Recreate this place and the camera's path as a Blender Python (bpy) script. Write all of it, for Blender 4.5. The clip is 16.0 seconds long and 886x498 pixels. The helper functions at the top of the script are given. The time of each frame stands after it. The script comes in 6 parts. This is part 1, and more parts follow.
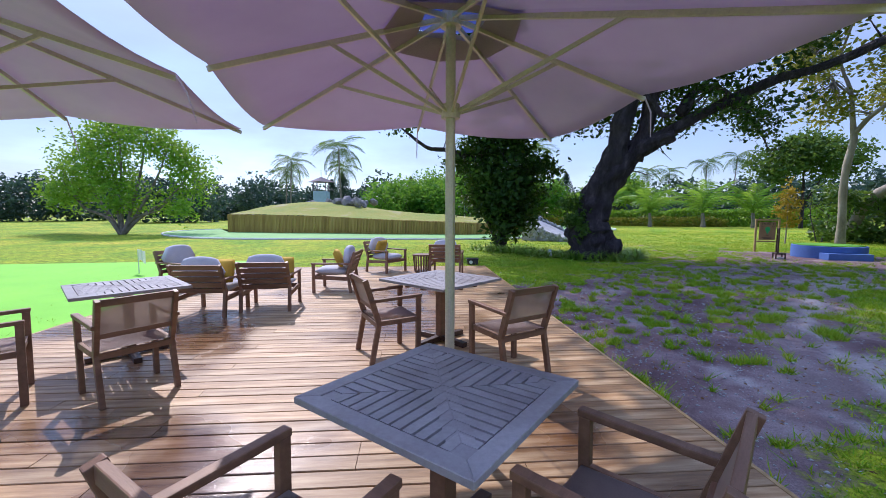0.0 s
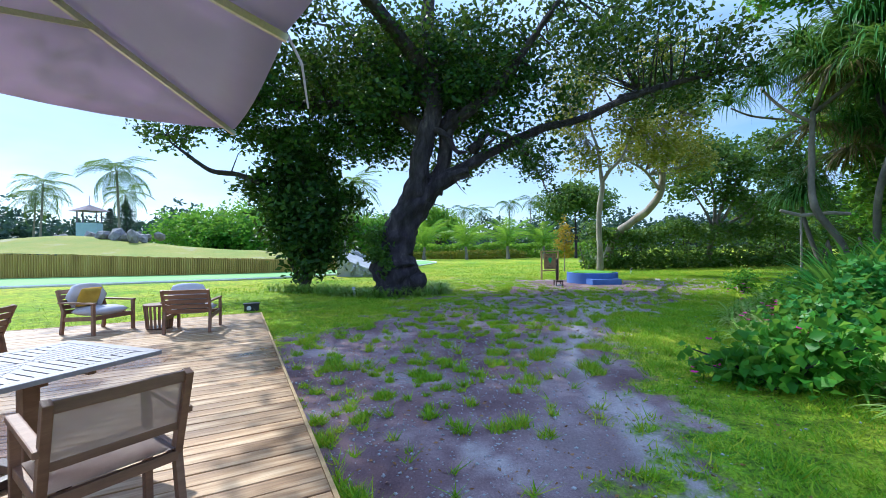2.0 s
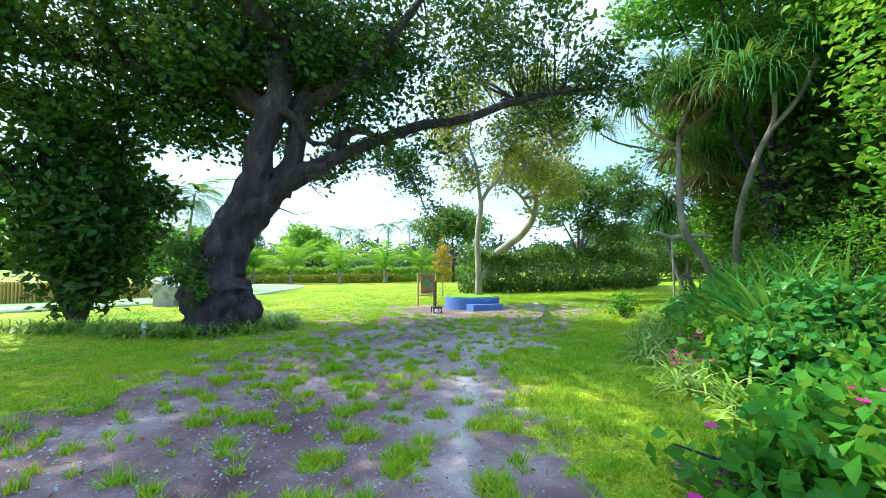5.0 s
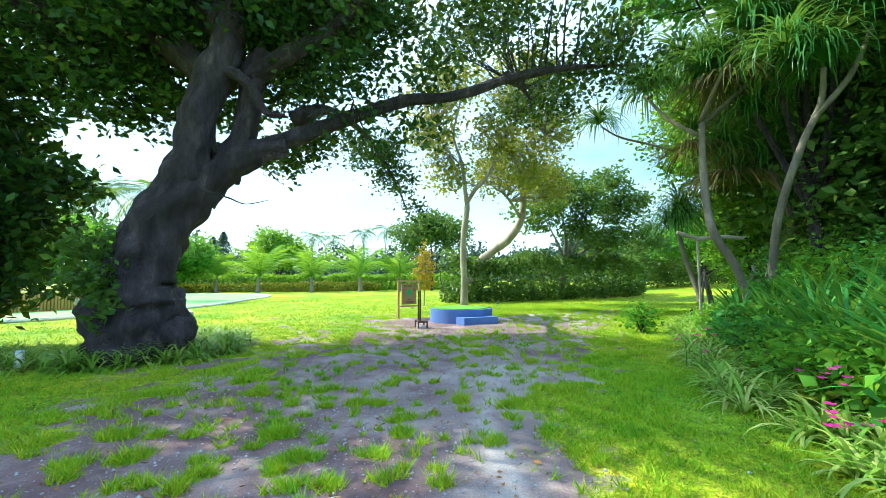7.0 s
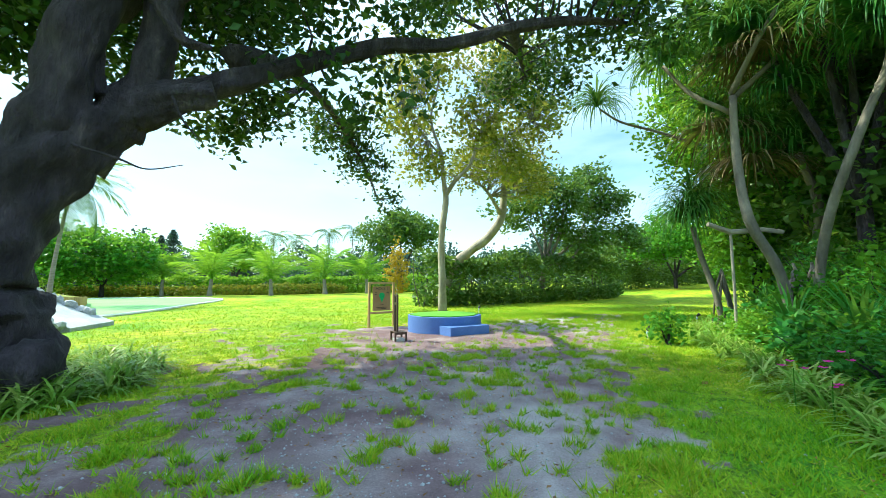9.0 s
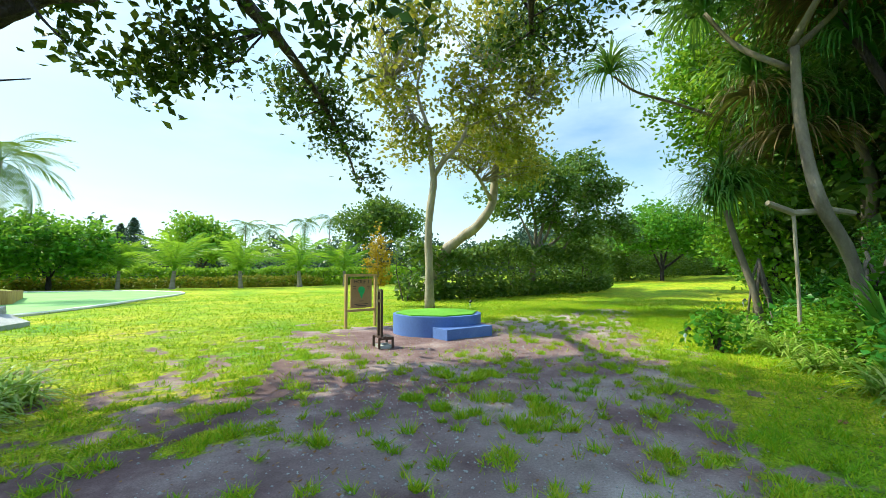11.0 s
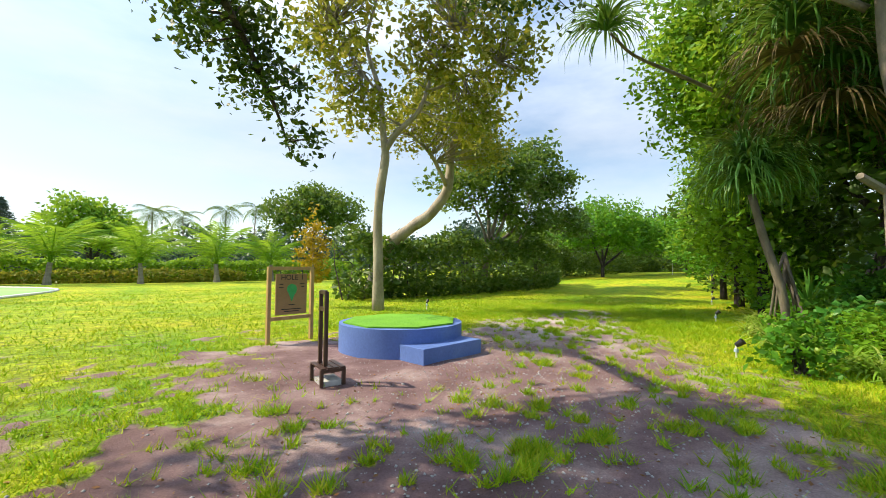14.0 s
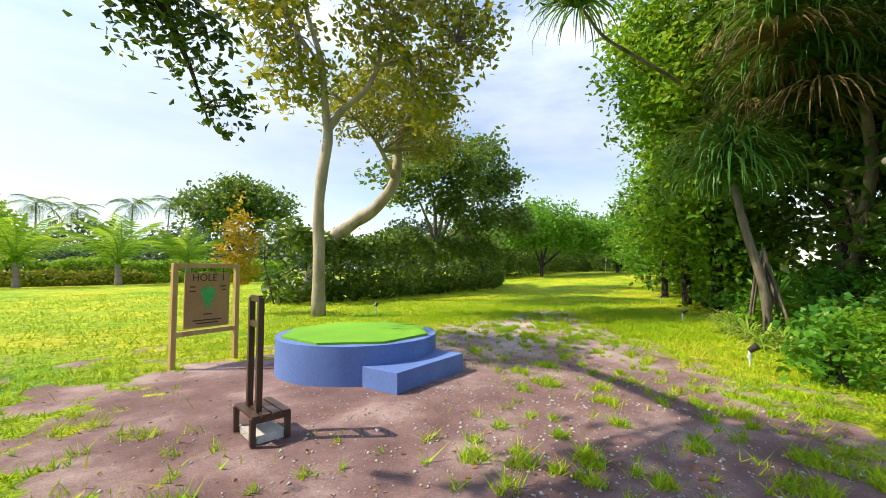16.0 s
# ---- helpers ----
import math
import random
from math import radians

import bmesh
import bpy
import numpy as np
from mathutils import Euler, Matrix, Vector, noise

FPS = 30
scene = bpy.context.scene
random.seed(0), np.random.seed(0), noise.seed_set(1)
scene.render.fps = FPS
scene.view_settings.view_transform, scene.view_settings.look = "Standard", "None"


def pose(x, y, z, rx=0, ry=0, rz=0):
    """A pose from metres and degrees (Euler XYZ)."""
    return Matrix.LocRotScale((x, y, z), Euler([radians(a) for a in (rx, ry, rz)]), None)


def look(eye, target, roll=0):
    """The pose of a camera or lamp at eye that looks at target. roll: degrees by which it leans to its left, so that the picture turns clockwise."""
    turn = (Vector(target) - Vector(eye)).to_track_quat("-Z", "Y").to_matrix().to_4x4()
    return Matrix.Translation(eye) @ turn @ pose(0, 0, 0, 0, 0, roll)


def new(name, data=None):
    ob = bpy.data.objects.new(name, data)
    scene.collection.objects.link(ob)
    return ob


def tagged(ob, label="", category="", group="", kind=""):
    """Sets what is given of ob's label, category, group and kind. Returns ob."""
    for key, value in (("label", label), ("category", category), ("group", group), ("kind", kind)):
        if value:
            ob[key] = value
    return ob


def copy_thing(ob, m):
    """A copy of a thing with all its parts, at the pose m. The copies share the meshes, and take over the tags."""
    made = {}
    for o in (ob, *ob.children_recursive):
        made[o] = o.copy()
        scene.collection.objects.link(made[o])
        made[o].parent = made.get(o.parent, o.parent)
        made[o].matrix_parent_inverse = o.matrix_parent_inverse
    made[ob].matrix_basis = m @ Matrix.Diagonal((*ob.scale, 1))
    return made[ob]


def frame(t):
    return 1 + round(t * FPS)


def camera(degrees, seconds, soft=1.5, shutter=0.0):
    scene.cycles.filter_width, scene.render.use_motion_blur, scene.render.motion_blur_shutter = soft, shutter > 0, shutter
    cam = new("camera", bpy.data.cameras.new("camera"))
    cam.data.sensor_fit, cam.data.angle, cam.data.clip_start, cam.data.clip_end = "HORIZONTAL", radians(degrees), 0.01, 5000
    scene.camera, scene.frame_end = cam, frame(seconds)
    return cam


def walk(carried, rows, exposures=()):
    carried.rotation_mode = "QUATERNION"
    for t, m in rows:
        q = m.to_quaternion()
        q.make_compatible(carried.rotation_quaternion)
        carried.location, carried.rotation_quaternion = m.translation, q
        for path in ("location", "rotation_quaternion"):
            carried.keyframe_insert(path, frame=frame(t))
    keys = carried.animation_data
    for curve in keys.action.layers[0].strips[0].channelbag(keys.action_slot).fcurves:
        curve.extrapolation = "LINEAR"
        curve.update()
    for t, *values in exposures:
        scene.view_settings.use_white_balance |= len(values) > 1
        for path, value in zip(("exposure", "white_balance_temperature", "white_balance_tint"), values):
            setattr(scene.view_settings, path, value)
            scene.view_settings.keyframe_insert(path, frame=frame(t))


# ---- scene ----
cam = camera(95.3, 16.0, soft=0.7)
PATH = [
    (0, (0.489, -0.199, 1.599), (-0.288, 1.636, 1.423), 0.1),
    (0.5, (0.727, 0.149, 1.629), (0.138, 2.053, 1.468), -0.1),
    (1, (0.966, 0.569, 1.611), (0.565, 2.525, 1.485), -0.1),
    (1.5, (1.151, 1.016, 1.593), (0.954, 3.005, 1.524), -0.2),
    (2, (1.294, 1.479, 1.556), (1.297, 3.479, 1.551), -0.5),
    (2.5, (1.414, 2.036, 1.591), (1.603, 4.027, 1.626), -0.1),
    (3, (1.515, 2.562, 1.583), (1.85, 4.533, 1.646), -0.1),
    (3.5, (1.568, 3.027, 1.54), (2.015, 4.975, 1.621), -0.1),
    (4, (1.739, 3.383, 1.469), (2.255, 5.313, 1.558), -0.1),
    (6.5, (2.311, 5.677, 1.411), (2.964, 7.561, 1.56), -0.1),
    (7, (2.368, 6.264, 1.404), (3.064, 8.133, 1.556), -0.1),
    (7.5, (2.446, 6.826, 1.387), (3.184, 8.679, 1.541), -0.2),
    (8, (2.545, 7.39, 1.413), (3.32, 9.227, 1.568), -0.2),
    (8.5, (2.644, 7.918, 1.406), (3.451, 9.74, 1.566), -0.2),
    (9, (2.792, 8.472, 1.393), (3.637, 10.278, 1.554), -0.2),
    (9.5, (2.889, 8.972, 1.394), (3.768, 10.762, 1.545), -0.1),
    (12, (3.616, 11.315, 1.377), (4.591, 13.058, 1.483), 0.0),
    (12.5, (3.729, 11.771, 1.369), (4.734, 13.497, 1.468), 0.2),
    (13, (3.878, 12.215, 1.375), (4.937, 13.908, 1.472), 0.1),
    (13.5, (3.978, 12.66, 1.35), (5.109, 14.307, 1.447), 0.4),
    (14, (4.104, 13.068, 1.354), (5.313, 14.658, 1.453), 0.3),
    (14.5, (4.233, 13.48, 1.351), (5.519, 15.008, 1.453), 0.2),
    (15, (4.335, 13.859, 1.337), (5.691, 15.324, 1.445), 0.2),
    (15.5, (4.462, 14.201, 1.294), (5.877, 15.61, 1.403), 0.2),
    (16, (4.598, 14.498, 1.298), (6.044, 15.876, 1.401), 0.1),
]
walk(cam, [(t, look(eye, target, roll)) for t, eye, target, roll in PATH],
     exposures=[(0, 0.05, 5500, 25), (1.5, 0.3, 5200, 14), (3.5, 0.95, 5600, 4), (7, 1.25, 6000, -7), (9.5, 1.08, 6200, -11), (12.5, 0.66, 7100, 4), (16, 0.75, 7500, 13)])

# ---- sky, sun, exposure ----
SUN_EL, SUN_X, SUN_Y = 46.0, -0.75, 0.66
world = bpy.data.worlds.new("world")
scene.world = world
world.use_nodes = True
wn, wl = world.node_tree.nodes, world.node_tree.links
wn.clear()
w_out = wn.new("ShaderNodeOutputWorld")
w_bg = wn.new("ShaderNodeBackground")
w_sky = wn.new("ShaderNodeTexSky")
w_sky.sky_type = "NISHITA"
w_sky.sun_disc = False
w_sky.sun_elevation = radians(SUN_EL)
w_sky.sun_rotation = math.atan2(SUN_X, SUN_Y)
w_sky.air_density, w_sky.dust_density, w_sky.ozone_density = 1.0, 0.6, 2.0
w_tc = wn.new("ShaderNodeTexCoord")
w_map = wn.new("ShaderNodeMapping")
w_map.inputs["Scale"].default_value = (1.6, 1.6, 5.0)
w_noise = wn.new("ShaderNodeTexNoise")
w_noise.inputs["Scale"].default_value = 1.5
w_noise.inputs["Detail"].default_value = 7
w_noise.inputs["Roughness"].default_value = 0.55
w_ramp = wn.new("ShaderNodeValToRGB")
w_ramp.color_ramp.elements[0].position, w_ramp.color_ramp.elements[1].position = 0.3, 0.68
w_ramp.color_ramp.elements[1].color = (0.85, 0.85, 0.85, 1)
w_mix = wn.new("ShaderNodeMixRGB")
w_mix.inputs["Color2"].default_value = (3.7, 4.4, 5.55, 1)
wl.new(w_tc.outputs["Generated"], w_map.inputs["Vector"])
wl.new(w_map.outputs["Vector"], w_noise.inputs["Vector"])
wl.new(w_noise.outputs["Fac"], w_ramp.inputs["Fac"])
wl.new(w_ramp.outputs["Color"], w_mix.inputs["Fac"])
wl.new(w_sky.outputs["Color"], w_mix.inputs["Color1"])
w_sep = wn.new("ShaderNodeSeparateXYZ")
w_up = wn.new("ShaderNodeMapRange")
w_up.inputs["From Min"].default_value, w_up.inputs["From Max"].default_value = 0.3, 1.0
w_up.inputs["To Min"].default_value, w_up.inputs["To Max"].default_value = 1.0, 2.2
w_lift = wn.new("ShaderNodeVectorMath")
w_lift.operation = "SCALE"
wl.new(w_tc.outputs["Generated"], w_sep.inputs["Vector"])
wl.new(w_sep.outputs["Z"], w_up.inputs["Value"])
wl.new(w_mix.outputs["Color"], w_lift.inputs[0])
wl.new(w_up.outputs["Result"], w_lift.inputs["Scale"])
wl.new(w_lift.outputs["Vector"], w_bg.inputs["Color"])
w_bg.inputs["Strength"].default_value = 0.14
wl.new(w_bg.outputs["Background"], w_out.inputs["Surface"])

sun_data = bpy.data.lights.new("sun", "SUN")
sun_data.energy, sun_data.angle, sun_data.color = 4.4, radians(0.55), (1.0, 0.90, 0.72)
sun = new("sun", sun_data)
sun.matrix_world = look((SUN_X * 50, SUN_Y * 50, 50 * math.tan(radians(SUN_EL))), (0, 0, 0))


# ---- materials ----
def ramp_node(nt, stops):
    r = nt.nodes.new("ShaderNodeValToRGB")
    while len(r.color_ramp.elements) < len(stops):
        r.color_ramp.elements.new(0.5)
    for e, (p, c) in zip(r.color_ramp.elements, stops):
        e.position, e.color = p, (*c, 1)
    return r


def base_mat(name):
    m = bpy.data.materials.new(name)
    m.use_nodes = True
    return m, m.node_tree, m.node_tree.nodes["Principled BSDF"]


def noise_node(nt, scale, detail=5, rough=0.6, stretch=None, coord="Object"):
    tc = nt.nodes.new("ShaderNodeTexCoord")
    n = nt.nodes.new("ShaderNodeTexNoise")
    n.inputs["Scale"].default_value, n.inputs["Detail"].default_value, n.inputs["Roughness"].default_value = scale, detail, rough
    if stretch:
        mp = nt.nodes.new("ShaderNodeMapping")
        mp.inputs["Scale"].default_value = stretch
        nt.links.new(tc.outputs[coord], mp.inputs["Vector"])
        nt.links.new(mp.outputs["Vector"], n.inputs["Vector"])
    else:
        nt.links.new(tc.outputs[coord], n.inputs["Vector"])
    return n


def bump_node(nt, p, height, strength, distance=0.02):
    b = nt.nodes.new("ShaderNodeBump")
    b.inputs["Strength"].default_value, b.inputs["Distance"].default_value = strength, distance
    nt.links.new(height, b.inputs["Height"])
    nt.links.new(b.outputs["Normal"], p.inputs["Normal"])


def mixed(name, stops, scale, rough=0.7, fine=None, bump=0.3, stretch=None, metal=0.0, vary=0.0, dist=0.01):
    """A surface with a coarse and a fine variation of colour and a fine relief."""
    m, nt, p = base_mat(name)
    a = noise_node(nt, scale, 6, 0.6, stretch)
    r = ramp_node(nt, stops)
    nt.links.new(a.outputs["Fac"], r.inputs["Fac"])
    col = r.outputs["Color"]
    f = noise_node(nt, fine or scale * 9, 4, 0.7, stretch)
    hsv = nt.nodes.new("ShaderNodeHueSaturation")
    mr = nt.nodes.new("ShaderNodeMapRange")
    mr.inputs["To Min"].default_value, mr.inputs["To Max"].default_value = 0.72, 1.28
    nt.links.new(f.outputs["Fac"], mr.inputs["Value"])
    value = mr.outputs["Result"]
    if vary:
        oi = nt.nodes.new("ShaderNodeObjectInfo")
        mv = nt.nodes.new("ShaderNodeMapRange")
        mv.inputs["To Min"].default_value, mv.inputs["To Max"].default_value = 1 - vary, 1 + vary
        nt.links.new(oi.outputs["Random"], mv.inputs["Value"])
        mu = nt.nodes.new("ShaderNodeMath")
        mu.operation = "MULTIPLY"
        nt.links.new(value, mu.inputs[0])
        nt.links.new(mv.outputs["Result"], mu.inputs[1])
        value = mu.outputs["Value"]
    nt.links.new(value, hsv.inputs["Value"])
    nt.links.new(col, hsv.inputs["Color"])
    nt.links.new(hsv.outputs["Color"], p.inputs["Base Color"])
    p.inputs["Roughness"].default_value, p.inputs["Metallic"].default_value = rough, metal
    if bump:
        bump_node(nt, p, f.outputs["Fac"], bump, dist)
    return m


def leaf_mat(name, stops, rough=0.42, through_light=0.35, tint=(0.30, 0.42, 0.04)):
    m, nt, p = base_mat(name)
    g = nt.nodes.new("ShaderNodeNewGeometry")
    r = ramp_node(nt, stops)
    n = noise_node(nt, 0.6, 3)
    add = nt.nodes.new("ShaderNodeMath")
    add.operation = "MULTIPLY_ADD"
    add.inputs[1].default_value = 0.6
    sub = nt.nodes.new("ShaderNodeMath")
    sub.operation = "MULTIPLY_ADD"
    sub.inputs[1].default_value, sub.inputs[2].default_value = 0.9, -0.25
    nt.links.new(n.outputs["Fac"], sub.inputs[0])
    nt.links.new(g.outputs["Random Per Island"], add.inputs[0])
    nt.links.new(sub.outputs["Value"], add.inputs[2])
    nt.links.new(add.outputs["Value"], r.inputs["Fac"])
    nt.links.new(r.outputs["Color"], p.inputs["Base Color"])
    p.inputs["Roughness"].default_value = rough
    p.inputs["Specular IOR Level"].default_value = 0.22
    tr = nt.nodes.new("ShaderNodeBsdfTranslucent")
    mc = nt.nodes.new("ShaderNodeMixRGB")
    mc.inputs["Fac"].default_value = 0.5
    mc.inputs["Color2"].default_value = (*tint, 1)
    nt.links.new(r.outputs["Color"], mc.inputs["Color1"])
    nt.links.new(mc.outputs["Color"], tr.inputs["Color"])
    mx = nt.nodes.new("ShaderNodeMixShader")
    mx.inputs["Fac"].default_value = through_light
    out = nt.nodes["Material Output"]
    nt.links.new(p.outputs["BSDF"], mx.inputs[1])
    nt.links.new(tr.outputs["BSDF"], mx.inputs[2])
    nt.links.new(mx.outputs["Shader"], out.inputs["Surface"])
    return m


# Dark leaf green, deepened so the crown's shade is in the colour.
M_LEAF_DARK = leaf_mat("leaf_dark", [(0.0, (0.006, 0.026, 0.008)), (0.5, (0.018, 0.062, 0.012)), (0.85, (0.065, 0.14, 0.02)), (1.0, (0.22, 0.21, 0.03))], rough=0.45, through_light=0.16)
M_LEAF_GREY = leaf_mat("leaf_grey_green", [(0.0, (0.025, 0.07, 0.02)), (0.5, (0.065, 0.15, 0.03)), (1.0, (0.16, 0.24, 0.05))], through_light=0.35)
M_LEAF_MID = leaf_mat("leaf_mid", [(0.0, (0.03, 0.13, 0.016)), (0.5, (0.07, 0.27, 0.024)), (0.9, (0.15, 0.39, 0.032)), (1.0, (0.23, 0.40, 0.05))], through_light=0.5)
M_LEAF_LIGHT = leaf_mat("leaf_light", [(0.0, (0.07, 0.22, 0.016)), (0.5, (0.13, 0.35, 0.025)), (1.0, (0.25, 0.46, 0.04))], through_light=0.5, tint=(0.42, 0.5, 0.05))
M_LEAF_YELLOW = leaf_mat("leaf_olive", [(0.0, (0.09, 0.15, 0.02)), (0.5, (0.22, 0.28, 0.03)), (0.85, (0.38, 0.34, 0.05)), (1.0, (0.40, 0.22, 0.06))], tint=(0.5, 0.42, 0.06))
M_LEAF_GOLD = leaf_mat("leaf_gold", [(0.0, (0.16, 0.18, 0.02)), (0.5, (0.38, 0.27, 0.02)), (1.0, (0.5, 0.36, 0.04))], tint=(0.6, 0.4, 0.03))
# Casuarina grey-green with some haze of distance mixed into the colour.
M_LEAF_FAR = leaf_mat("leaf_hazed_blue_green", [(0.0, (0.03, 0.065, 0.05)), (0.6, (0.06, 0.105, 0.08)), (1.0, (0.10, 0.15, 0.10))], through_light=0.2, tint=(0.1, 0.2, 0.08))
M_STRAP = leaf_mat("strap_leaf", [(0.0, (0.08, 0.22, 0.02)), (0.5, (0.22, 0.40, 0.05)), (1.0, (0.6, 0.62, 0.22))], tint=(0.4, 0.5, 0.08))
M_PAND = leaf_mat("pandanus_leaf", [(0.0, (0.02, 0.09, 0.025)), (0.6, (0.06, 0.20, 0.045)), (0.93, (0.13, 0.31, 0.07)), (1.0, (0.36, 0.29, 0.13))])
M_DRYSTRAP = leaf_mat("dry_strap", [(0.0, (0.05, 0.04, 0.02)), (0.5, (0.14, 0.10, 0.05)), (1.0, (0.30, 0.22, 0.12))], through_light=0.15)
M_FAN = leaf_mat("emerald_strap", [(0.0, (0.02, 0.12, 0.022)), (0.5, (0.055, 0.24, 0.038)), (1.0, (0.16, 0.37, 0.065))], rough=0.35, through_light=0.4)
M_DEADLEAF = leaf_mat("dry_leaf", [(0.0, (0.12, 0.06, 0.03)), (0.6, (0.28, 0.13, 0.05)), (1.0, (0.4, 0.22, 0.08))], through_light=0.1)
M_FLOWER = leaf_mat("magenta_petal", [(0.0, (0.55, 0.02, 0.25)), (1.0, (0.8, 0.05, 0.42))], tint=(0.8, 0.05, 0.4))
M_GRASS = leaf_mat("grass_blade", [(0.0, (0.065, 0.26, 0.008)), (0.4, (0.21, 0.45, 0.012)), (0.75, (0.42, 0.50, 0.02)), (1.0, (0.58, 0.52, 0.12))], rough=0.55, through_light=0.3, tint=(0.42, 0.46, 0.03))
M_BARK = mixed("bark_dark", [(0.28, (0.014, 0.011, 0.015)), (0.5, (0.048, 0.037, 0.050)), (0.62, (0.08, 0.064, 0.08)), (0.74, (0.20, 0.165, 0.165))], 4.2, 0.88, 22, 1.0, (1, 1, 0.35), dist=0.16)
M_BARK_PALE = mixed("bark_pale", [(0.3, (0.20, 0.17, 0.13)), (0.6, (0.36, 0.32, 0.26)), (0.8, (0.48, 0.45, 0.39))], 2.2, 0.85, 18, 0.6, (1, 1, 0.5), dist=0.02)
M_BARK_MID = mixed("bark_grey_brown", [(0.3, (0.10, 0.085, 0.07)), (0.6, (0.22, 0.19, 0.155)), (0.8, (0.34, 0.31, 0.27))], 2.6, 0.88, 20, 0.7, (1, 1, 0.5), dist=0.03)
M_PALMTRUNK = mixed("palm_trunk", [(0.3, (0.14, 0.12, 0.10)), (0.7, (0.28, 0.25, 0.22))], 3, 0.9, 20, 0.6, (0.5, 0.5, 3))
M_TEAK = mixed("teak_wood", [(0.25, (0.13, 0.065, 0.038)), (0.55, (0.22, 0.115, 0.066)), (0.8, (0.31, 0.18, 0.11))], 2.0, 0.5, 40, 0.25, (1, 6, 6), vary=0.12, dist=0.003)
M_TABLETOP = mixed("weathered_grey_wood", [(0.18, (0.07, 0.035, 0.025)), (0.3, (0.24, 0.21, 0.21)), (0.6, (0.36, 0.34, 0.35)), (0.85, (0.46, 0.44, 0.45))], 2.6, 0.42, 40, 0.2, (1, 1, 1), vary=0.1, dist=0.003)
M_SLING = mixed("woven_sling", [(0.3, (0.40, 0.31, 0.28)), (0.7, (0.52, 0.42, 0.38))], 3, 0.7, 260, 0.3, dist=0.002)
M_CUSHION = mixed("pale_cushion", [(0.3, (0.46, 0.45, 0.50)), (0.7, (0.60, 0.58, 0.62))], 3, 0.9, 150, 0.25, dist=0.003)
M_PILLOW = mixed("mustard_pillow", [(0.3, (0.42, 0.25, 0.02)), (0.7, (0.58, 0.37, 0.04))], 4, 0.9, 130, 0.3, dist=0.003)
M_POLE = mixed("champagne_pole", [(0.3, (0.50, 0.46, 0.37)), (0.7, (0.62, 0.57, 0.46))], 3, 0.4, 60, 0.05, metal=0.35)
M_STEEL = mixed("dark_metal", [(0.3, (0.03, 0.03, 0.035)), (0.7, (0.06, 0.06, 0.065))], 5, 0.45, 60, 0.1, metal=0.6)
M_BLUE = mixed("blue_painted_render", [(0.2, (0.065, 0.135, 0.40)), (0.55, (0.095, 0.185, 0.49)), (0.85, (0.17, 0.28, 0.57))], 1.3, 0.62, 30, 0.2, dist=0.004)
M_TURF = mixed("artificial_turf", [(0.3, (0.09, 0.30, 0.012)), (0.7, (0.15, 0.42, 0.02))], 1.2, 0.85, 160, 0.6, dist=0.01)
M_TURF_PALE = mixed("pale_turf", [(0.3, (0.16, 0.36, 0.10)), (0.7, (0.24, 0.46, 0.15))], 0.35, 0.85, 60, 0.3, dist=0.01)
M_GREEN = mixed("putting_green_turf", [(0.3, (0.16, 0.50, 0.012)), (0.7, (0.22, 0.60, 0.02))], 0.5, 0.8, 120, 0.3, dist=0.01)
M_WHITE = mixed("white_kerb", [(0.3, (0.62, 0.62, 0.6)), (0.7, (0.78, 0.78, 0.76))], 2, 0.7, 30, 0.15)
M_SIGNWOOD = mixed("sign_wood", [(0.3, (0.34, 0.21, 0.08)), (0.7, (0.50, 0.34, 0.15))], 2.5, 0.6, 40, 0.3, (6, 6, 1), dist=0.003)
M_BOARD = mixed("sign_board", [(0.3, (0.30, 0.17, 0.075)), (0.7, (0.38, 0.23, 0.105))], 3, 0.5, 60, 0.1, dist=0.002)
M_INK = mixed("dark_ink", [(0.3, (0.025, 0.018, 0.014)), (0.7, (0.04, 0.03, 0.024))], 5, 0.6, bump=0)
M_SIGNGREEN = mixed("sign_green", [(0.3, (0.02, 0.32, 0.08)), (0.7, (0.05, 0.45, 0.14))], 12, 0.5, bump=0)
M_DARKWOOD = mixed("dark_stained_wood", [(0.3, (0.035, 0.018, 0.014)), (0.7, (0.08, 0.042, 0.03))], 3, 0.4, 40, 0.2, (6, 6, 1), vary=0.1, dist=0.003)
M_BAMBOO = mixed("bamboo_stakes", [(0.3, (0.26, 0.16, 0.03)), (0.55, (0.42, 0.29, 0.06)), (0.8, (0.52, 0.40, 0.12))], 0.9, 0.6, 20, 0.3, (3, 3, 0.3))
M_STONE = mixed("pale_stone", [(0.3, (0.30, 0.31, 0.33)), (0.7, (0.5, 0.51, 0.52))], 1.5, 0.85, 18, 0.5)
M_ROCK = mixed("grey_rock", [(0.3, (0.16, 0.15, 0.16)), (0.7, (0.34, 0.33, 0.33))], 1.5, 0.9, 12, 0.7)
M_MOUND = mixed("mound_grass", [(0.25, (0.34, 0.31, 0.20)), (0.42, (0.26, 0.26, 0.03)), (0.7, (0.17, 0.24, 0.02))], 0.45, 0.9, 18, 0.8, dist=0.05)
M_ROOF = mixed("hut_roof", [(0.3, (0.10, 0.08, 0.12)), (0.7, (0.18, 0.15, 0.2))], 2, 0.8)
M_HUTBLUE = mixed("pale_blue_paint", [(0.3, (0.32, 0.45, 0.62)), (0.7, (0.4, 0.53, 0.7))], 2, 0.7)


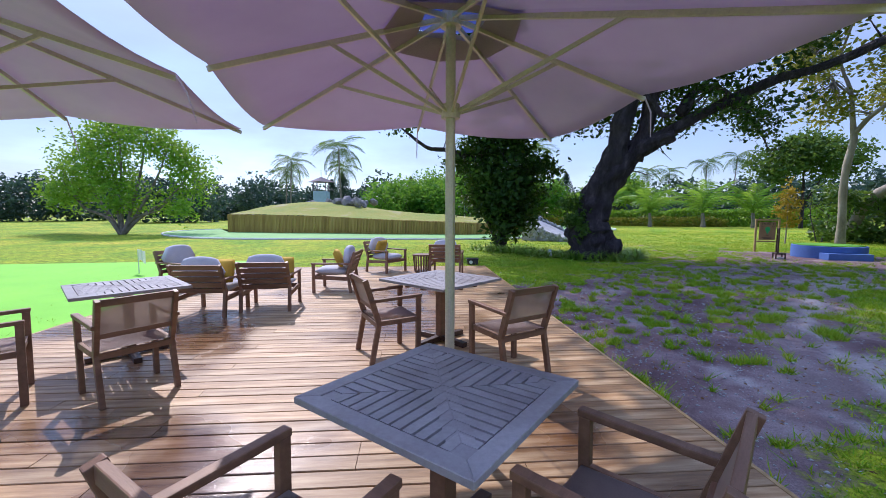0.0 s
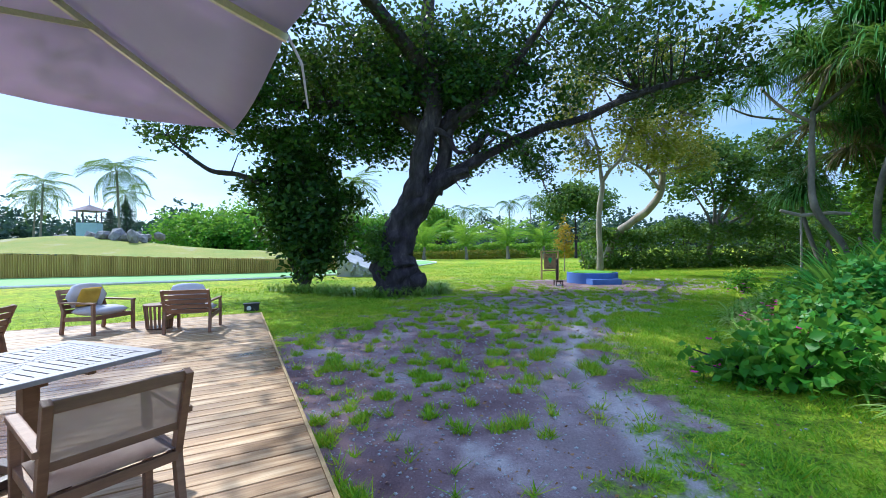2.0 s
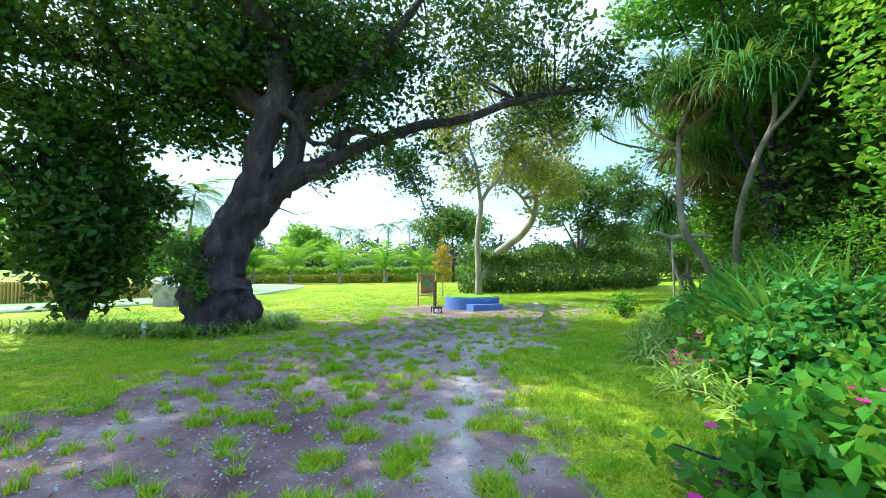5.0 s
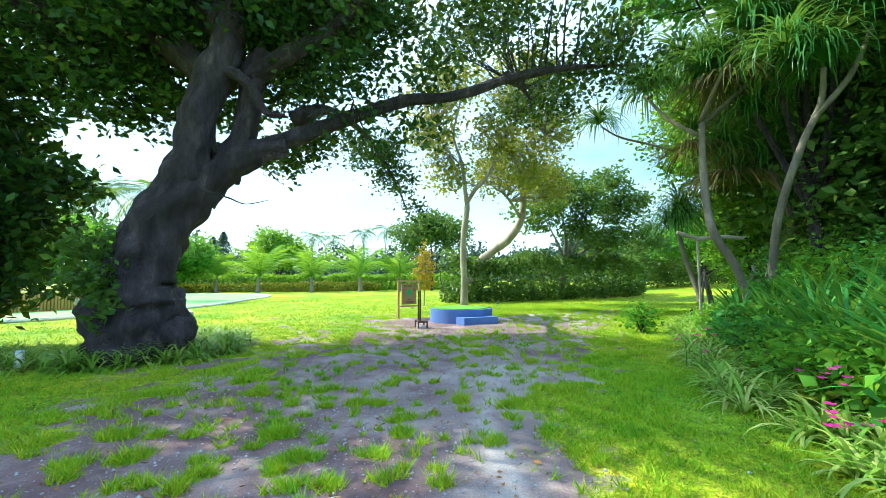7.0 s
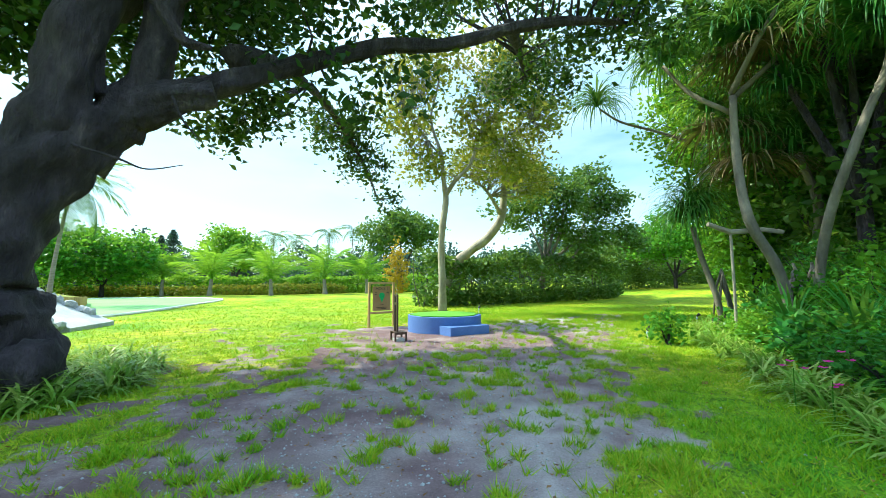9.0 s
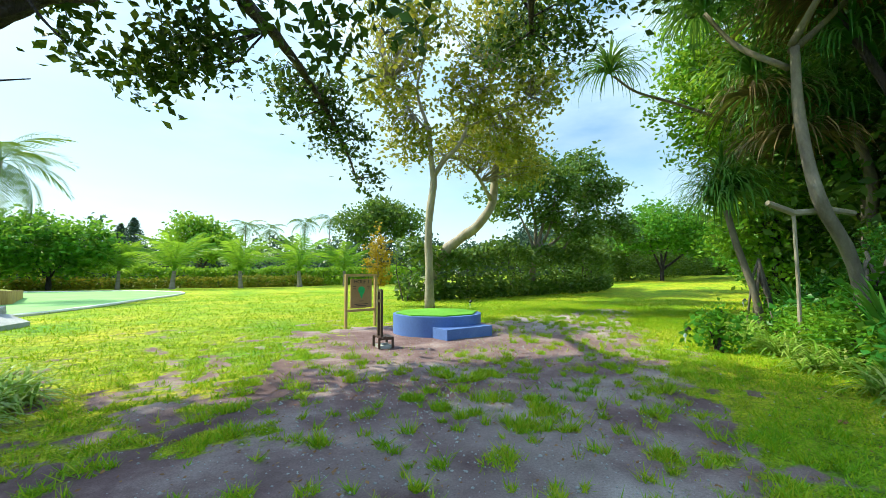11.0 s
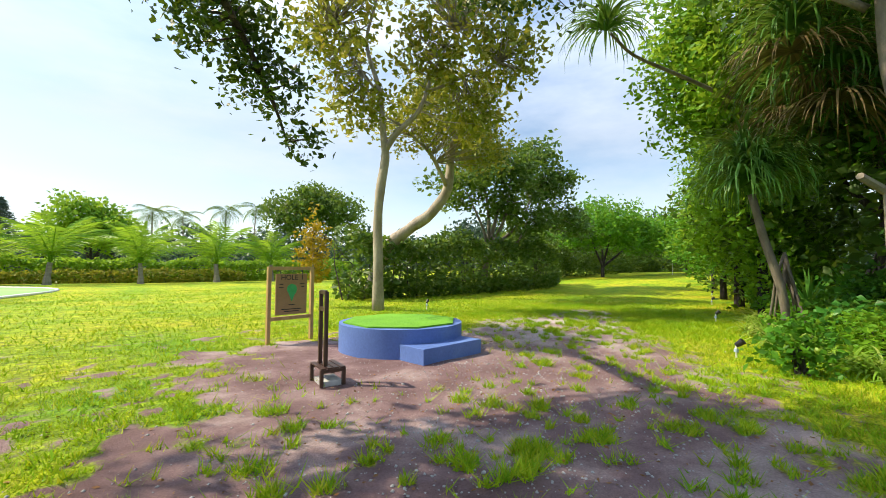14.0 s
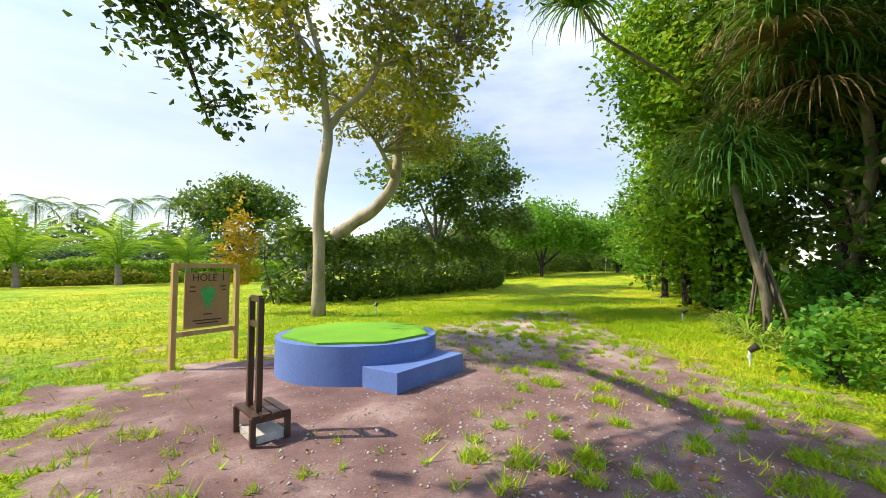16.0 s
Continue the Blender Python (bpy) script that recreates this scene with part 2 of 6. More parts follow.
def fabric_mat():
    m, nt, p = base_mat("canopy_fabric")
    n = noise_node(nt, 1.6, 4)
    r = ramp_node(nt, [(0.3, (0.56, 0.50, 0.60)), (0.7, (0.68, 0.61, 0.71))])
    nt.links.new(n.outputs["Fac"], r.inputs["Fac"])
    nt.links.new(r.outputs["Color"], p.inputs["Base Color"])
    p.inputs["Roughness"].default_value = 0.85
    f = noise_node(nt, 300, 2)
    bump_node(nt, p, f.outputs["Fac"], 0.15, 0.002)
    tr = nt.nodes.new("ShaderNodeBsdfTranslucent")
    tr.inputs["Color"].default_value = (0.58, 0.46, 0.64, 1)
    mx = nt.nodes.new("ShaderNodeMixShader")
    mx.inputs["Fac"].default_value = 0.35
    nt.links.new(p.outputs["BSDF"], mx.inputs[1])
    nt.links.new(tr.outputs["BSDF"], mx.inputs[2])
    nt.links.new(mx.outputs["Shader"], nt.nodes["Material Output"].inputs["Surface"])
    return m


def mesh_weave_mat():
    m, nt, p = base_mat("open_mesh_fabric")
    p.inputs["Base Color"].default_value = (0.42, 0.31, 0.25, 1)
    n = noise_node(nt, 3, 3)
    r = ramp_node(nt, [(0.3, (0.34, 0.25, 0.20)), (0.7, (0.46, 0.36, 0.30))])
    nt.links.new(n.outputs["Fac"], r.inputs["Fac"])
    nt.links.new(r.outputs["Color"], p.inputs["Base Color"])
    p.inputs["Roughness"].default_value = 0.7
    tp = nt.nodes.new("ShaderNodeBsdfTransparent")
    mx = nt.nodes.new("ShaderNodeMixShader")
    mx.inputs["Fac"].default_value = 0.35
    nt.links.new(p.outputs["BSDF"], mx.inputs[1])
    nt.links.new(tp.outputs["BSDF"], mx.inputs[2])
    nt.links.new(mx.outputs["Shader"], nt.nodes["Material Output"].inputs["Surface"])
    return m


def deck_mat():
    """Sawn boards, bleached in places and dark and glossy where they are wet."""
    m, nt, p = base_mat("deck_board")
    a = noise_node(nt, 1.2, 6, 0.65, (1.2, 14, 14))
    r = ramp_node(nt, [(0.25, (0.12, 0.055, 0.022)), (0.5, (0.35, 0.205, 0.088)), (0.72, (0.58, 0.42, 0.24))])
    nt.links.new(a.outputs["Fac"], r.inputs["Fac"])
    oi = nt.nodes.new("ShaderNodeObjectInfo")
    mv = nt.nodes.new("ShaderNodeMapRange")
    mv.inputs["To Min"].default_value, mv.inputs["To Max"].default_value = 0.75, 1.22
    nt.links.new(oi.outputs["Random"], mv.inputs["Value"])
    hsv = nt.nodes.new("ShaderNodeHueSaturation")
    nt.links.new(mv.outputs["Result"], hsv.inputs["Value"])
    nt.links.new(r.outputs["Color"], hsv.inputs["Color"])
    geo = nt.nodes.new("ShaderNodeNewGeometry")
    wet = nt.nodes.new("ShaderNodeTexNoise")
    wet.inputs["Scale"].default_value, wet.inputs["Detail"].default_value = 0.55, 4
    nt.links.new(geo.outputs["Position"], wet.inputs["Vector"])
    wr = ramp_node(nt, [(0.5, (0, 0, 0)), (0.62, (1, 1, 1))])
    nt.links.new(wet.outputs["Fac"], wr.inputs["Fac"])
    dark = nt.nodes.new("ShaderNodeMixRGB")
    dark.blend_type = "MULTIPLY"
    dark.inputs["Color2"].default_value = (0.42, 0.34, 0.32, 1)
    nt.links.new(wr.outputs["Color"], dark.inputs["Fac"])
    nt.links.new(hsv.outputs["Color"], dark.inputs["Color1"])
    nt.links.new(dark.outputs["Color"], p.inputs["Base Color"])
    mr = nt.nodes.new("ShaderNodeMapRange")
    mr.inputs["To Min"].default_value, mr.inputs["To Max"].default_value = 0.5, 0.14
    nt.links.new(wr.outputs["Color"], mr.inputs["Value"])
    nt.links.new(mr.outputs["Result"], p.inputs["Roughness"])
    f = noise_node(nt, 6, 6, 0.7, (1, 30, 30))
    bump_node(nt, p, f.outputs["Fac"], 0.25, 0.004)
    return m


def ground_mat():
    """Lawn and bare sandy soil by the mask stored on the sheet, broken up by finer noise."""
    m, nt, p = base_mat("lawn_and_soil")
    at = nt.nodes.new("ShaderNodeAttribute")
    at.attribute_name = "lawn"
    fine = noise_node(nt, 7, 6, 0.7)
    add = nt.nodes.new("ShaderNodeMath")
    add.operation = "MULTIPLY_ADD"
    add.inputs[1].default_value = 0.9
    nt.links.new(fine.outputs["Fac"], add.inputs[0])
    nt.links.new(at.outputs["Fac"], add.inputs[2])
    edge = ramp_node(nt, [(0.78, (0, 0, 0)), (1.04, (1, 1, 1))])
    nt.links.new(add.outputs["Value"], edge.inputs["Fac"])
    g1 = noise_node(nt, 0.35, 5)
    gr = ramp_node(nt, [(0.3, (0.12, 0.31, 0.010)), (0.5, (0.31, 0.41, 0.012)), (0.72, (0.52, 0.47, 0.03))])
    nt.links.new(g1.outputs["Fac"], gr.inputs["Fac"])
    g2 = noise_node(nt, 26, 5, 0.75)
    gm = ramp_node(nt, [(0.32, (0.28, 0.30, 0.3)), (0.5, (0.85, 0.85, 0.85)), (0.7, (1.45, 1.4, 1.4))])
    nt.links.new(g2.outputs["Fac"], gm.inputs["Fac"])
    gmul = nt.nodes.new("ShaderNodeMixRGB")
    gmul.blend_type = "MULTIPLY"
    gmul.inputs["Fac"].default_value = 1.0
    nt.links.new(gr.outputs["Color"], gmul.inputs["Color1"])
    nt.links.new(gm.outputs["Color"], gmul.inputs["Color2"])
    g3 = noise_node(nt, 4.5, 5, 0.7)
    gm3 = ramp_node(nt, [(0.34, (0.34, 0.42, 0.36)), (0.5, (0.92, 0.95, 0.92)), (0.66, (1.45, 1.35, 1.3))])
    nt.links.new(g3.outputs["Fac"], gm3.inputs["Fac"])
    gmul3 = nt.nodes.new("ShaderNodeMixRGB")
    gmul3.blend_type = "MULTIPLY"
    gmul3.inputs["Fac"].default_value = 1.0
    nt.links.new(gmul.outputs["Color"], gmul3.inputs["Color1"])
    nt.links.new(gm3.outputs["Color"], gmul3.inputs["Color2"])
    s1 = noise_node(nt, 0.9, 7, 0.65)
    sr = ramp_node(nt, [(0.3, (0.115, 0.066, 0.07)), (0.5, (0.23, 0.15, 0.16)), (0.7, (0.46, 0.37, 0.37))])
    nt.links.new(s1.outputs["Fac"], sr.inputs["Fac"])
    s2 = noise_node(nt, 60, 5, 0.8)
    sm = ramp_node(nt, [(0.3, (0.6, 0.6, 0.6)), (0.6, (1.05, 1.05, 1.05)), (0.75, (1.6, 1.6, 1.6))])
    nt.links.new(s2.outputs["Fac"], sm.inputs["Fac"])
    smul = nt.nodes.new("ShaderNodeMixRGB")
    smul.blend_type = "MULTIPLY"
    smul.inputs["Fac"].default_value = 1.0
    nt.links.new(sr.outputs["Color"], smul.inputs["Color1"])
    nt.links.new(sm.outputs["Color"], smul.inputs["Color2"])
    sand = nt.nodes.new("ShaderNodeAttribute")
    sand.attribute_name = "sand"
    sf = nt.nodes.new("ShaderNodeMath")
    sf.operation = "MULTIPLY"
    nt.links.new(sand.outputs["Fac"], sf.inputs[0])
    nt.links.new(s2.outputs["Fac"], sf.inputs[1])
    smix = nt.nodes.new("ShaderNodeMixRGB")
    smix.inputs["Color2"].default_value = (0.72, 0.68, 0.66, 1)
    nt.links.new(sf.outputs["Value"], smix.inputs["Fac"])
    nt.links.new(smul.outputs["Color"], smix.inputs["Color1"])
    mx = nt.nodes.new("ShaderNodeMixRGB")
    nt.links.new(edge.outputs["Color"], mx.inputs["Fac"])
    nt.links.new(smix.outputs["Color"], mx.inputs["Color1"])
    nt.links.new(gmul3.outputs["Color"], mx.inputs["Color2"])
    nt.links.new(mx.outputs["Color"], p.inputs["Base Color"])
    p.inputs["Roughness"].default_value = 0.9
    p.inputs["Specular IOR Level"].default_value = 0.25
    bump_node(nt, p, s2.outputs["Fac"], 0.8, 0.02)
    return m


# The blue is skylight under the vent, put into the cloth colour.
M_VENT = leaf_mat("vent_mesh_skylit", [(0.0, (0.16, 0.22, 0.5)), (1.0, (0.22, 0.28, 0.58))], through_light=0.5, tint=(0.2, 0.28, 0.7))
M_PATCH = mixed("tan_webbing", [(0.3, (0.42, 0.35, 0.37)), (0.7, (0.52, 0.44, 0.46))], 3, 0.8, 120, 0.2, dist=0.003)
M_FABRIC, M_WEAVE, M_DECK, M_GROUND = fabric_mat(), mesh_weave_mat(), deck_mat(), ground_mat()


# ---- building helpers ----
def beam(bm, p0, p1, w, h, up=(0, 0, 1), bevel=0.0, taper=1.0):
    """A squared bar from p0 to p1, w across and h along up."""
    p0, p1 = Vector(p0), Vector(p1)
    d = (p1 - p0)
    upv = Vector(up)
    side = d.cross(upv)
    if side.length < 1e-6:
        upv = Vector((0, 1, 0))
        side = d.cross(upv)
    side.normalize()
    upn = side.cross(d).normalized()
    vs = []
    for q, k in ((p0, 1.0), (p1, taper)):
        for a, b in ((-1, -1), (1, -1), (1, 1), (-1, 1)):
            vs.append(bm.verts.new(q + side * (a * w / 2 * k) + upn * (b * h / 2 * k)))
    fs = [bm.faces.new([vs[i] for i in f]) for f in ((0, 3, 2, 1), (4, 5, 6, 7), (0, 1, 5, 4), (1, 2, 6, 5), (2, 3, 7, 6), (3, 0, 4, 7))]
    if bevel:
        es = list({e for f in fs for e in f.edges})
        bmesh.ops.bevel(bm, geom=es, offset=bevel, segments=2, affect="EDGES", profile=0.6)


def disc_prism(bm, x, y, z0, z1, r0, r1, n=16):
    a = [bm.verts.new((x + r0 * math.cos(2 * math.pi * i / n), y + r0 * math.sin(2 * math.pi * i / n), z0)) for i in range(n)]
    b = [bm.verts.new((x + r1 * math.cos(2 * math.pi * i / n), y + r1 * math.sin(2 * math.pi * i / n), z1)) for i in range(n)]
    for i in range(n):
        bm.faces.new((a[i], a[(i + 1) % n], b[(i + 1) % n], b[i]))
    bm.faces.new(a[::-1])
    bm.faces.new(b)


def tube(bm, pts, radii, n=8, rough=0.0, seed=0):
    """A limb that follows pts with the given radii, its skin uneven by rough."""
    pts = [Vector(p) for p in pts]
    rings = []
    along = 0.2 if n > 20 else 0.45
    ref = Vector((0.31, 0.87, 0.2)).normalized()
    for i, p in enumerate(pts):
        d = (pts[min(i + 1, len(pts) - 1)] - pts[max(i - 1, 0)]).normalized()
        a = d.cross(ref)
        if a.length < 0.1:
            a = d.cross(Vector((1, 0, 0)))
        a.normalize()
        b = d.cross(a)
        ring = []
        for k in range(n):
            t = 2 * math.pi * k / n
            off = a * math.cos(t) + b * math.sin(t)
            r = radii[i]
            if rough:
                r *= 1 + rough * noise.noise(Vector((math.cos(t) * 1.3 + seed, math.sin(t) * 1.3, i * along)))
                if n > 20:
                    r *= 1 + 0.45 * rough * noise.noise(Vector((math.cos(t) * 3.6 + seed, math.sin(t) * 3.6, i * along * 1.1))) + 0.22 * rough * noise.noise(Vector((math.cos(t) * 8 - seed, math.sin(t) * 8, i * along * 1.8)))
            ring.append(bm.verts.new(p + off * r))
        rings.append(ring)
    for r0, r1 in zip(rings, rings[1:]):
        for k in range(n):
            bm.faces.new((r0[k], r0[(k + 1) % n], r1[(k + 1) % n], r1[k]))
    bm.faces.new(rings[-1])
    bm.faces.new(rings[0][::-1])


def smooth_path(pts, radii, steps=4):
    """Catmull-Rom points and radii between the given ones."""
    P = [Vector(p) for p in pts]
    P = [P[0] * 2 - P[1]] + P + [P[-1] * 2 - P[-2]]
    out, rad = [], []
    for i in range(1, len(P) - 2):
        for s in range(steps):
            t = s / steps
            out.append(0.5 * ((2 * P[i]) + (P[i + 1] - P[i - 1]) * t + (2 * P[i - 1] - 5 * P[i] + 4 * P[i + 1] - P[i + 2]) * t * t + (3 * P[i] - P[i - 1] - 3 * P[i + 1] + P[i + 2]) * t ** 3))
            rad.append(radii[i - 1] * (1 - t) + radii[i] * t)
    out.append(P[-2])
    rad.append(radii[-1])
    return out, rad


def part(name, bm, material, parent=None, label="", smooth=False):
    me = bpy.data.meshes.new(name)
    bmesh.ops.recalc_face_normals(bm, faces=bm.faces)
    bm.to_mesh(me)
    bm.free()
    if smooth:
        me.polygons.foreach_set("use_smooth", [True] * len(me.polygons))
    me.materials.append(material)
    ob = new(name, me)
    if parent is not None:
        ob.parent = parent
    if label:
        ob["label"] = label
    return ob


def np_mesh(name, verts, faces, material, parent=None, smooth=False):
    me = bpy.data.meshes.new(name)
    verts, faces = np.asarray(verts, np.float32), np.asarray(faces, np.int32)
    k = faces.shape[1]
    me.vertices.add(len(verts))
    me.vertices.foreach_set("co", verts.ravel())
    me.loops.add(faces.size)
    me.loops.foreach_set("vertex_index", faces.ravel())
    me.polygons.add(len(faces))
    me.polygons.foreach_set("loop_start", np.arange(0, faces.size, k, dtype=np.int32))
    me.polygons.foreach_set("loop_total", np.full(len(faces), k, np.int32))
    if smooth:
        me.polygons.foreach_set("use_smooth", np.ones(len(faces), bool))
    me.update(calc_edges=True)
    me.materials.append(material)
    ob = new(name, me)
    if parent is not None:
        ob.parent = parent
    return ob


def thing(name, label, category, group="", kind="", m=None):
    ob = new(name)
    ob.empty_display_size = 0.1
    tagged(ob, label, category, group, kind)
    if m is not None:
        ob.matrix_basis = m
    return ob


def vnoise(x, y, scale, seed=0):
    """Smooth value noise in 0..1 over the plan."""
    x, y = np.asarray(x) / scale, np.asarray(y) / scale
    xi, yi = np.floor(x).astype(np.int64), np.floor(y).astype(np.int64)
    fx, fy = x - xi, y - yi
    fx, fy = fx * fx * (3 - 2 * fx), fy * fy * (3 - 2 * fy)

    def hsh(a, b):
        h = (a * 374761393 + b * 668265263 + seed * 974711) & 0x7FFFFFFF
        h = ((h ^ (h >> 13)) * 1274126177) & 0x7FFFFFFF
        return ((h ^ (h >> 16)) & 0xFFFF) / 65535.0
    return (hsh(xi, yi) * (1 - fx) + hsh(xi + 1, yi) * fx) * (1 - fy) + (hsh(xi, yi + 1) * (1 - fx) + hsh(xi + 1, yi + 1) * fx) * fy


def fbm(x, y, scale, seed=0):
    return 0.5 * vnoise(x, y, scale, seed) + 0.3 * vnoise(x, y, scale / 2.3, seed + 1) + 0.2 * vnoise(x, y, scale / 5.1, seed + 2)


def unit(v):
    return v / np.maximum(np.linalg.norm(v, axis=1, keepdims=True), 1e-9)


def leaf_mesh(centres, rng, size, wide=0.55, droop=0.3, jitter=0.35):
    """A folded kite leaf at each centre."""
    n = len(centres)
    d = rng.normal(size=(n, 3))
    d[:, 2] = d[:, 2] * 0.6 - droop
    d = unit(d)
    s = unit(np.cross(d, rng.normal(size=(n, 3))))
    up = np.cross(s, d)
    L = (size * (1 + jitter * rng.uniform(-1, 1, n)))[:, None]
    W = L * wide / 2
    base = centres - d * L / 2
    mid = base + d * L * 0.45
    v = np.stack([base, mid + s * W + up * W * 0.35, base + d * L, mid - s * W + up * W * 0.35], 1).reshape(-1, 3)
    i = np.arange(n)[:, None] * 4
    f = np.concatenate([i + np.array([[0, 1, 2]]), i + np.array([[0, 2, 3]])], 0)
    return v, f


def blob_points(rng, blobs, clumps, leaves, spread, shell=0.55):
    """Leaf centres: in every ellipsoid (x, y, z, rx, rz and, where it is thin, a density) clumps of leaves, thickest near its skin. Returns centres and clump middles."""
    cs, mids = [], []
    vol = np.array([(b[3] * b[3] * b[4]) ** 0.667 * (b[5] if len(b) > 5 else 1.0) for b in blobs])
    for b, w in zip(blobs, vol / vol.sum()):
        k = max(3, int(clumps * w))
        u = unit(rng.normal(size=(k, 3)))
        r = (shell + (1 - shell) * rng.uniform(0, 1, k) ** 0.7) * (1 + 0.22 * rng.normal(size=k))
        c = np.array(b[:3]) + u * r[:, None] * np.array([b[3], b[3], b[4]])
        mids.append(c)
        cs.append(np.repeat(c, leaves, 0) + rng.normal(size=(k * leaves, 3)) * spread * np.array([1, 1, 0.7]))
    return np.concatenate(cs), np.concatenate(mids)


def tree(name, label, base, limbs, blobs, bark, leafm, clumps, leaves, size, seed, spread=0.25, wide=0.55, droop=0.3, twigs=60, category="tree", group="", rough=0.25, sides=9, shell=0.55, floor=0.15):
    """limbs: lists of (points, radii) in the world; blobs: ellipsoids of the crown in the world."""
    rng = np.random.default_rng(seed)
    ob = thing(name, label, category, group)
    B = np.array(base)
    ob.location = base
    bm = bmesh.new()
    knots = []
    for i, (pts, radii) in enumerate(limbs):
        p, r = smooth_path([Vector(q) - Vector(base) for q in pts], radii, 9 if sides > 20 else 4)
        tube(bm, p, r, sides, rough, seed + i * 3.7)
        if i or len(limbs) == 1:
            knots += [tuple(q) for q in p[len(p) // 3:]]
    cen, mids = blob_points(rng, [(b[0] - B[0], b[1] - B[1], b[2] - B[2], *b[3:]) for b in blobs], clumps, leaves, spread, shell)
    K = np.array(knots)
    for q in mids[rng.permutation(len(mids))[:twigs]]:
        k = K[np.argmin(((K - q) ** 2).sum(1))]
        m1 = (k * 0.5 + q * 0.5) + rng.normal(size=3) * 0.12
        tube(bm, [k, m1, q], [0.03, 0.018, 0.006], 4)
    part("trunk", bm, bark, ob, smooth=True)
    cen = cen[cen[:, 2] > floor]
    v, f = leaf_mesh(cen, rng, size, wide, droop)
    np_mesh("crown", v, f, leafm, ob)
    return ob


def strap_mesh(rng, roots, count, length, width, lift=1.1, sag=1.0, segs=5, zdir=1.0):
    """Arching strap leaves that spring from each root."""
    n = len(roots) * count
    root = np.repeat(np.asarray(roots, float), count, 0)
    a = rng.uniform(0, 2 * np.pi, n)
    out = np.stack([np.cos(a), np.sin(a), np.zeros(n)], 1)
    side = np.stack([-np.sin(a), np.cos(a), np.zeros(n)], 1)
    L = length * rng.uniform(0.65, 1.15, n)
    el = rng.uniform(0.35, 1.35, n) * lift
    vs = []
    p = root.copy()
    for k in range(segs + 1):
        t = k / segs
        w = width * (1 - t ** 2.2) * (0.7 + 0.3 * min(1, t * 4)) / 2 + 0.001
        vs += [p + side * w, p - side * w]
        ang = el - sag * t * 2.0
        p = p + (out * np.cos(ang)[:, None] + np.array([0, 0, 1.0]) * np.sin(ang)[:, None]) * (L / segs)[:, None]
    v = np.stack(vs, 1)
    m = 2 * (segs + 1)
    i = np.arange(n)[:, None] * m
    f = np.concatenate([i + np.array([[2 * k, 2 * k + 1, 2 * k + 3, 2 * k + 2]]) for k in range(segs)], 0)
    return v.reshape(-1, 3), f


def frond_mesh(length, leaflets, leaf_len, width, sag, rng):
    """One palm frond along +x: a curved rib with two rows of hanging leaflets."""
    vs, fs = [], []
    ts = np.linspace(0, 1, 15)
    rib = np.stack([length * (ts - 0.12 * ts ** 2), np.zeros(15), length * (0.45 * ts - sag * ts ** 2)], 1)
    for i, q in enumerate(rib):
        w = 0.03 * (1 - 0.8 * ts[i])
        vs += [q + (0, w, 0), q - (0, w, 0), q + (0, 0, -w)]
    for i in range(14):
        for a, b in ((0, 1), (1, 2), (2, 0)):
            fs.append((3 * i + a, 3 * i + b, 3 * i + 3 + b, 3 * i + 3 + a))
    for k in range(leaflets):
        t = 0.12 + 0.87 * k / leaflets
        q = np.array([np.interp(t, ts, rib[:, j]) for j in range(3)])
        ll = leaf_len * (0.45 + 1.0 * math.sin(math.pi * min(1, 0.15 + t * 0.85))) * rng.uniform(0.8, 1.1)
        for s in (1, -1):
            d = np.array([0.55, s * 0.8, -0.18 - 0.25 * rng.uniform()])
            d /= np.linalg.norm(d)
            m1 = q + d * ll * 0.5
            e = m1 + (d + (0, 0, -0.55)) * ll * 0.5
            wv = np.array([width, 0, 0])
            n0 = len(vs)
            vs += [q - wv / 3, q + wv / 3, m1 + wv / 2, m1 - wv / 2, e + wv / 12, e - wv / 12]
            fs += [(n0, n0 + 1, n0 + 2, n0 + 3), (n0 + 3, n0 + 2, n0 + 4, n0 + 5)]
    return np.array(vs), np.array(fs)


# ---- the ground ----
TRAIL = [(0.2, 2.5, 1.5), (0.6, 5.0, 2.3), (1.3, 8.0, 2.6), (2.9, 11.0, 2.15), (5.2, 13.7, 2.3), (7.6, 16.7, 2.9), (12.0, 19.0, 1.7), (15.5, 20.6, 0.8)]
DU, DV = Vector((0.89, 0.456)).normalized(), Vector((-0.456, 0.89)).normalized()
DECK_ANGLE = math.degrees(math.atan2(DU.y, DU.x))
DECK_Z = 0.12


def trail_distance(x, y):
    """Distance to the trodden way, in widths of it."""
    best = np.full(np.shape(x), 9.0)
    for (x0, y0, w0), (x1, y1, w1) in zip(TRAIL, TRAIL[1:]):
        dx, dy = x1 - x0, y1 - y0
        t = np.clip(((x - x0) * dx + (y - y0) * dy) / (dx * dx + dy * dy), 0, 1)
        best = np.minimum(best, np.hypot(x - x0 - t * dx, y - y0 - t * dy) / (w0 + t * (w1 - w0)))
    return best


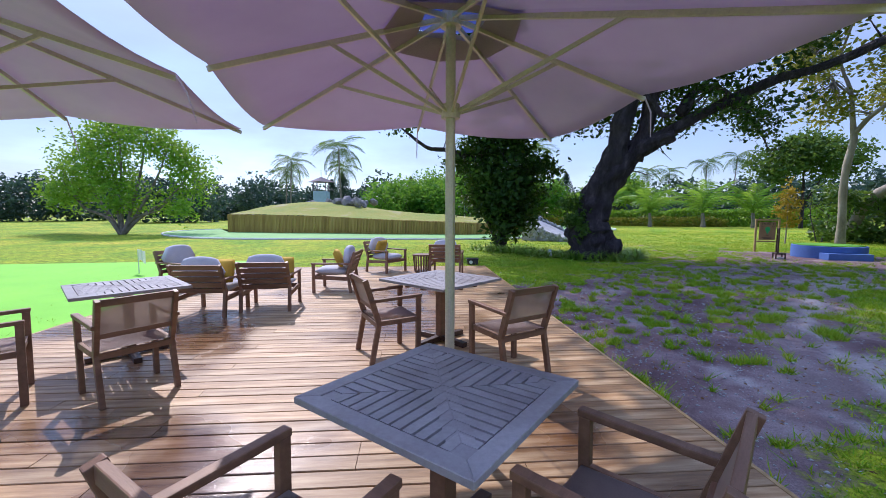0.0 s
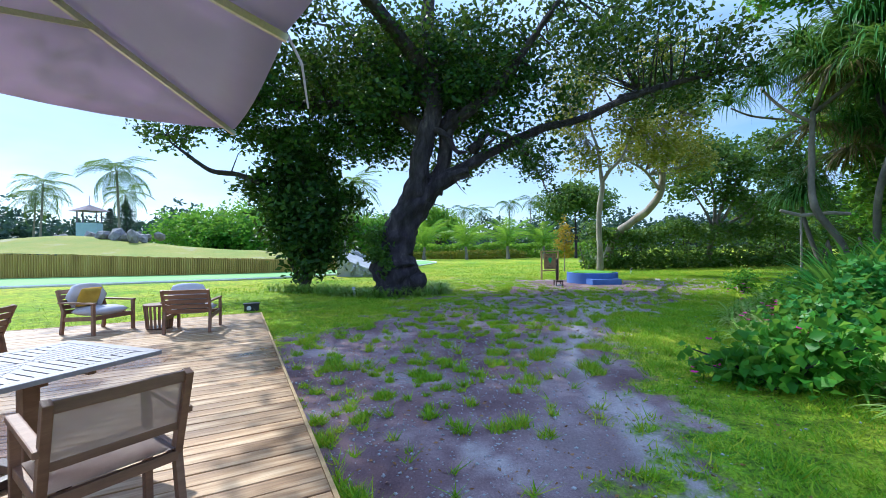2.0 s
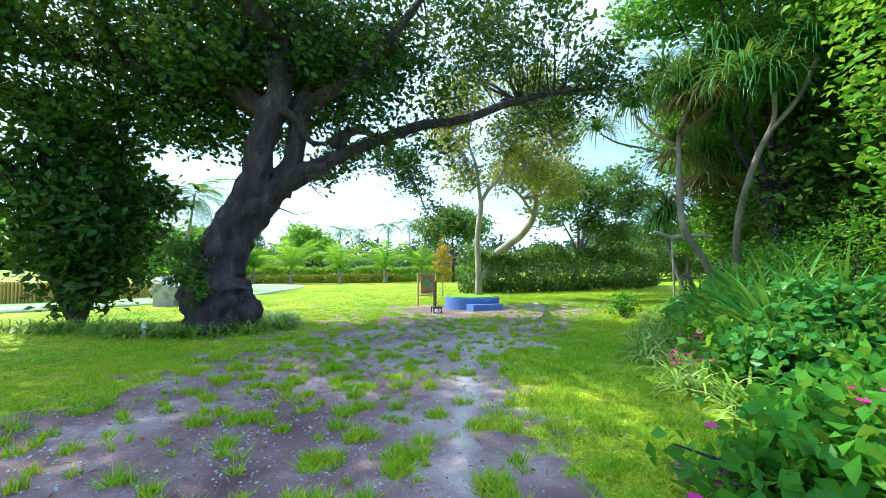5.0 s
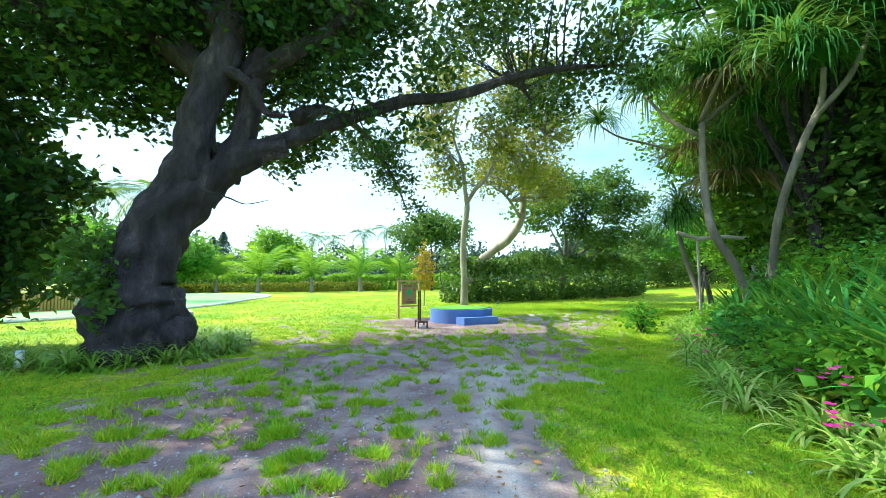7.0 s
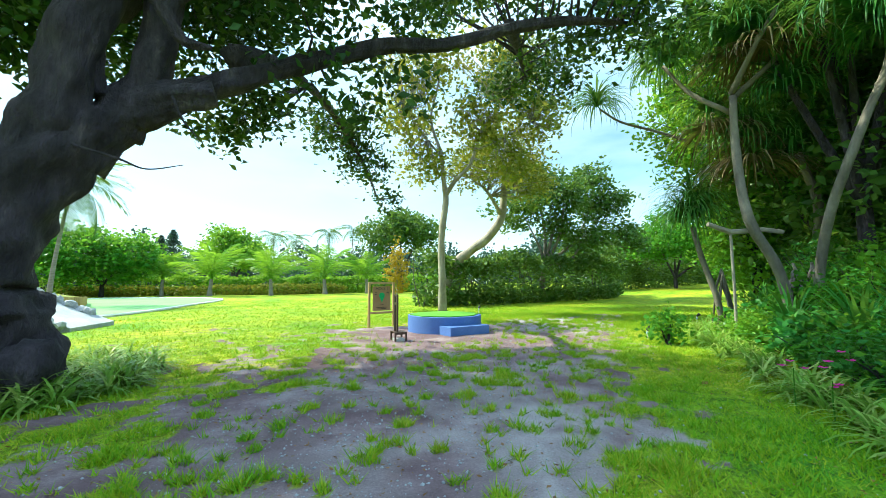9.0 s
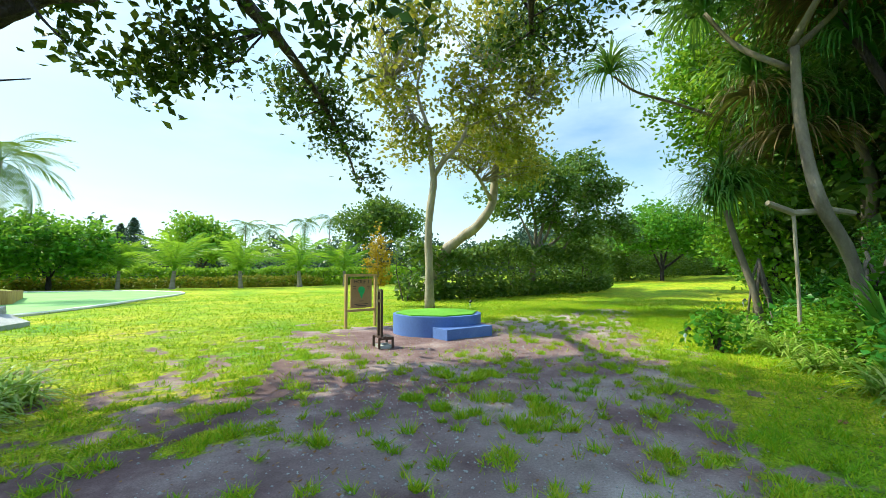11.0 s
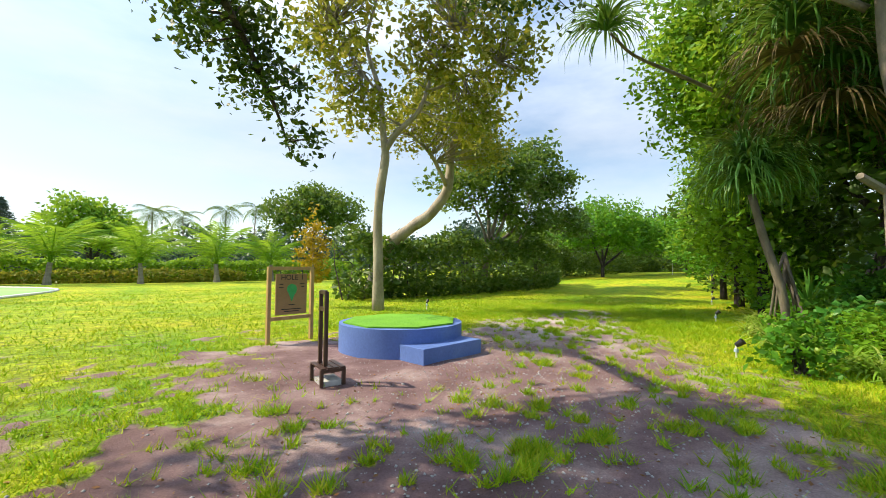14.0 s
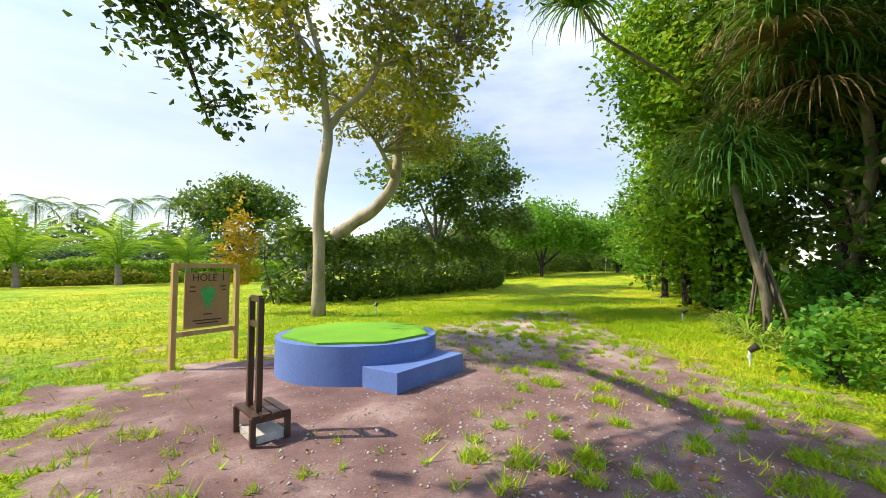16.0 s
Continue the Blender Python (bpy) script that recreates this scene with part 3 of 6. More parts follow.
def tuft_mask(x, y):
    """Small round tufts, one at most in each cell of a jittered grid, denser in some stretches."""
    out = np.zeros(np.shape(x))
    wob = (fbm(x, y, 0.22, 91) - 0.5) * 1.5
    for cell, seed, share in ((0.55, 1, 0.7), (0.36, 7, 0.6), (0.24, 13, 0.4)):
        ci, cj = np.floor(x / cell), np.floor(y / cell)
        for a in (-1, 0, 1):
            for b in (-1, 0, 1):
                i, j = ci + a, cj + b
                h = [vnoise(i, j, 1.0, seed + 31 * q) for q in range(4)]
                cx, cy = (i + 0.15 + 0.7 * h[0]) * cell, (j + 0.15 + 0.7 * h[1]) * cell
                r = cell * (0.12 + 0.25 * h[2] ** 2)
                there = h[3] < share * (0.2 + 0.45 * np.clip((cy - 9) / 4, 0, 1) + 1.1 * vnoise(cx, cy, 2.1, 77))
                d = np.hypot(x - cx, (y - cy) * 1.15) / r + wob
                out = np.maximum(out, np.where(there, np.clip(1.5 - d, 0, 1), 0))
    return out


def lawn_mask(x, y, tufted=1.0):
    """0 on bare soil, 1 on grass."""
    d = trail_distance(x, y)
    loose = np.clip((y - 9.5) / 4, 0, 1) * np.clip((8.0 - x) / 3, 0, 1)
    m = np.clip((d - 0.62) / (0.75 + 0.45 * loose) + (fbm(x, y, 0.45, 15) - 0.5) * (0.9 + 1.0 * loose), 0, 1)
    n = fbm(x, y, 1.6, 5)
    tufts = tuft_mask(x, y) * tufted
    worn = np.clip(1.7 - np.hypot(x - 7.3, y - 18.5) / 1.7 + (n - 0.5), 0, 1)
    m = np.maximum(m - worn * 0.75, tufts * (1 - 0.7 * worn))
    specks = np.clip((fbm(x, y, 0.3, 25) - 0.47) / 0.2, 0, 1) * np.clip(1.3 - np.hypot(x - 4.5, y - 17.5) / 7.0, 0.15, 0.6)
    return np.clip(m + (n - 0.5) * 0.5 - specks, 0, 1)


def ground_z(x, y):
    rise = np.clip((x - 24) / 34, 0, 1)
    bump = (fbm(x, y, 1.3, 3) - 0.5) * 0.05 + (vnoise(x, y, 0.35, 8) - 0.5) * 0.012
    du, dv = x * DU.x + y * DU.y, x * DV.x + y * DV.y
    flat = ((du > -4.6) & (du < 2.5) & (dv < 11.1) & (dv > -4))
    return np.where(flat, 0.0, bump) + 1.1 * rise * rise * (3 - 2 * rise)


def graded(a, b, step, far):
    core = np.arange(a, b + step / 2, step)
    lo, hi, s = [a], [b], 0.4
    while hi[-1] < far:
        hi.append(hi[-1] + s)
        lo.append(lo[-1] - s)
        s *= 1.07
    return np.concatenate([np.array(lo[:0:-1]), core, np.array(hi[1:])])


def build_ground():
    xs, ys = graded(-6.0, 18.0, 0.11, 900), graded(1.0, 28.0, 0.11, 900)
    X, Y = np.meshgrid(xs, ys, indexing="ij")
    Z = ground_z(X, Y)
    n0, n1 = X.shape
    idx = np.arange(n0 * n1).reshape(n0, n1)
    f = np.stack([idx[:-1, :-1], idx[1:, :-1], idx[1:, 1:], idx[:-1, 1:]], -1).reshape(-1, 4)
    ob = np_mesh("ground", np.stack([X, Y, Z], -1).reshape(-1, 3), f, M_GROUND, smooth=True)
    at = ob.data.attributes.new("lawn", "FLOAT", "POINT")
    at.data.foreach_set("value", lawn_mask(X, Y, 0.6).astype(np.float32).ravel())
    sand = np.zeros(X.shape)
    for pts, wide in (([(2.75, 3.4), (2.85, 4.65), (2.95, 6.0), (3.05, 7.0), (3.6, 8.4), (4.3, 10.2), (5.6, 12.2)], 0.13), ([(2.9, 3.6), (2.98, 4.5), (3.2, 5.8)], 0.1), ([(1.5, 4.6), (2.04, 3.9), (2.3, 3.6)], 0.08)):
        for (x0, y0), (x1, y1) in zip(pts, pts[1:]):
            dx, dy = x1 - x0, y1 - y0
            t = np.clip(((X - x0) * dx + (Y - y0) * dy) / (dx * dx + dy * dy), 0, 1)
            d = np.hypot(X - x0 - t * dx, Y - y0 - t * dy) + (fbm(X, Y, 0.5, 40) - 0.5) * 0.3
            sand = np.maximum(sand, np.clip(1.3 - np.abs(d) / wide, 0, 1))
    way = np.clip(1.2 - np.abs(trail_distance(X, Y) * 2.4 - 1.2 + (fbm(X, Y, 0.9, 51) - 0.5) * 1.2) / 0.9, 0, 1) * np.clip((X - 0.31 * Y - 0.4) / 0.6, 0, 1) * np.clip((13 - Y) / 3, 0, 1) * 0.45
    gravel = np.clip(1 - np.hypot(X - 5.4, Y - 11.6) / 3.6, 0, 1) * np.clip((fbm(X, Y, 0.7, 44) - 0.4) / 0.2, 0, 1) * 0.7
    far = np.clip(1 - np.hypot(X - 12.5, Y - 19.5) / 4.5, 0, 1) * np.clip((fbm(X, Y, 0.8, 46) - 0.4) / 0.2, 0, 1)
    at = ob.data.attributes.new("sand", "FLOAT", "POINT")
    at.data.foreach_set("value", np.clip(np.maximum(np.maximum(np.maximum(sand * 0.85, way), gravel), far), 0, 1).astype(np.float32).ravel())
    tagged(ob, "sandy soil trodden bare through patchy green lawn", "ground", kind="structure")


build_ground()


# ---- the deck ----
DECK_U0, DECK_U1, DECK_V0, DECK_V1 = -4.3, 2.32, -3.0, 10.85
deck = thing("deck", "low timber deck of sawn tan boards, wet in places", "deck", kind="structure", m=pose(0, 0, 0, 0, 0, DECK_ANGLE))
bm = bmesh.new()
for k in range(15):
    v = DECK_V0 + 0.3 + k * 0.96
    beam(bm, (DECK_U0 + 0.05, v, 0.05), (DECK_U1 - 0.05, v, 0.05), 0.05, 0.08)
part("joist_frame", bm, M_TEAK, deck)
for nm, p0, p1 in (("edge_board", (DECK_U1 + 0.018, DECK_V0, 0.062), (DECK_U1 + 0.018, DECK_V1 + 0.03, 0.062)), ("edge_board", (DECK_U0 - 0.018, DECK_V0, 0.062), (DECK_U0 - 0.018, DECK_V1 + 0.03, 0.062)), ("edge_board", (DECK_U0, DECK_V1 + 0.018, 0.062), (DECK_U1, DECK_V1 + 0.018, 0.062))):
    bm = bmesh.new()
    beam(bm, p0, p1, 0.03, 0.118, bevel=0.004)
    part(nm, bm, M_SIGNWOOD, deck, "pale edge board")

# ---- furniture of the deck ----
FLOOR = DECK_Z


def dining_chair():
    c = thing("dining_chair", "teak dining armchair with a woven pinkish sling seat", "chair", "chairs round the tables")
    for s in (-1, 1):
        bm = bmesh.new()
        beam(bm, (s * 0.265, 0.235, 0), (s * 0.265, 0.245, 0.635), 0.04, 0.05, (0, 1, 0), 0.005)
        part("front_leg", bm, M_TEAK, c)
        bm = bmesh.new()
        beam(bm, (s * 0.255, -0.25, 0), (s * 0.255, -0.17, 0.42), 0.038, 0.05, (0, 1, 0), 0.005)
        part("back_leg", bm, M_TEAK, c)
        bm = bmesh.new()
        beam(bm, (s * 0.255, -0.165, 0.38), (s * 0.255, -0.31, 0.84), 0.036, 0.055, (0, 1, 0), 0.005)
        part("back_post", bm, M_TEAK, c)
        bm = bmesh.new()
        beam(bm, (s * 0.268, -0.27, 0.63), (s * 0.268, 0.275, 0.65), 0.05, 0.032, (0, 0, 1), 0.007)
        part("armrest", bm, M_TEAK, c)
        bm = bmesh.new()
        beam(bm, (s * 0.255, -0.2, 0.4), (s * 0.262, 0.23, 0.41), 0.03, 0.05, (0, 0, 1), 0.004)
        part("side_rail", bm, M_TEAK, c)
    bm = bmesh.new()
    beam(bm, (-0.25, 0.23, 0.4), (0.25, 0.23, 0.4), 0.03, 0.05, (0, 0, 1), 0.004)
    part("front_rail", bm, M_TEAK, c)
    bm = bmesh.new()
    beam(bm, (-0.25, -0.19, 0.39), (0.25, -0.19, 0.39), 0.03, 0.05, (0, 0, 1), 0.004)
    part("back_rail", bm, M_TEAK, c)
    bm = bmesh.new()
    n = 8
    grid = [[bm.verts.new((-0.243 + 0.486 * i / n, -0.2 + 0.45 * j / n, 0.43 - 0.022 * math.sin(math.pi * i / n) * math.sin(math.pi * j / n))) for j in range(n + 1)] for i in range(n + 1)]
    for i in range(n):
        for j in range(n):
            bm.faces.new((grid[i][j], grid[i + 1][j], grid[i + 1][j + 1], grid[i][j + 1]))
    bmesh.ops.solidify(bm, geom=bm.faces[:], thickness=0.008)
    part("seat", bm, M_SLING, c, "pale woven sling", smooth=True)
    bm = bmesh.new()
    beam(bm, (-0.24, -0.3, 0.815), (0.24, -0.3, 0.815), 0.03, 0.055, (0, 0, 1), 0.005)
    part("top_rail", bm, M_TEAK, c)
    bm = bmesh.new()
    beam(bm, (-0.24, -0.215, 0.55), (0.24, -0.215, 0.55), 0.026, 0.04, (0, 0, 1), 0.004)
    part("lower_rail", bm, M_TEAK, c)
    bm = bmesh.new()
    beam(bm, (0, -0.222, 0.565), (0, -0.292, 0.795), 0.475, 0.006, (0, 1, 0.3))
    part("back_panel", bm, M_WEAVE, c, "see-through mesh panel")
    return c


def slat_table(size):
    t = thing("dining_table", "square table with a grey weathered slatted top", "table", "dining tables")
    h, z, th, rim = size / 2, 0.735, 0.03, 0.075
    ring = [(-h, -h), (h, -h), (h, h), (-h, h)]
    for k in range(4):
        (x0, y0), (x1, y1) = ring[k], ring[(k + 1) % 4]
        q = 1 - rim / h
        bm = bmesh.new()
        lo = [bm.verts.new((x, y, z - th)) for x, y in ((x0, y0), (x1, y1), (x1 * q, y1 * q), (x0 * q, y0 * q))]
        hi = [bm.verts.new((x, y, z)) for x, y in ((x0, y0), (x1, y1), (x1 * q, y1 * q), (x0 * q, y0 * q))]
        bm.faces.new(lo[::-1])
        bm.faces.new(hi)
        for i in range(4):
            bm.faces.new((lo[i], lo[(i + 1) % 4], hi[(i + 1) % 4], hi[i]))
        bmesh.ops.bevel(bm, geom=bm.edges[:], offset=0.003, segments=1, affect="EDGES")
        part("rim_board", bm, M_TABLETOP, t)
    e = h - rim - 0.004
    bm = bmesh.new()
    beam(bm, (-e - 0.015, -e - 0.015, z - 0.016), (e + 0.015, e + 0.015, z - 0.016), 0.1, 0.026, bevel=0.002)
    part("diagonal_board", bm, M_TABLETOP, t)
    for s in (-1, 1):
        bm = bmesh.new()
        beam(bm, (s * (e - 0.075), -s * (e - 0.075), z - 0.018), (s * (e + 0.015), -s * (e + 0.015), z - 0.018), 0.15, 0.024)
        part("corner_block", bm, M_TABLETOP, t)
    n = 13
    pitch = 2 * e / n
    for k in range(4):
        rot = Matrix.Rotation(k * math.pi / 2, 4, "Z")
        for i in range(n):
            c = -e + pitch * (i + 0.5)
            lo_c, hi_c = c - pitch / 2 + 0.006, c + pitch / 2 - 0.006
            a0, a1 = -abs(lo_c) - 0.004, -abs(hi_c) - 0.004
            if e + min(a0, a1) < 0.02:
                continue
            bm = bmesh.new()
            co = [(lo_c, -e), (hi_c, -e), (hi_c, a1), (lo_c, a0)]
            vs = [bm.verts.new(rot @ Vector((x, y, zz))) for zz in (z - 0.022, z - 0.001) for x, y in co]
            for fc in ((3, 2, 1, 0), (4, 5, 6, 7), (0, 1, 5, 4), (1, 2, 6, 5), (2, 3, 7, 6), (3, 0, 4, 7)):
                bm.faces.new([vs[q] for q in fc])
            part("slat", bm, M_TABLETOP, t)
    bm = bmesh.new()
    for s in (-1, 1):
        beam(bm, (-e, s * 0.12, z - 0.05), (e, s * 0.12, z - 0.05), 0.04, 0.035)
        beam(bm, (s * 0.12, -e, z - 0.0501), (s * 0.12, e, z - 0.0501), 0.04, 0.033)
    part("under_frame", bm, M_TEAK, t)
    bm = bmesh.new()
    beam(bm, (0, 0, 0.04), (0, 0, z - 0.05), 0.085, 0.085, (0, 1, 0), 0.006)
    part("post", bm, M_TEAK, t)
    for k in range(4):
        a = k * math.pi / 2
        bm = bmesh.new()
        beam(bm, (0.03 * math.cos(a), 0.03 * math.sin(a), 0.045), (0.37 * math.cos(a), 0.37 * math.sin(a), 0.028), 0.07, 0.055, bevel=0.006)
        part("foot", bm, M_DARKWOOD, t)
    return t


def cushion_bm(cx, cy, cz, sx, sy, sz, tilt=0.0):
    bm = bmesh.new()
    n = 7
    m = Matrix.Translation((cx, cy, cz)) @ Matrix.Rotation(tilt, 4, "X")
    def shell(sg):
        g = []
        for i in range(n + 1):
            row = []
            for j in range(n + 1):
                u, v = 2 * i / n - 1, 2 * j / n - 1
                e = (1 - u ** 6) * (1 - v ** 6)
                x, y = u * (1 - 0.05 * v * v), v * (1 - 0.05 * u * u)
                row.append(bm.verts.new(m @ Vector((x * sx / 2, y * sy / 2, sg * sz / 2 * (0.62 + 0.38 * (1 - 0.5 * (u * u + v * v))) * e ** 0.5))))
            g.append(row)
        return g
    for sg in (1, -1):
        g = shell(sg)
        for i in range(n):
            for j in range(n):
                bm.faces.new((g[i][j], g[i + 1][j], g[i + 1][j + 1], g[i][j + 1]))
    bmesh.ops.remove_doubles(bm, verts=bm.verts[:], dist=0.0005)
    return bm


def lounge_chair():
    c = thing("lounge_chair", "low teak lounge armchair with thick pale cushions", "armchair", "lounge chairs on the deck")
    w = 0.35
    for s in (-1, 1):
        bm = bmesh.new()
        beam(bm, (s * w, 0.33, 0), (s * w, 0.33, 0.53), 0.045, 0.055, (0, 1, 0), 0.006, 1.0)
        part("front_leg", bm, M_TEAK, c)
        bm = bmesh.new()
        beam(bm, (s * w, -0.36, 0), (s * w, -0.3, 0.4), 0.045, 0.055, (0, 1, 0), 0.006)
        part("back_leg", bm, M_TEAK, c)
        bm = bmesh.new()
        beam(bm, (s * w, -0.295, 0.36), (s * w, -0.44, 0.76), 0.042, 0.055, (0, 1, 0), 0.006)
        part("back_post", bm, M_TEAK, c)
        bm = bmesh.new()
        beam(bm, (s * w, -0.4, 0.545), (s * w, 0.37, 0.545), 0.065, 0.03, (0, 0, 1), 0.007)
        part("armrest", bm, M_TEAK, c)
        bm = bmesh.new()
        beam(bm, (s * (w - 0.005), -0.3, 0.26), (s * (w - 0.005), 0.31, 0.29), 0.03, 0.07, (0, 0, 1), 0.005)
        part("side_rail", bm, M_TEAK, c)
    bm = bmesh.new()
    beam(bm, (-w, 0.32, 0.29), (w, 0.32, 0.29), 0.03, 0.07, (0, 0, 1), 0.005)
    part("front_rail", bm, M_TEAK, c)
    for k in range(5):
        f = k / 4
        bm = bmesh.new()
        beam(bm, (-w + 0.02, -0.315 - 0.125 * f, 0.38 + 0.345 * f), (w - 0.02, -0.315 - 0.125 * f, 0.38 + 0.345 * f), 0.018, 0.072, (0, -0.3, 1), 0.004)
        part("back_slat", bm, M_TEAK, c)
    part("seat_cushion", cushion_bm(0, 0.03, 0.385, 0.65, 0.66, 0.16), M_CUSHION, c, "pale lilac-grey cushion", smooth=True)
    part("back_cushion", cushion_bm(0, -0.27, 0.635, 0.65, 0.15, 0.46, -0.0), M_CUSHION, c, "pale lilac-grey cushion", smooth=True)
    return c


def scatter_pillow():
    p = part("pillow", cushion_bm(0, 0, 0, 0.4, 0.36, 0.14), M_PILLOW, smooth=True)
    return tagged(p, "mustard yellow scatter pillow leaning in a lounge chair", "pillow", "pillows")


CHAIR = dining_chair()
chair_places = [(-3.2, 1.8, 167), (-1.68, 3.42, 50), (-0.375, 3.455, 145), (0.56, 1.2, 162), (-0.42, 0.62, 80), (-3.98, 1.2, 65)]
for k, (x, y, a) in enumerate(chair_places):
    m = pose(x, y, FLOOR, 0, 0, a - 90)
    if k == 0:
        CHAIR.matrix_basis = m
    else:
        copy_thing(CHAIR, m)
for size, x, y, a in ((0.87, -0.16, 1.34, -14), (1.0, -1.33, 4.03, -20), (0.95, -4.12, 2.32, -21)):
    slat_table(size).matrix_basis = pose(x, y, FLOOR, 0, 0, a + 90)
LOUNGE = lounge_chair()
lounge_places = [(-5.0, 3.95, 113), (-4.46, 4.55, 120), (-4.45, 6.15, 203), (-4.85, 8.7, -12), (-3.22, 8.8, 105), (-7.0, 5.0, 5)]
for k, (x, y, a) in enumerate(lounge_places):
    m = pose(x, y, FLOOR, 0, 0, a - 90)
    if k == 0:
        LOUNGE.matrix_basis = m
    else:
        copy_thing(LOUNGE, m)
PILLOW = scatter_pillow()
for k, (i, dx) in enumerate(((0, 0.17), (1, 0.17), (2, -0.12), (3, 0.1))):
    x, y, a = lounge_places[i]
    m = pose(x, y, FLOOR, 0, 0, a - 90) @ pose(dx, -0.09, 0.63, 68, 0, 8)
    if k == 0:
        PILLOW.matrix_basis = m
    else:
        copy_thing(PILLOW, m)

# slatted drum table
drum = thing("side_table", "striped slatted drum side table between lounge chairs", "side table", m=pose(-3.95, 8.95, FLOOR))
bm = bmesh.new()
disc_prism(bm, 0, 0, 0.42, 0.45, 0.25, 0.25, 24)
part("top", bm, M_TEAK, drum)
bm = bmesh.new()
disc_prism(bm, 0, 0, 0.0, 0.03, 0.2, 0.2, 24)
part("base", bm, M_DARKWOOD, drum)
for k in range(20):
    a = 2 * math.pi * k / 20
    bm = bmesh.new()
    beam(bm, (0.2 * math.cos(a), 0.2 * math.sin(a), 0.02), (0.235 * math.cos(a), 0.235 * math.sin(a), 0.43), 0.034, 0.016, (math.cos(a), math.sin(a), 0))
    part("slat", bm, M_TEAK, drum)


def umbrella():
    """Square market parasol with eight ribs; its corners lie on the axes turned by 45 degrees."""
    u = thing("parasol", "large square cream parasol, open, on a champagne metal pole", "parasol", "parasols")
    H, Z, R = 2.74, 2.28, 2.05
    bm = bmesh.new()
    disc_prism(bm, 0, 0, 0.02, H + 0.06, 0.033, 0.033, 16)
    part("pole", bm, M_POLE, u, smooth=False)
    bm = bmesh.new()
    disc_prism(bm, 0, 0, 0.0, 0.06, 0.3, 0.28, 24)
    disc_prism(bm, 0, 0, 0.06, 0.3, 0.05, 0.045, 16)
    part("base", bm, M_STEEL, u)
    bm = bmesh.new()
    disc_prism(bm, 0, 0, H - 0.06, H + 0.02, 0.07, 0.07, 16)
    part("hub", bm, M_POLE, u)
    bm = bmesh.new()
    disc_prism(bm, 0, 0, 2.1, 2.19, 0.062, 0.062, 16)
    part("slider", bm, M_POLE, u)
    ends = []
    for k in range(8):
        a = math.pi / 4 * k
        r = R if k % 2 == 0 else R * math.cos(math.pi / 4)
        z = Z if k % 2 == 0 else Z + 0.05
        ends.append(Vector((r * math.cos(a), r * math.sin(a), z)))
        top = Vector((0.06 * math.cos(a), 0.06 * math.sin(a), H - 0.02))
        bm = bmesh.new()
        beam(bm, top, ends[-1] - Vector((0, 0, 0.02)), 0.02, 0.032, bevel=0.003)
        part("rib", bm, M_POLE, u)
        bm = bmesh.new()
        beam(bm, (0.055 * math.cos(a), 0.055 * math.sin(a), 2.14), top.lerp(ends[-1] - Vector((0, 0, 0.03)), 0.5), 0.016, 0.024, bevel=0.002)
        part("strut", bm, M_POLE, u)
    bm = bmesh.new()
    n = 8
    rows = []
    for k in range(8):
        e0, e1 = ends[k], ends[(k + 1) % 8]
        ring = []
        for i in range(1, n + 1):
            f = i / n
            row = []
            for j in range(7):
                g = j / 6
                p = Vector((0, 0, H + 0.02)).lerp(e0.lerp(e1, g), f)
                p.z += 0.015 - 0.05 * math.sin(math.pi * g) * f
                row.append(bm.verts.new(p))
            ring.append(row)
        for i in range(n - 1):
            for j in range(6):
                bm.faces.new((ring[i][j], ring[i + 1][j], ring[i + 1][j + 1], ring[i][j + 1]))
    bmesh.ops.remove_doubles(bm, verts=bm.verts[:], dist=0.002)
    bmesh.ops.solidify(bm, geom=bm.faces[:], thickness=0.003)
    part("canopy", bm, M_FABRIC, u, "cream mauve fabric canopy", smooth=True)
    bm = bmesh.new()
    disc_prism(bm, 0, 0, H + 0.06, H + 0.16, 0.42, 0.03, 8)
    part("vent_cap", bm, M_VENT, u, "translucent vent cap, skylight blue put into its colour")
    for k in range(8):
        e0, e1 = ends[k], ends[(k + 1) % 8]
        top = Vector((0, 0, H + 0.012))
        bm = bmesh.new()
        q = [bm.verts.new(top.lerp(e, f) + Vector((0, 0, -0.004 - 0.02 * f))) for e, f in ((e0, 0.135), (e1, 0.135), (e1, 0.3 if k % 2 == 0 else 0.24), (e0, 0.24 if k % 2 == 0 else 0.3))]
        bm.faces.new(q)
        bmesh.ops.solidify(bm, geom=bm.faces[:], thickness=0.003)
        part("reinforcement", bm, M_PATCH, u, "beige reinforcing patch")
    bm = bmesh.new()
    tube(bm, [(0.045, 0, 2.55), (0.05, 0.01, 2.3), (0.045, 0.0, 2.0), (0.04, 0.01, 1.5)], [0.004] * 4, 5)
    tube(bm, [(0.05, 0.012, 2.6), (0.055, 0.02, 2.3), (0.05, 0.012, 1.6)], [0.004] * 3, 5)
    part("cord", bm, M_STEEL, u, "dark pull cord")
    for k in (1, 7):
        e = ends[k]
        bm = bmesh.new()
        tube(bm, [e, e * 1.04 + Vector((0, 0, -0.2)), e * 1.06 + Vector((0.03, 0.02, -0.42))], [0.006, 0.006, 0.004], 5)
        part("tie_strap", bm, M_FABRIC, u)
    return u


PARASOL = umbrella()
PARASOL.matrix_basis = pose(-0.53, 2.33, FLOOR, 0, 0, 80)
copy_thing(PARASOL, pose(-3.24, 0.71, FLOOR, 0, 0, 80))

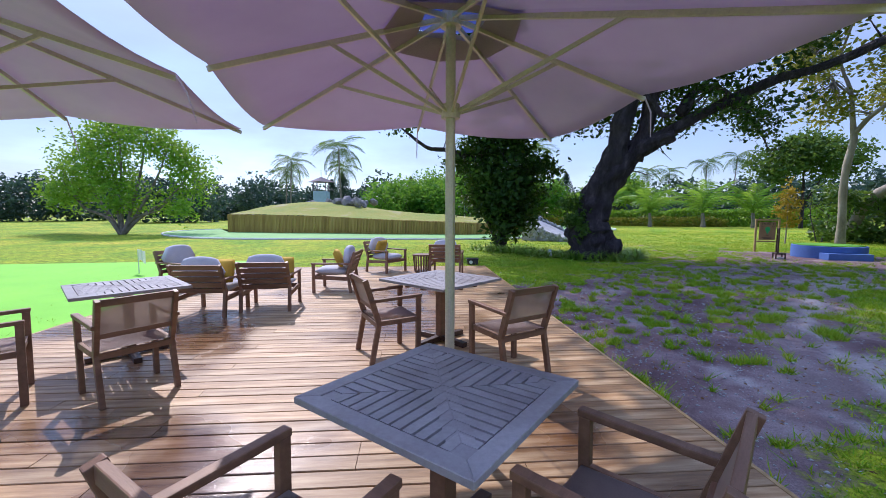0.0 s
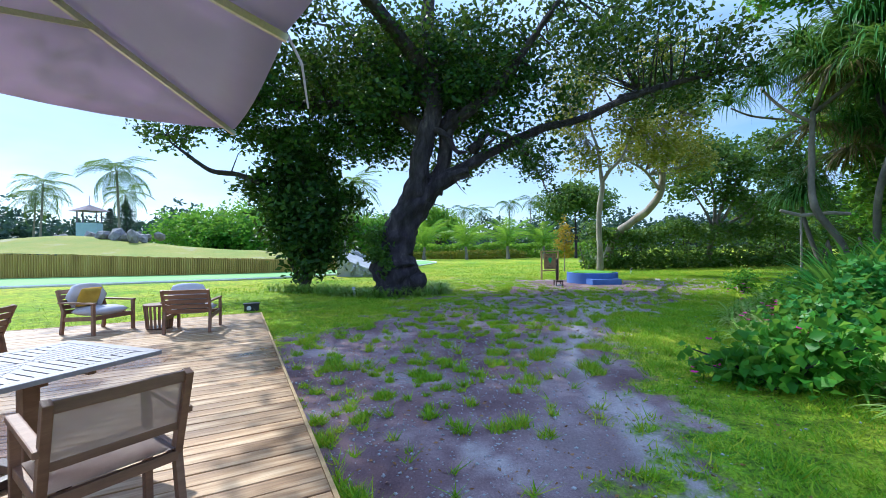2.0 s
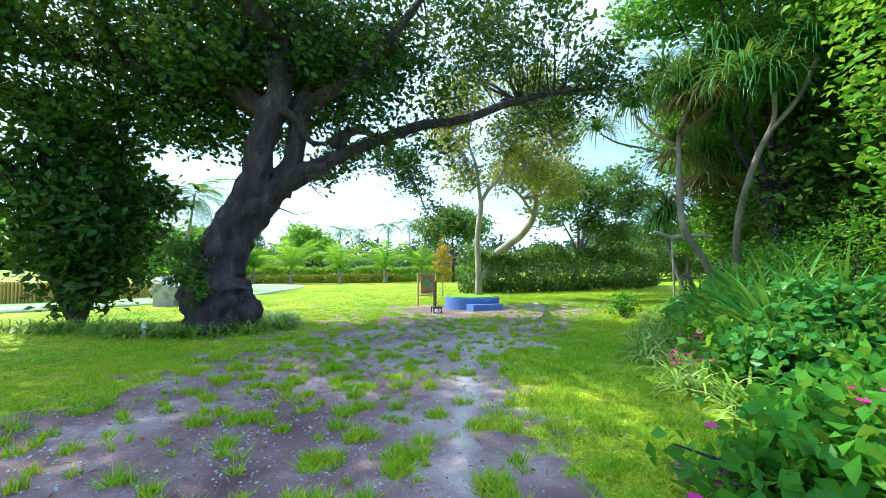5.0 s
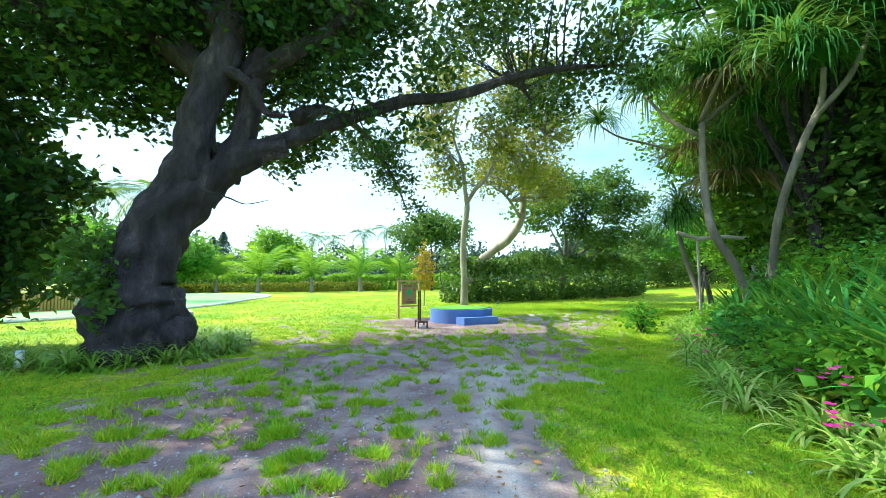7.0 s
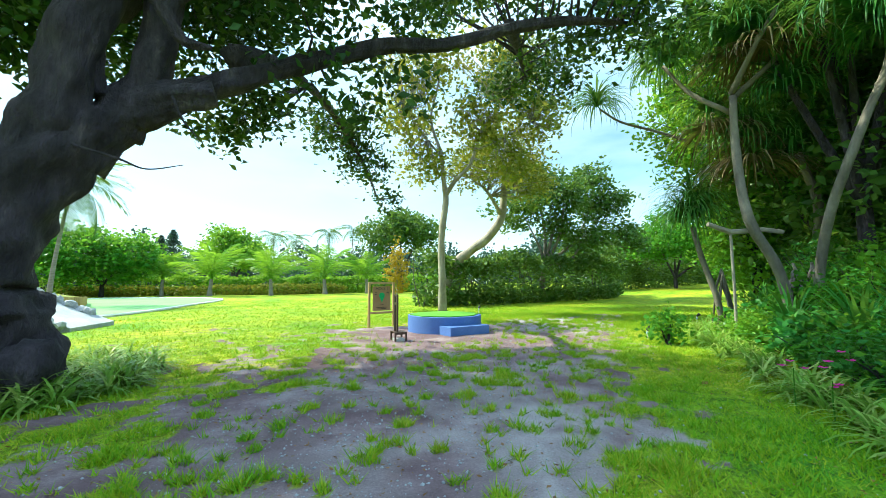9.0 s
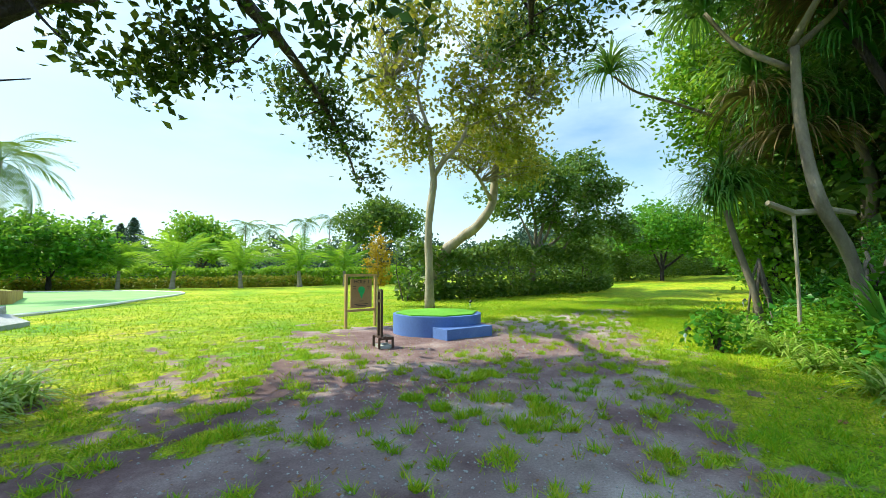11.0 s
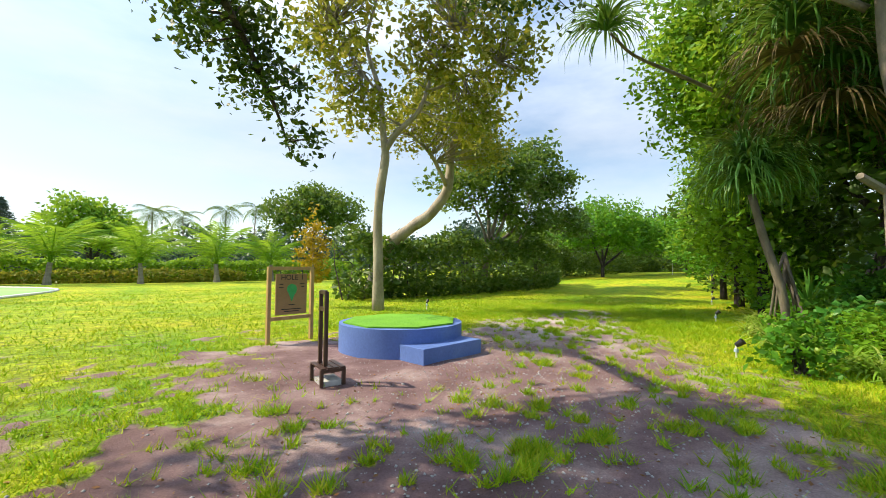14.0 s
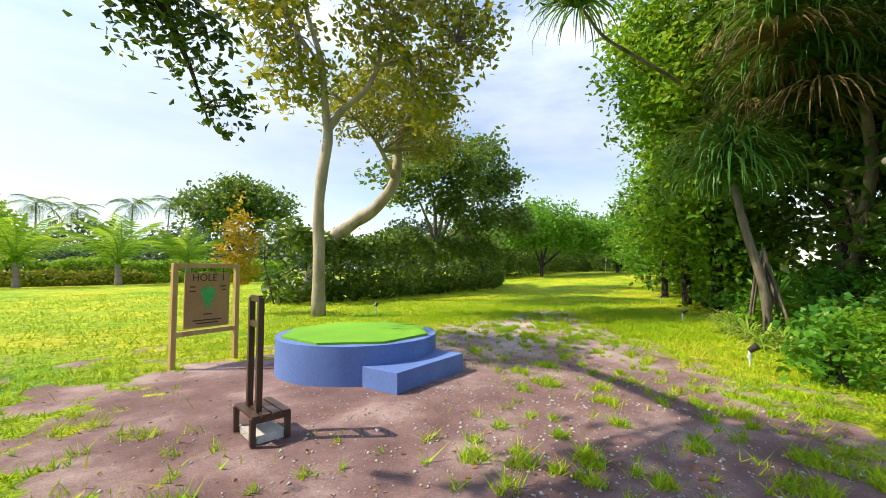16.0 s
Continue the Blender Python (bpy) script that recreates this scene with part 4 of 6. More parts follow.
# lamp box at the deck's corner
lamp = thing("garden_light", "small dark box light on the ground at the deck corner", "garden light", m=pose(-3.55, 11.7, 0, 0, 0, DECK_ANGLE))
bm = bmesh.new()
beam(bm, (-0.17, 0, 0.09), (0.17, 0, 0.09), 0.2, 0.17, bevel=0.012)
part("body", bm, M_STEEL, lamp)
bm = bmesh.new()
beam(bm, (-0.19, 0, 0.19), (0.19, 0, 0.19), 0.23, 0.035, bevel=0.008)
part("lid", bm, M_STEEL, lamp)
bm = bmesh.new()
disc_prism(bm, 0, 0, 0, 0.02, 0.055, 0.05, 16)
lens = part("lens", bm, M_WHITE, lamp, "round pale lens")
lens.matrix_basis = pose(-0.06, -0.1, 0.09, 90, 0, 0)

# ---- the tee platform, its step, sign and stand ----
tee = thing("tee_platform", "round blue-painted concrete tee platform with a turf top", "platform", m=pose(7.85, 19.2, 0, 0, 0, 0))
bm = bmesh.new()
disc_prism(bm, 0, 0, -0.05, 0.44, 1.06, 1.06, 160)
bmesh.ops.bevel(bm, geom=[e for e in bm.edges if abs(e.verts[0].co.z - 0.44) < 1e-4 and abs(e.verts[1].co.z - 0.44) < 1e-4], offset=0.012, segments=2, affect="EDGES")
part("drum", bm, M_BLUE, tee)
bm = bmesh.new()
n = 8
ring = [(0.98 * math.cos(2 * math.pi * (k + 0.5) / n + 0.1) * 1.02, 0.98 * math.sin(2 * math.pi * (k + 0.5) / n + 0.1)) for k in range(n)]
lo = [bm.verts.new((x, y, 0.441)) for x, y in ring]
hi = [bm.verts.new((x, y, 0.466)) for x, y in ring]
bm.faces.new(hi)
bm.faces.new(lo[::-1])
for k in range(n):
    bm.faces.new((lo[k], lo[(k + 1) % n], hi[(k + 1) % n], hi[k]))
part("turf_mat", bm, M_TURF, tee, "octagonal artificial turf mat")
bm = bmesh.new()
step = thing("tee_step", "blue-painted concrete block step at the platform", "step", m=pose(7.92, 18.2, 0, 0, 0, 8))
beam(bm, (-0.62, 0, 0.10), (0.64, 0, 0.10), 0.68, 0.25, bevel=0.006)
part("block", bm, M_BLUE, step)

sign = thing("hole_sign", "wooden frame sign with a brown course board", "sign", m=pose(6.43, 20.8, 0, 0, 0, 13))
for s in (-1, 1):
    bm = bmesh.new()
    beam(bm, (s * 0.43, 0, -0.05), (s * 0.43, 0, 1.38), 0.065, 0.065, (0, 1, 0), 0.006)
    part("post", bm, M_SIGNWOOD, sign)
for z in (1.35, 0.44):
    bm = bmesh.new()
    beam(bm, (-0.4, 0, z), (0.4, 0, z), 0.05, 0.065, (0, 0, 1), 0.005)
    part("rail", bm, M_SIGNWOOD, sign)
bm = bmesh.new()
beam(bm, (0, -0.012, 0.50), (0, -0.012, 1.25), 0.62, 0.025, (0, 1, 0), 0.004)
board = part("board", bm, M_BOARD, sign)
for s in (-1, 1):
    bm = bmesh.new()
    tube(bm, [(s * 0.22, -0.01, 1.24), (s * 0.22, -0.01, 1.33)], [0.006, 0.006], 6)
    part("hanger", bm, M_STEEL, sign)


def lettering(text, size, mtx, material, parent):
    cu = bpy.data.curves.new("lettering", "FONT")
    cu.body, cu.size, cu.align_x, cu.align_y, cu.extrude = text, size, "CENTER", "CENTER", 0.002
    tmp = bpy.data.objects.new("lettering", cu)
    me = bpy.data.meshes.new_from_object(tmp)
    bpy.data.objects.remove(tmp)
    me.materials.clear()
    me.materials.append(material)
    ob = new("lettering", me)
    ob.parent = parent
    ob.matrix_basis = mtx
    return ob


for word, dx in (("HOLE", -0.05), ("1", 0.21)):
    lettering(word, 0.135, pose(dx, -0.0275, 1.18, 90, 0, 0), M_INK, sign)
for x, z, w in ((-0.21, 1.06, 0.07), (-0.21, 1.0, 0.09), (0.21, 1.06, 0.09), (0.22, 1.01, 0.06), (0, 0.68, 0.12), (0, 0.6, 0.4), (0, 0.56, 0.3)):
    bm = bmesh.new()
    beam(bm, (x - w / 2, -0.027, z), (x + w / 2, -0.027, z), 0.003, 0.016)
    part("text_bar", bm, M_INK, sign)
bm = bmesh.new()
ring = []
for k in range(28):
    a = 2 * math.pi * k / 28
    y = math.cos(a)
    ring.append((0.085 * math.sin(a) * (1.0 + 0.32 * y) * (0.8 if y < 0 else 1.0) + 0.015 * math.sin(2 * a), 0.16 * y))
lo = [bm.verts.new((x, -0.025, 0.9 + y)) for x, y in ring]
hi = [bm.verts.new((x, -0.03, 0.9 + y)) for x, y in ring]
bm.faces.new(hi)
for k in range(28):
    bm.faces.new((lo[k], lo[(k + 1) % 28], hi[(k + 1) % 28], hi[k]))
part("course_map", bm, M_SIGNGREEN, sign, "green course outline")

stand = thing("club_stand", "dark stained wooden club stand with two posts", "stand", m=pose(5.97, 17.79, 0, 0, 0, -3))
for s in (-1, 1):
    bm = bmesh.new()
    beam(bm, (-0.06, s * 0.1 + 0.0, 0.2), (-0.06, s * 0.1, 1.08), 0.045, 0.04, (0, 1, 0), 0.004)
    part("post", bm, M_DARKWOOD, stand)
    for q in (-1, 1):
        bm = bmesh.new()
        beam(bm, (q * 0.13, s * 0.19, 0), (q * 0.13, s * 0.19, 0.2), 0.04, 0.04, (0, 1, 0), 0.004)
        part("leg", bm, M_DARKWOOD, stand)
    bm = bmesh.new()
    beam(bm, (-0.15, s * 0.19, 0.175), (0.15, s * 0.19, 0.175), 0.03, 0.035)
    part("side_rail", bm, M_DARKWOOD, stand)
for z in (1.07, 0.87):
    bm = bmesh.new()
    beam(bm, (-0.06, -0.09, z), (-0.06, 0.09, z), 0.035, 0.05, bevel=0.004)
    part("cross_bar", bm, M_DARKWOOD, stand)
for k in range(4):
    bm = bmesh.new()
    beam(bm, (-0.11 + 0.075 * k, -0.21, 0.205), (-0.11 + 0.075 * k, 0.21, 0.205), 0.06, 0.02, bevel=0.003)
    part("shelf_slat", bm, M_DARKWOOD, stand)
bm = bmesh.new()
beam(bm, (0.0, -0.16, 0.02), (0.0, 0.16, 0.02), 0.24, 0.06, bevel=0.004)
tagged(part("paving_block", bm, M_STONE), "grey concrete block under the club stand", "block").matrix_basis = pose(5.98, 17.79, 0, 0, 0, -3)


# ---- the old tree, the leafy bush and the young tree ----
OLD = [
    ([(-0.2, 15.25, -0.2), (-0.22, 15.25, 0.4), (-0.32, 15.25, 0.95), (-0.32, 15.2, 1.4), (-0.2, 15.2, 1.75), (0.0, 15.2, 2.4), (0.36, 15.2, 3.2), (0.62, 15.25, 3.75)], [0.95, 0.78, 0.72, 0.6, 0.52, 0.5, 0.5, 0.42]),
    ([(0.3, 15.1, 3.0), (0.5, 15.05, 3.6), (0.54, 15.0, 4.25), (0.66, 15.05, 5.0), (0.98, 15.1, 5.9), (1.04, 15.15, 6.55), (0.93, 15.2, 7.9), (0.85, 15.3, 9.4), (1.1, 15.2, 11.5)], [0.36, 0.34, 0.3, 0.31, 0.3, 0.28, 0.25, 0.2, 0.12]),
    ([(0.55, 15.3, 3.1), (1.0, 15.3, 3.6), (1.4, 15.25, 3.95), (2.15, 15.3, 4.35), (2.95, 15.35, 4.8), (3.9, 15.35, 5.25), (4.84, 15.21, 5.62), (6.04, 14.98, 5.85), (7.26, 14.74, 6.36), (8.73, 14.53, 6.8), (10.3, 14.4, 7.1)], [0.4, 0.3, 0.24, 0.19, 0.155, 0.14, 0.13, 0.12, 0.11, 0.085, 0.035]),
    ([(1.2, 15.25, 3.75), (1.75, 15.1, 4.0), (2.2, 15.05, 4.12)], [0.28, 0.2, 0.17]),
    ([(0.95, 15.35, 3.5), (1.3, 15.35, 4.3), (1.45, 15.35, 5.1), (1.5, 15.35, 5.75), (1.75, 15.3, 6.2)], [0.32, 0.24, 0.23, 0.25, 0.2]),
    ([(1.4, 15.3, 5.6), (2.3, 15.0, 6.2), (3.15, 14.75, 6.85), (4.1, 14.2, 8.0), (5.04, 13.55, 9.2)], [0.23, 0.18, 0.15, 0.12, 0.05]),
    ([(0.9, 14.95, 5.5), (1.25, 14.8, 5.4), (1.52, 14.8, 5.15), (1.8, 14.85, 4.75), (2.15, 14.9, 4.74)], [0.1, 0.1, 0.09, 0.07, 0.04]),
    ([(0.8, 15.2, 3.9), (0.75, 15.2, 4.35), (0.72, 15.15, 4.8)], [0.13, 0.12, 0.13]),
    ([(0.7, 14.8, 3.1), (1.2, 14.7, 2.95), (1.5, 14.7, 2.85), (1.9, 14.7, 2.95)], [0.02, 0.013, 0.01, 0.004]),
    ([(1.7, 14.9, 3.95), (1.85, 14.8, 3.6), (2.1, 14.75, 3.3)], [0.02, 0.012, 0.005]),
    ([(0.95, 15.43, 5.4), (-0.6, 16.0, 6.5), (-2.25, 16.6, 6.9), (-4.4, 16.7, 7.0), (-5.6, 16.5, 7.1), (-7.5, 16.3, 7.6)], [0.3, 0.24, 0.2, 0.15, 0.12, 0.05]),
    ([(0.98, 15.2, 6.6), (-0.8, 16.2, 8.1), (-1.8, 16.4, 9.5)], [0.34, 0.24, 0.1]),
    ([(-4.3, 17.55, 1.0), (-4.5, 17.5, 3.4), (-6.3, 16.95, 4.35), (-7.4, 16.75, 4.55), (-8.25, 16.6, 5.15), (-9.05, 16.5, 5.8)], [0.14, 0.12, 0.1, 0.085, 0.06, 0.02]),
    ([(2.4, 15.4, 4.95), (3.2, 17.8, 6.2), (4.4, 20.4, 6.8), (5.6, 22.0, 6.3), (6.6, 23.0, 5.2), (7.1, 23.4, 4.3)], [0.18, 0.13, 0.1, 0.07, 0.04, 0.015]),
    # Limb added to carry shade-casting foliage above the view.
    ([(0.95, 15.3, 7.4), (-1.2, 12.6, 9.0), (-3.4, 10.4, 9.7), (-4.8, 9.6, 9.9)], [0.24, 0.17, 0.1, 0.04]),
    ([(7.2, 14.75, 6.4), (8.9, 16.8, 7.4), (10.6, 18.8, 8.0)], [0.13, 0.09, 0.03]),
    ([(0.95, 15.4, 7.0), (1.2, 17.5, 8.2), (1.6, 19.6, 8.0)], [0.26, 0.16, 0.06]),
]
OLD_CROWN = [(-4.2, 16.1, 7.8, 2.1, 1.0), (-1.1, 16.8, 8.4, 2.3, 1.4), (2.6, 15.3, 8.1, 1.8, 1.5), (5.0, 14.6, 8.5, 1.4, 1.1, 0.45), (-2.5, 17.2, 6.2, 1.7, 1.2), (-4.8, 14.7, 7.0, 1.5, 1.0),
             (4.4, 15.5, 4.9, 1.1, 0.75, 0.45), (8.7, 14.7, 7.9, 2.2, 1.2, 0.45), (10.0, 14.6, 7.2, 1.2, 0.7, 0.45), (11.0, 15.0, 8.0, 1.3, 0.9, 0.45), (5.0, 15.3, 6.5, 1.3, 0.7, 0.45), 
             (1.9, 18.8, 5.0, 1.0, 0.35), (2.8, 18.8, 5.7, 0.9, 0.45), (5.3, 22.7, 6.8, 1.2, 0.8), (6.4, 23.1, 5.6, 0.8, 0.8), (7.1, 22.9, 4.5, 0.4, 0.4), (10.7, 18.6, 8.1, 1.6, 0.8), (-8.9, 16.5, 5.8, 0.9, 0.45), (0.2, 15.0, 8.2, 1.6, 1.2), (-6.8, 16.3, 8.0, 1.5, 0.9),
             (6.8, 13.6, 8.6, 1.6, 0.9, 0.45), (2.2, 18.6, 8.4, 1.8, 0.9), (2.4, 16.2, 6.1, 0.9, 0.5, 0.45),
             # Blobs from z 8.6 up are added, mostly out of view, to cast shade.
             (-4.2, 12.4, 9.4, 2.4, 1.1, 2.2), (-4.6, 9.8, 9.8, 2.0, 0.9, 2.2), (-1.2, 16.6, 5.5, 1.3, 0.7), (-3.6, 16.9, 5.7, 1.4, 0.8), (-5.8, 17.0, 6.3, 1.6, 0.9), (-7.6, 16.8, 7.0, 1.5, 0.8), (-0.6, 15.6, 6.8, 1.3, 0.8), (3.6, 15.2, 7.2, 1.2, 0.7), (-6.4, 13.6, 8.6, 2.0, 1.0), (7.2, 17.2, 9.6, 2.2, 1.0, 0.7), (0.4, 19.4, 10.0, 2.6, 1.2, 0.8), (-3.4, 19.6, 9.0, 2.4, 1.2), (0.1, 17.6, 6.1, 1.4, 1.0), (2.0, 17.4, 6.7, 1.3, 0.9), (2.6, 17.0, 8.3, 1.7, 1.2), (-0.8, 17.6, 7.6, 1.6, 1.1), (1.9, 14.7, 7.0, 1.1, 0.7), (3.3, 15.0, 5.9, 0.8, 0.4), (-0.6, 14.8, 6.4, 1.0, 0.6)]
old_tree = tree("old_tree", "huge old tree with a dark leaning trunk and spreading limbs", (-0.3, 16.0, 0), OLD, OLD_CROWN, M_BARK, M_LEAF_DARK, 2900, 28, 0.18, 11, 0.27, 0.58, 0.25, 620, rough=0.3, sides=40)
bm = bmesh.new()
bmesh.ops.create_icosphere(bm, subdivisions=3, radius=1)
for v in bm.verts:
    v.co = v.co * (1 + 0.35 * noise.noise(v.co * 1.7)) 
    v.co = Vector((v.co.x * 0.3, v.co.y * 0.3, v.co.z * 0.27)) + Vector((0.82, -1.25, 0.48))
part("burl", bm, M_BARK, old_tree, smooth=True)
rng1 = np.random.default_rng(12)
cen, _ = blob_points(rng1, [(-0.42, -1.35, 1.55, 0.28, 0.3), (-0.3, -1.5, 1.05, 0.22, 0.32), (-0.7, -1.1, 1.95, 0.34, 0.2), (-0.8, -1.2, 1.3, 0.22, 0.18)], 44, 16, 0.12)
v, f = leaf_mesh(cen, rng1, 0.16, 0.6)
np_mesh("ivy", v, f, M_LEAF_GREY, old_tree)["label"] = "leafy climber on the trunk"

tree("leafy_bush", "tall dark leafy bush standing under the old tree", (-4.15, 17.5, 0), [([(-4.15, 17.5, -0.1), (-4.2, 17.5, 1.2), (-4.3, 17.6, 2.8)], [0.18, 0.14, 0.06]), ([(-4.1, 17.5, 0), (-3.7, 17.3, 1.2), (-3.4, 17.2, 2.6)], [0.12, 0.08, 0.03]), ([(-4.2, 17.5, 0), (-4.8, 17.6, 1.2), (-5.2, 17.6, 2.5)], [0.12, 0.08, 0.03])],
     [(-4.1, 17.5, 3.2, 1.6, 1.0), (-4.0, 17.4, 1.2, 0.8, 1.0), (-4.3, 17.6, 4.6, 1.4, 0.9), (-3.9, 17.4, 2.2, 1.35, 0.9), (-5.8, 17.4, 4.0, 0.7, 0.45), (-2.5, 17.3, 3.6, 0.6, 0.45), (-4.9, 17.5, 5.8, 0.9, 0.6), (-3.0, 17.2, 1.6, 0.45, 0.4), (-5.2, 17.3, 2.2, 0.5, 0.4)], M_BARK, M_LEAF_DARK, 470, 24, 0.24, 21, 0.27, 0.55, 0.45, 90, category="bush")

tree("young_tree", "slender pale tree with sparse olive-yellow leaves beside the tee", (10.45, 24.9, 0),
     [([(10.45, 24.9, -0.1), (10.4, 24.85, 1.7), (10.36, 24.8, 3.4), (10.5, 24.65, 4.9), (10.46, 24.65, 5.5), (10.25, 24.65, 7.2), (9.85, 24.8, 8.7), (10.1, 24.6, 10.2), (10.3, 24.6, 11.8)], [0.2, 0.165, 0.15, 0.14, 0.11, 0.085, 0.06, 0.04, 0.02]),
      ([(10.48, 24.65, 5.2), (10.85, 24.4, 5.9), (11.4, 24.0, 6.6), (11.85, 23.7, 8.1), (12.45, 23.3, 9.4)], [0.11, 0.095, 0.08, 0.05, 0.02]), ([(10.3, 24.65, 7.0), (9.5, 24.9, 8.0), (8.8, 25.1, 9.0)], [0.05, 0.035, 0.015]), ([(11.6, 23.9, 7.2), (12.8, 23.4, 7.9), (14.0, 22.9, 8.6)], [0.05, 0.035, 0.012])],
     [(9.1, 25.2, 8.8, 1.5, 1.3), (9.5, 25.0, 6.6, 1.1, 1.0), (9.5, 24.9, 11.3, 1.9, 1.3), (13.0, 23.4, 11.4, 2.0, 1.7), (11.8, 23.7, 8.5, 1.4, 1.5), (14.2, 22.8, 8.9, 1.5, 1.4), (13.3, 23.3, 6.6, 1.3, 0.8)],
     M_BARK_PALE, M_LEAF_YELLOW, 540, 15, 0.23, 31, 0.27, 0.6, 0.3, 300, shell=0.35)
rngt = np.random.default_rng(3)
small = thing("golden_sapling", "small sapling with golden yellow leaves behind the sign", "sapling")
small.location = (9.0, 27.0, 0)
bm = bmesh.new()
tube(bm, [(0, 0, -0.05), (0.03, 0, 1.2), (0, 0.02, 2.4)], [0.04, 0.03, 0.01], 6)
part("trunk", bm, M_BARK_PALE, small)
cen, _ = blob_points(rngt, [(0, 0, 2.2, 0.5, 0.95), (0.05, 0, 1.3, 0.35, 0.4)], 70, 16, 0.12)
v, f = leaf_mesh(cen, rngt, 0.15, 0.5)
np_mesh("crown", v, f, M_LEAF_GOLD, small)


# ---- hedges ----
def hedge(name, label, line, half, height, leafm, count, size, seed, foot=0.1):
    """Leaves over an uneven clipped bank along a line, with dark twigs under it."""
    rng = np.random.default_rng(seed)
    P = np.array(line, float)
    seg = np.hypot(*(P[1:] - P[:-1]).T)
    s = rng.uniform(0, seg.sum(), count)
    cum = np.concatenate([[0], np.cumsum(seg)])
    x, y = np.interp(s, cum, P[:, 0]), np.interp(s, cum, P[:, 1])
    a = rng.uniform(0, 2 * np.pi, count)
    r = np.abs(1 - 0.35 * rng.uniform(0, 1, count) ** 2)
    hh = height * (0.8 + 0.4 * vnoise(s, s * 0, 1.7, seed))
    off = np.sign(np.cos(a)) * np.abs(np.cos(a)) ** 0.5 * half * r * (0.85 + 0.35 * vnoise(s, s * 0, 1.1, seed + 4))
    z = foot + (0.5 + 0.5 * np.sign(np.sin(a)) * np.abs(np.sin(a)) ** 0.6 * r) * hh
    d = np.gradient(P, axis=0)
    dx, dy = np.interp(s, cum, d[:, 0]), np.interp(s, cum, d[:, 1])
    n = np.hypot(dx, dy)
    c = np.stack([x - dy / n * off, y + dx / n * off, z], 1) + rng.normal(size=(count, 3)) * 0.12
    v, f = leaf_mesh(c, rng, size, 0.5, 0.1)
    h = thing(name, label, "hedge")
    np_mesh("foliage", v, f, leafm, h)
    bm = bmesh.new()
    for k in range(int(seg.sum() * 1.3)):
        ss = rng.uniform(0, seg.sum())
        bx, by = np.interp(ss, cum, P[:, 0]), np.interp(ss, cum, P[:, 1])
        tube(bm, [(bx, by, -0.1), (bx + rng.normal() * 0.15, by + rng.normal() * 0.15, height * 0.5), (bx + rng.normal() * 0.4, by + rng.normal() * 0.4, height * 0.9)], [0.035, 0.025, 0.01], 5)
    part("stem", bm, M_BARK, h)["kind"] = "stuff"
    return h


hedge("tall_hedge", "tall dense green clipped hedge behind the tee", [(11.2, 29.6), (14, 29.8), (20, 30.6), (26.5, 31.6), (31, 34.5)], 1.1, 3.0, M_LEAF_GREY, 15000, 0.3, 41)
hedge("far_hedge", "long low hedge of mixed green shrubs across the lawn", [(-16, 62), (-4, 61), (6, 59.5), (14, 61), (26, 60)], 1.4, 2.0, M_LEAF_LIGHT, 22000, 0.34, 42)
hedge("far_hedge", "low rust-tinted shrubs before the far hedge", [(-14, 60), (-3, 59), (6, 57.5), (13, 59)], 0.7, 0.9, M_LEAF_YELLOW, 7000, 0.26, 43)


# ---- trees behind ----
def simple_tree(name, label, x, y, blobs, leafm, clumps, leaves, size, seed, bark=M_BARK, lean=(0, 0), r=0.22, **kw):
    top = max(b[2] for b in blobs)
    limbs = [([(x, y, -0.1), (x + lean[0] * 0.3, y + lean[1] * 0.3, top * 0.25), (x + lean[0], y + lean[1], top * 0.6)], [r, r * 0.8, r * 0.35])]
    for b in blobs[:5]:
        limbs.append(([(x + lean[0] * 0.35, y + lean[1] * 0.35, top * 0.28), ((x + lean[0] + b[0]) / 2, (y + lean[1] + b[1]) / 2, b[2] * 0.62), (b[0], b[1], b[2])], [r * 0.6, r * 0.4, r * 0.12]))
    return tree(name, label, (x, y, 0), limbs, blobs, bark, leafm, clumps, leaves, size, seed, **kw)


tree("leaning_tree", "pale leaning tree rising behind the hedge", (13.0, 29.9, 0), [([(12.6, 30.1, -0.1), (13.3, 29.5, 2.2), (14.03, 28.9, 3.1), (14.97, 28.3, 3.95), (15.6, 27.8, 5.2), (15.7, 27.7, 6.9), (16.3, 27.5, 8.5)], [0.3, 0.28, 0.26, 0.24, 0.22, 0.18, 0.06]), ([(15.5, 27.8, 5.2), (14.4, 27.5, 6.4), (13.2, 27.3, 7.0)], [0.12, 0.08, 0.03])],
     [(15.6, 27.6, 8.8, 2.2, 1.7), (13.3, 27.4, 7.6, 1.4, 1.0), (17.2, 27.6, 7.4, 1.5, 1.2)], M_BARK_PALE, M_LEAF_YELLOW, 320, 22, 0.2, 51, 0.32)
simple_tree("shade_tree", "dark leafy shade tree behind the hedge", 20.5, 30.8, [(19.0, 30.7, 6.2, 1.8, 1.3), (22.2, 30.0, 7.6, 2.0, 1.5), (24.3, 30.5, 4.6, 1.8, 1.2), (20.6, 31.5, 8.6, 1.8, 1.2), (25.8, 31.2, 6.9, 1.5, 1.1), (27.2, 30.2, 7.2, 1.5, 1.1), (28.4, 30.0, 4.7, 1.5, 1.2), (24.8, 30.4, 9.0, 1.4, 0.9), (22.0, 30.6, 5.2, 1.3, 0.9)], M_LEAF_GREY, 620, 18, 0.31, 52, bark=M_BARK_MID, lean=(1.5, 0), spread=0.34, shell=0.4, twigs=160)
